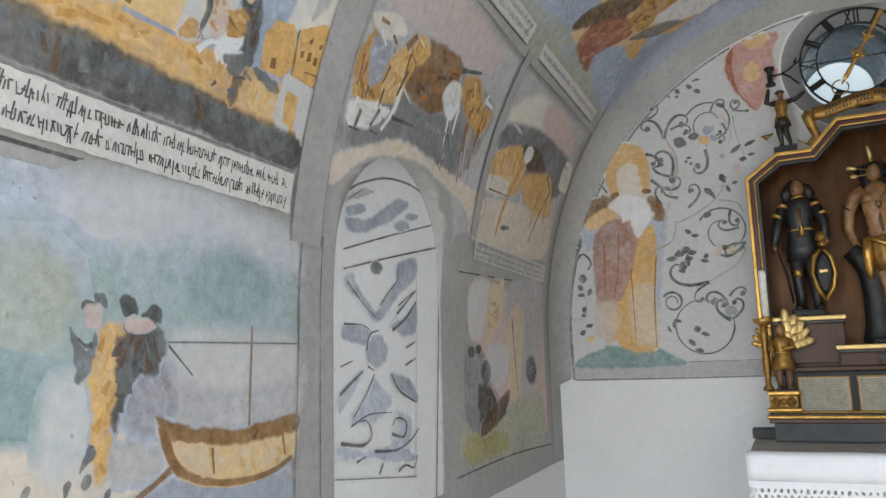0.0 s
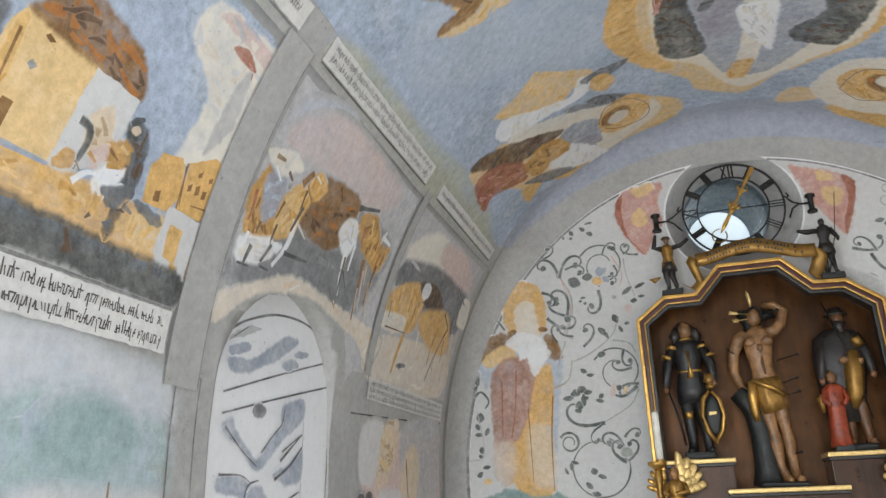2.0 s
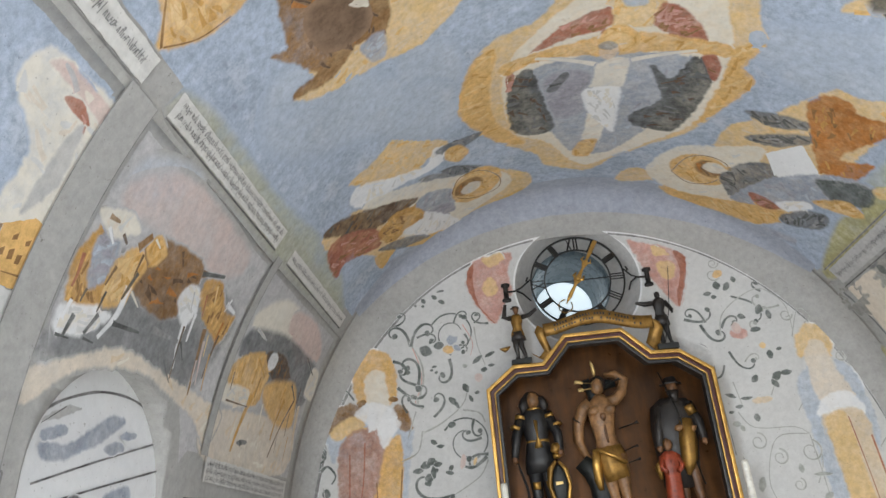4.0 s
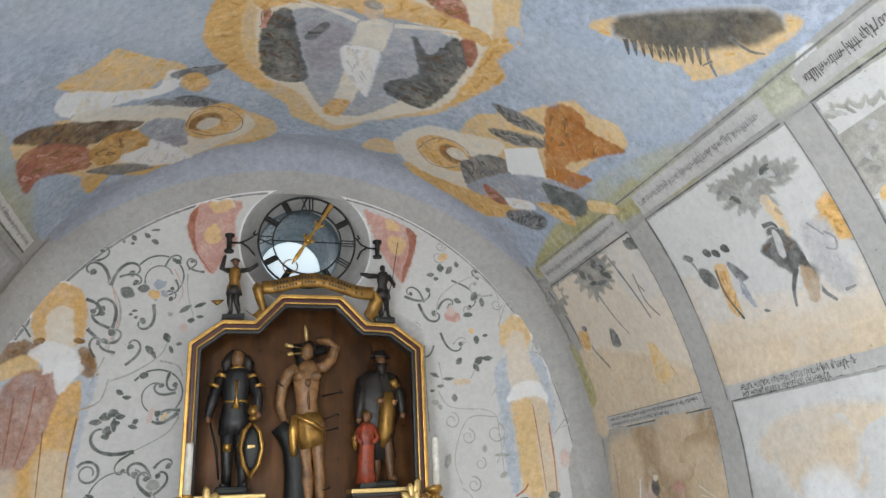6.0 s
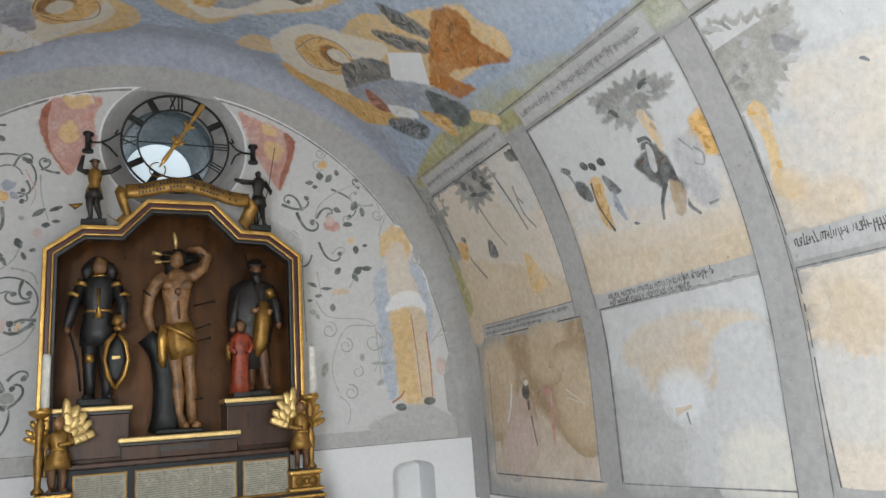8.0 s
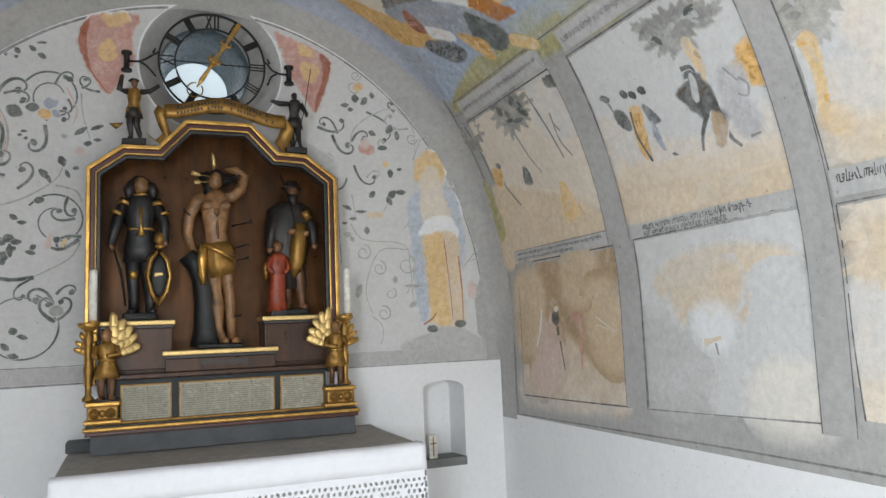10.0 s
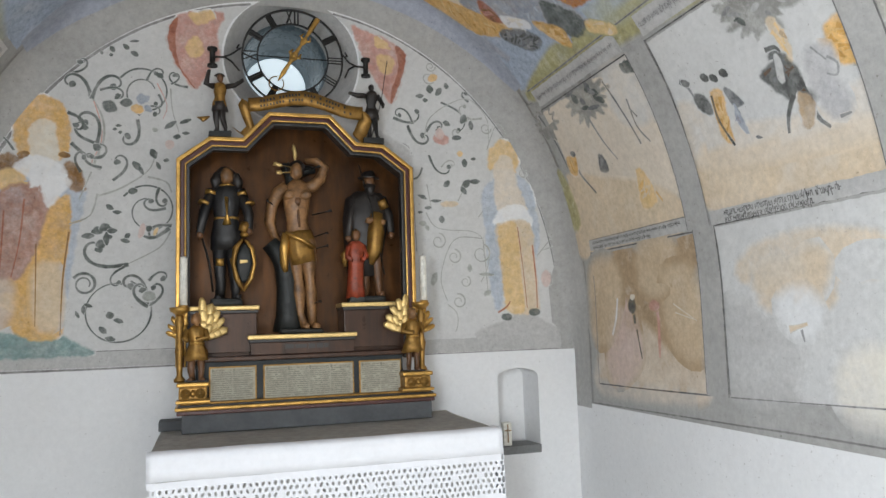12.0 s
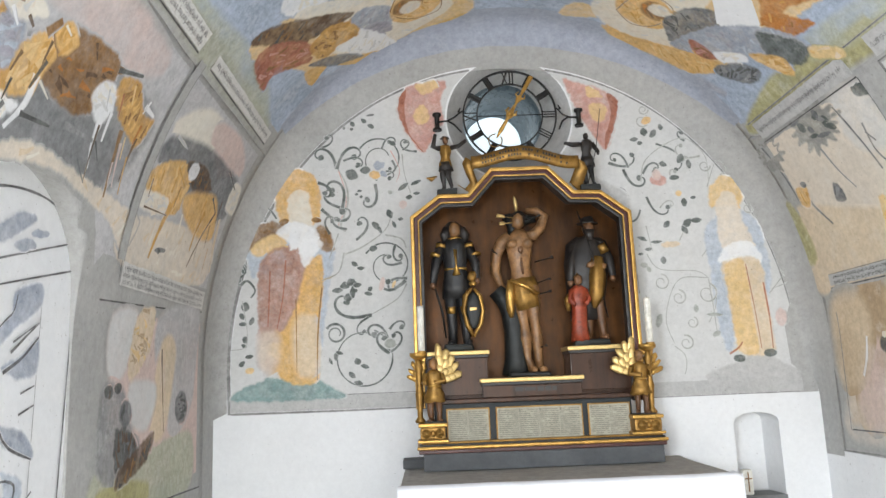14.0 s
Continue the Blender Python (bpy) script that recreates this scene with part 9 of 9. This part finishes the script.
grove.line("figure", "ochre", [(-0.953, 2.141), (-0.986, 2.19)], 0.012, 0.006)
grove.patch("ground", "olive", [(-0.155, 1.87), (-0.195, 1.943), (-0.218, 2.193), (-0.124, 2.179)], 0.012, True, 0.043)
grove.rect("inscription", "grey_light", -1.12, -0.28, 2.282, 2.335)
grove.letters("lettering", "letter", -0.32, -1.08, 2.298, 0.014, 74)
grove.letters("lettering", "letter", -0.32, -0.85, 2.322, 0.014, 75)
grove.line("outline", "line_dark", [(-1.118, 1.565), (-1.12, 1.9), (-1.12, 2.28)], 0.004)
grove.line("outline", "line_grey", [(-0.28, 2.28), (-1.12, 2.278)], 0.004)
grove.done()

big_tree = Fresco("tree_fresco", "pale fresco with a large grey tree and rosy ground", vault)
big_tree.rect("field", "lime_white", -3.9, -2.215, 1.572, 2.245)
big_tree.patch("ground", "sand_pale", [(-2.258, 2.008), (-2.399, 1.996), (-2.559, 2.007), (-2.656, 2.028), (-2.544, 2.304), (-2.443, 2.277), (-2.239, 2.267)], 0.02, True, 0.072)
big_tree.patch("ground", "sand_pale", [(-2.378, 1.86), (-2.517, 1.87), (-2.712, 1.909), (-2.635, 2.076), (-2.437, 2.027)], 0.025, True, 0.09)
big_tree.patch("tree", "tree_pale", [(-2.199, 1.635), (-2.198, 1.599), (-2.242, 1.631), (-2.253, 1.599), (-2.283, 1.627), (-2.304, 1.615), (-2.323, 1.65), (-2.35, 1.63), (-2.361, 1.658), (-2.398, 1.64), (-2.401, 1.668), (-2.442, 1.656), (-2.441, 1.677), (-2.488, 1.668), (-2.479, 1.688), (-2.493, 1.698), (-2.473, 1.72), (-2.487, 1.733), (-2.461, 1.752), (-2.495, 1.769), (-2.455, 1.783), (-2.457, 1.798), (-2.423, 1.804), (-2.44, 1.832), (-2.391, 1.826), (-2.392, 1.857), (-2.355, 1.844), (-2.356, 1.888), (-2.334, 1.874), (-2.328, 1.92), (-2.312, 1.903), (-2.292, 1.927), (-2.278, 1.882), (-2.247, 1.908), (-2.238, 1.873), (-2.208, 1.878), (-2.206, 1.85), (-2.168, 1.855), (-2.186, 1.82), (-2.136, 1.815), (-2.178, 1.783), (-2.125, 1.767), (-2.169, 1.749), (-2.139, 1.723), (-2.174, 1.711), (-2.14, 1.671), (-2.184, 1.672), (-2.165, 1.628)], 0.005)
big_tree.oval("tree", "cloud_grey", -2.32, 1.713, 0.017, 0.011, 2.952, 0.003, 0.5)
big_tree.oval("tree", "tree_grey", -2.283, 1.771, 0.023, 0.011, -2.753, 0.003, 0.5)
big_tree.oval("tree", "tree_grey", -2.242, 1.784, 0.033, 0.009, -2.999, 0.003, 0.5)
big_tree.oval("tree", "cloud_grey", -2.465, 1.738, 0.023, 0.008, -2.842, 0.003, 0.5)
big_tree.oval("tree", "tree_grey", -2.293, 1.643, 0.018, 0.006, 2.201, 0.003, 0.5)
big_tree.oval("tree", "grey_light", -2.252, 1.63, 0.031, 0.007, 2.449, 0.003, 0.5)
big_tree.oval("tree", "cloud_grey", -2.186, 1.713, 0.02, 0.013, -2.962, 0.003, 0.5)
big_tree.oval("tree", "grey_light", -2.423, 1.808, 0.021, 0.012, 2.827, 0.003, 0.5)
big_tree.oval("tree", "cloud_grey", -2.259, 1.77, 0.024, 0.009, 1.756, 0.003, 0.5)
big_tree.oval("tree", "tree_grey", -2.44, 1.673, 0.021, 0.01, -2.997, 0.003, 0.5)
big_tree.oval("tree", "cloud_grey", -2.301, 1.891, 0.015, 0.011, 2.234, 0.003, 0.5)
big_tree.oval("tree", "grey_light", -2.401, 1.803, 0.026, 0.006, 2.962, 0.003, 0.5)
big_tree.oval("tree", "tree_grey", -2.397, 1.821, 0.014, 0.008, 1.76, 0.003, 0.5)
big_tree.oval("tree", "grey_light", -2.396, 1.755, 0.018, 0.009, -3.087, 0.003, 0.5)
big_tree.oval("tree", "cloud_grey", -2.323, 1.699, 0.019, 0.008, 2.612, 0.003, 0.5)
big_tree.oval("tree", "grey_light", -2.201, 1.652, 0.029, 0.011, 2.247, 0.003, 0.5)
big_tree.oval("tree", "tree_grey", -2.196, 1.773, 0.026, 0.007, 2.207, 0.003, 0.5)
big_tree.oval("tree", "grey_light", -2.242, 1.867, 0.021, 0.011, -2.971, 0.003, 0.5)
big_tree.oval("tree", "cloud_grey", -2.439, 1.741, 0.027, 0.011, 3.093, 0.003, 0.5)
big_tree.oval("tree", "tree_grey", -2.25, 1.815, 0.026, 0.013, 2.967, 0.003, 0.5)
big_tree.patch("tree", "grey_mid", [(-2.415, 1.733), (-2.464, 1.777), (-2.427, 1.794), (-2.398, 1.767)], 0.01)
big_tree.patch("tree", "ochre_pale", [(-2.239, 1.873), (-2.293, 1.897), (-2.266, 2.105), (-2.314, 2.161), (-2.219, 2.139), (-2.247, 2.013)], 0.008)
big_tree.patch("ground", "sand", [(-2.24, 2.105), (-2.32, 2.163), (-2.47, 2.179), (-2.443, 2.277), (-2.239, 2.267)], 0.02, True, 0.072)
big_tree.line("tree", "slate", [(-2.592, 1.884), (-2.61, 1.904)], 0.012, 0.006)
big_tree.rect("inscription", "grey_light", -3.9, -2.215, 2.255, 2.335)
big_tree.letters("lettering", "letter", -2.24, -3.7, 2.285, 0.026, 77)
big_tree.line("outline", "line_dark", [(-2.205, 1.565), (-2.205, 1.9), (-2.215, 2.26)], 0.005)
big_tree.done()

parlour = Fresco("parlour_fresco", "brown faded fresco with three thin standing figures", vault)
parlour.rect("field", "tan", -1.14, -0.275, 2.352, 3.0)
parlour.patch("ground", "sand_pale", [(-0.245, 3.024), (-0.38, 2.807), (-0.683, 2.739), (-0.885, 2.861), (-1.159, 2.942), (-1.145, 3.005)], 0.02, True, 0.072)
parlour.patch("ground", "rose_pale", [(-0.373, 2.877), (-0.48, 2.656), (-0.594, 2.606), (-0.672, 2.868), (-0.445, 3.011)], 0.02, True, 0.072)
parlour.patch("field", "sand", [(-0.271, 2.418), (-0.477, 2.407), (-0.485, 2.601), (-0.383, 2.765), (-0.259, 2.795)], 0.03, True, 0.108)
parlour.patch("field", "sand", [(-0.749, 2.353), (-0.981, 2.354), (-0.892, 2.568), (-0.707, 2.532)], 0.03, True, 0.108)
parlour.patch("field", "sand", [(-0.903, 2.494), (-1.109, 2.533), (-1.134, 2.854), (-0.958, 2.788)], 0.03, True, 0.108)
parlour.line("figure", "charcoal", [(-0.615, 2.593), (-0.629, 2.66), (-0.636, 2.712)], 0.022, 0.018)
parlour.line("figure", "charcoal", [(-0.648, 2.739), (-0.666, 2.816), (-0.681, 2.873)], 0.012, 0.008)
parlour.oval("figure", "charcoal", -0.618, 2.628, 0.031, 0.035, 3.108)
parlour.line("figure", "plaster_white", [(-0.487, 2.588), (-0.466, 2.683), (-0.424, 2.765)], 0.014, 0.02)
parlour.line("figure", "rose", [(-0.816, 2.614), (-0.831, 2.715), (-0.825, 2.863)], 0.028, 0.016)
parlour.oval("figure", "rose", -0.802, 2.634, 0.041, 0.023, 3.108)
parlour.oval("figure", "cream", -0.627, 2.588, 0.021, 0.013, 3.098)
parlour.oval("figure", "cream", -0.805, 2.594, 0.019, 0.013, 3.098)
parlour.line("figure", "cream", [(-0.95, 2.631), (-1.109, 2.706)], 0.006, 0.003)
parlour.line("figure", "cream", [(-0.96, 2.668), (-1.091, 2.699)], 0.005, 0.003)
parlour.line("outline", "line_dark", [(-0.27, 2.345), (-1.145, 2.345), (-1.147, 2.35)], 0.006)
parlour.line("outline", "line_dark", [(-1.145, 2.345), (-1.148, 2.7), (-1.165, 3.0)], 0.006)
parlour.line("outline", "line_dark", [(-0.27, 3.012), (-0.7, 3.008), (-1.165, 3.0)], 0.006)
parlour.line("outline", "line_grey", [(-0.27, 2.35), (-0.262, 3.012)], 0.005)
parlour.done()

faded_hill = Fresco("hill_fresco", "nearly washed out fresco of an ochre hill", vault)
faded_hill.rect("field", "lime_white", -2.10, -1.285, 2.345, 2.985)
faded_hill.patch("field", "lime_white", [(-1.874, 2.548), (-2.107, 2.567), (-2.109, 2.824), (-1.868, 2.831)], 0.04, True, 0.144)
faded_hill.patch("field", "cream", [(-1.841, 2.859), (-2.128, 2.831), (-2.123, 2.972), (-1.829, 2.982)], 0.03, True, 0.108)
faded_hill.patch("field", "grey_light", [(-1.281, 2.676), (-1.648, 2.762), (-1.602, 2.936), (-1.29, 2.935)], 0.04, True, 0.144)
faded_hill.patch("hill", "sand", [(-1.36, 2.52), (-1.502, 2.455), (-1.764, 2.435), (-1.927, 2.455), (-2.05, 2.485), (-2.05, 2.555), (-1.833, 2.560), (-1.793, 2.661), (-1.485, 2.63), (-1.453, 2.560)], 0.03, True, 0.055)
faded_hill.patch("hill", "sand", [(-1.48, 2.558), (-1.67, 2.551), (-1.798, 2.487), (-1.798, 2.579), (-1.686, 2.648), (-1.484, 2.64)], 0.02, True, 0.072)
faded_hill.patch("figure", "plaster_white", [(-1.573, 2.644), (-1.69, 2.61), (-1.773, 2.688), (-1.727, 2.761), (-1.622, 2.733)], 0.02, True, 0.072)
faded_hill.line("figure", "grey_mid", [(-1.677, 2.743), (-1.688, 2.784)], 0.012, 0.006)
faded_hill.line("figure", "sand", [(-1.622, 2.742), (-1.705, 2.724)], 0.02, 0.01)
faded_hill.line("outline", "line_dark", [(-1.28, 2.338), (-1.7, 2.334), (-2.11, 2.332)], 0.006)
faded_hill.line("outline", "line_dark", [(-2.11, 2.332), (-2.11, 2.7), (-2.125, 2.97)], 0.006)
faded_hill.line("outline", "line_grey", [(-1.29, 2.998), (-1.7, 2.985), (-2.125, 2.97)], 0.005)
faded_hill.line("outline", "line_grey", [(-1.28, 2.34), (-1.285, 2.99)], 0.004)
faded_hill.done()

washed = Fresco("washed_fresco", "washed-out sandy fresco field", vault)
washed.rect("field", "sand_pale", -3.9, -2.225, 2.36, 2.95)
washed.patch("hill", "sand", [(-2.161, 2.472), (-2.247, 2.452), (-2.419, 2.448), (-2.449, 2.525), (-2.331, 2.571), (-2.191, 2.54)], 0.03, True, 0.108)
washed.patch("field", "lime_white", [(-2.14, 2.616), (-2.43, 2.638), (-2.405, 2.807), (-2.139, 2.761)], 0.03, True, 0.108)
washed.patch("hill", "tan", [(-2.176, 2.425), (-2.254, 2.421), (-2.225, 2.464), (-2.17, 2.473)], 0.02, True, 0.072)
washed.line("outline", "line_dark", [(-2.215, 2.355), (-2.215, 2.7), (-2.23, 2.95)], 0.005)
washed.line("outline", "line_grey", [(-2.215, 2.352), (-3.9, 2.35)], 0.005)
washed.done()

for y0, y1, s0, s1, colour in ((-2.452, -2.318, -2.44, -1.475, "line_grey"), (-1.300, -1.245, -2.25, -1.475, "line_grey"), (-2.206, -2.090, 1.565, 3.0, "line_dark"), (-1.262, -1.118, 1.565, 2.335, "line_dark"), (-1.285, -1.150, 2.335, 3.0, "line_dark")):
    rib = Fresco("trim", "grey limewashed rib between two fresco fields", vault, "structure", "rib", 0.0070)
    rib.rect("coat", "grey_band", y0, y1, s0, s1)
    rib.line("outline", colour, [(y0, s0), (y0, (s0 + s1) / 2), (y0, s1)], 0.0035, 0.003, 0.9)
    rib.line("outline", colour, [(y1, s0), (y1, (s0 + s1) / 2), (y1, s1)], 0.0035, 0.003, 0.9)
    rib.done()
dado_right = Fresco("trim", "white limewashed dado below the frescoes", vault, "structure", "dado")
dado_right.patch("coat", "plaster_white", [(-5.5, 3.115), (COVE, 3.12), (COVE, S_FLOOR - 0.01), (-5.5, S_FLOOR - 0.01)], 0.0, False)
dado_right.line("outline", "line_grey", [(-5.5, 3.10), (-2.2, 3.09), (-1.2, 3.10), (COVE, 3.115)], 0.009, 0.006)
dado_right.done()
dado_left = Fresco("trim", "white limewashed dado below the frescoes", vault, "structure", "dado")
dado_left.patch("coat", "plaster_white", [(-1.50, -3.285), (COVE, -3.25), (COVE, 0.01 - S_FLOOR), (-1.50, 0.01 - S_FLOOR)], 0.0, False)
dado_left.patch("coat", "plaster_white", [(-4.2, -3.33), (-2.27, -3.31), (-2.27, 0.01 - S_FLOOR), (-4.2, 0.01 - S_FLOOR)], 0.0, False)
dado_left.done()


# painted shutter board in the round-headed recess
board = thing("window_shutter", "white round-headed shutter painted with blue-grey fretwork ornament", "shutter")
bm = box(-1.60, -1.566, WIN_Y0 - 0.03, WIN_Y1 + 0.03, 1.0, 2.3, 0.002)
part("board", bm, "plaster_white", board)
fretwork = Fresco("shutter_ornament", "blue-grey fretwork ornament painted on the white shutter", shutter)
fretwork.line("outline", "line_dark", [(-2.174, 1.816), (-1.885, 1.901), (-1.489, 2.01)], 0.006)
fretwork.line("outline", "line_dark", [(-2.174, 1.759), (-1.887, 1.829), (-1.51, 1.916)], 0.006)
fretwork.line("outline", "line_dark", [(-1.51, 1.916), (-1.539, 1.569), (-1.588, 1.025)], 0.007)
fretwork.line("outline", "line_dark", [(-2.167, 1.985), (-2.062, 2.038), (-1.88, 2.091), (-1.671, 2.095), (-1.494, 2.025)], 0.008)
fretwork.line("outline", "line_grey", [(-2.222, 1.181), (-1.733, 1.127)], 0.004)
fretwork.line("outline", "line_grey", [(-1.703, 1.845), (-1.741, 1.128)], 0.003)
fretwork.patch("ornament", "blue_grey", [(-2.155, 1.914), (-2.03, 1.925), (-1.842, 2.027), (-1.76, 2.029), (-1.884, 1.952), (-2.064, 1.883), (-2.145, 1.881)], 0.005)
fretwork.patch("ornament", "grey_light", [(-2.161, 1.969), (-2.063, 2.017), (-1.993, 2.023), (-2.096, 1.983)], 0.005)
fretwork.patch("ornament", "blue_grey", [(-2.154, 1.944), (-2.063, 1.972), (-2.047, 1.952), (-2.145, 1.921)], 0.005)
fretwork.patch("ornament", "blue_grey", [(-1.865, 1.937), (-1.783, 1.965), (-1.755, 1.946), (-1.825, 1.924)], 0.005)
fretwork.oval("ornament", "blue_grey", -1.732, 1.99, 0.049, 0.01, 0.187)
fretwork.oval("ornament", "slate", -1.983, 1.784, 0.036, 0.02, 0.127)
fretwork.oval("ornament", "blue_grey", -1.988, 1.528, 0.064, 0.045, 0.028)
fretwork.patch("ornament", "blue_grey", [(-2.174, 1.731), (-2.124, 1.749), (-2.099, 1.715), (-2.034, 1.67), (-1.983, 1.648), (-1.89, 1.728), (-1.851, 1.75), (-1.841, 1.813), (-1.712, 1.844), (-1.714, 1.785), (-1.852, 1.704), (-1.98, 1.618), (-2.067, 1.667), (-2.156, 1.709)], 0.003)
fretwork.patch("ornament", "blue_grey", [(-1.855, 1.593), (-1.893, 1.609), (-1.795, 1.643), (-1.718, 1.696), (-1.722, 1.6), (-1.809, 1.581)], 0.004)
fretwork.patch("ornament", "blue_grey", [(-2.175, 1.593), (-2.068, 1.599), (-2.018, 1.576), (-2.069, 1.549), (-2.178, 1.561)], 0.005)
fretwork.patch("ornament", "blue_grey", [(-1.897, 1.458), (-1.782, 1.44), (-1.722, 1.393), (-1.723, 1.365), (-1.823, 1.395), (-1.879, 1.422)], 0.004)
fretwork.patch("ornament", "sky_pale", [(-2.199, 1.403), (-2.102, 1.458), (-2.07, 1.466), (-2.133, 1.402), (-2.193, 1.357)], 0.005)
fretwork.patch("ornament", "sky_pale", [(-2.004, 1.449), (-1.963, 1.415), (-1.899, 1.379), (-1.972, 1.331), (-2.072, 1.319), (-2.134, 1.33), (-2.038, 1.4)], 0.008)
fretwork.patch("ornament", "sky_pale", [(-2.208, 1.266), (-2.041, 1.237), (-1.866, 1.23), (-1.731, 1.192), (-1.791, 1.18), (-2.041, 1.22), (-2.194, 1.235)], 0.008)
fretwork.patch("ornament", "sky_pale", [(-1.863, 1.343), (-1.767, 1.303), (-1.789, 1.241), (-1.903, 1.242), (-1.846, 1.289)], 0.008)
fretwork.line("scrollwork", "line_dark", [(-2.156, 1.725), (-2.067, 1.667), (-1.987, 1.628)], 0.008, 0.004)
fretwork.line("scrollwork", "line_dark", [(-1.965, 1.667), (-1.89, 1.728), (-1.85, 1.756), (-1.833, 1.803)], 0.008, 0.004)
fretwork.line("scrollwork", "line_dark", [(-1.886, 1.595), (-1.795, 1.637), (-1.714, 1.697)], 0.012, 0.006)
fretwork.line("scrollwork", "line_dark", [(-1.854, 1.648), (-1.772, 1.701), (-1.716, 1.736)], 0.01, 0.005)
fretwork.line("scrollwork", "line_dark", [(-1.845, 1.676), (-1.721, 1.735)], 0.006, 0.003)
fretwork.line("scrollwork", "line_dark", [(-2.175, 1.601), (-2.068, 1.602), (-2.015, 1.582)], 0.008, 0.004)
fretwork.line("scrollwork", "line_dark", [(-1.794, 1.541), (-1.724, 1.562)], 0.008, 0.004)
fretwork.line("scrollwork", "line_dark", [(-1.8, 1.485), (-1.722, 1.509)], 0.008, 0.004)
fretwork.line("scrollwork", "line_dark", [(-2.193, 1.481), (-2.127, 1.498)], 0.006, 0.003)
fretwork.line("scrollwork", "line_dark", [(-2.199, 1.403), (-2.127, 1.441), (-2.07, 1.469)], 0.012, 0.006)
fretwork.line("scrollwork", "line_dark", [(-1.897, 1.458), (-1.842, 1.404), (-1.723, 1.363)], 0.012, 0.006)
fretwork.line("scrollwork", "line_dark", [(-2.004, 1.458), (-2.055, 1.4), (-2.128, 1.338)], 0.008, 0.004)
fretwork.line("scrollwork", "line_dark", [(-2.049, 1.529), (-2.029, 1.576), (-1.973, 1.591)], 0.008, 0.004)
fretwork.line("scrollwork", "line_dark", [(-2.043, 1.483), (-2.003, 1.469)], 0.006, 0.003)
fretwork.line("scrollwork", "line_dark", [(-2.194, 1.273), (-2.073, 1.258), (-2.023, 1.284), (-2.056, 1.326), (-2.119, 1.322)], 0.012, 0.006)
fretwork.line("scrollwork", "line_dark", [(-1.902, 1.276), (-1.82, 1.261), (-1.803, 1.305), (-1.864, 1.322), (-1.894, 1.301)], 0.012, 0.006)
fretwork.line("scrollwork", "line_dark", [(-2.008, 1.234), (-1.867, 1.225), (-1.769, 1.249), (-1.714, 1.278)], 0.01, 0.005)
fretwork.line("scrollwork", "line_dark", [(-2.111, 1.214), (-2.057, 1.225)], 0.008, 0.004)
fretwork.line("scrollwork", "line_dark", [(-1.982, 1.166), (-1.954, 1.196)], 0.01, 0.005)
fretwork.line("scrollwork", "line_dark", [(-1.861, 1.159), (-1.811, 1.173), (-1.752, 1.158), (-1.731, 1.192)], 0.01, 0.005)
fretwork.line("scrollwork", "line_dark", [(-2.14, 1.315), (-2.039, 1.342), (-1.9, 1.341)], 0.006, 0.003)
fretwork.line("scrollwork", "line_dark", [(-2.063, 2.017), (-2.161, 1.96)], 0.004, 0.002)
fretwork.done()
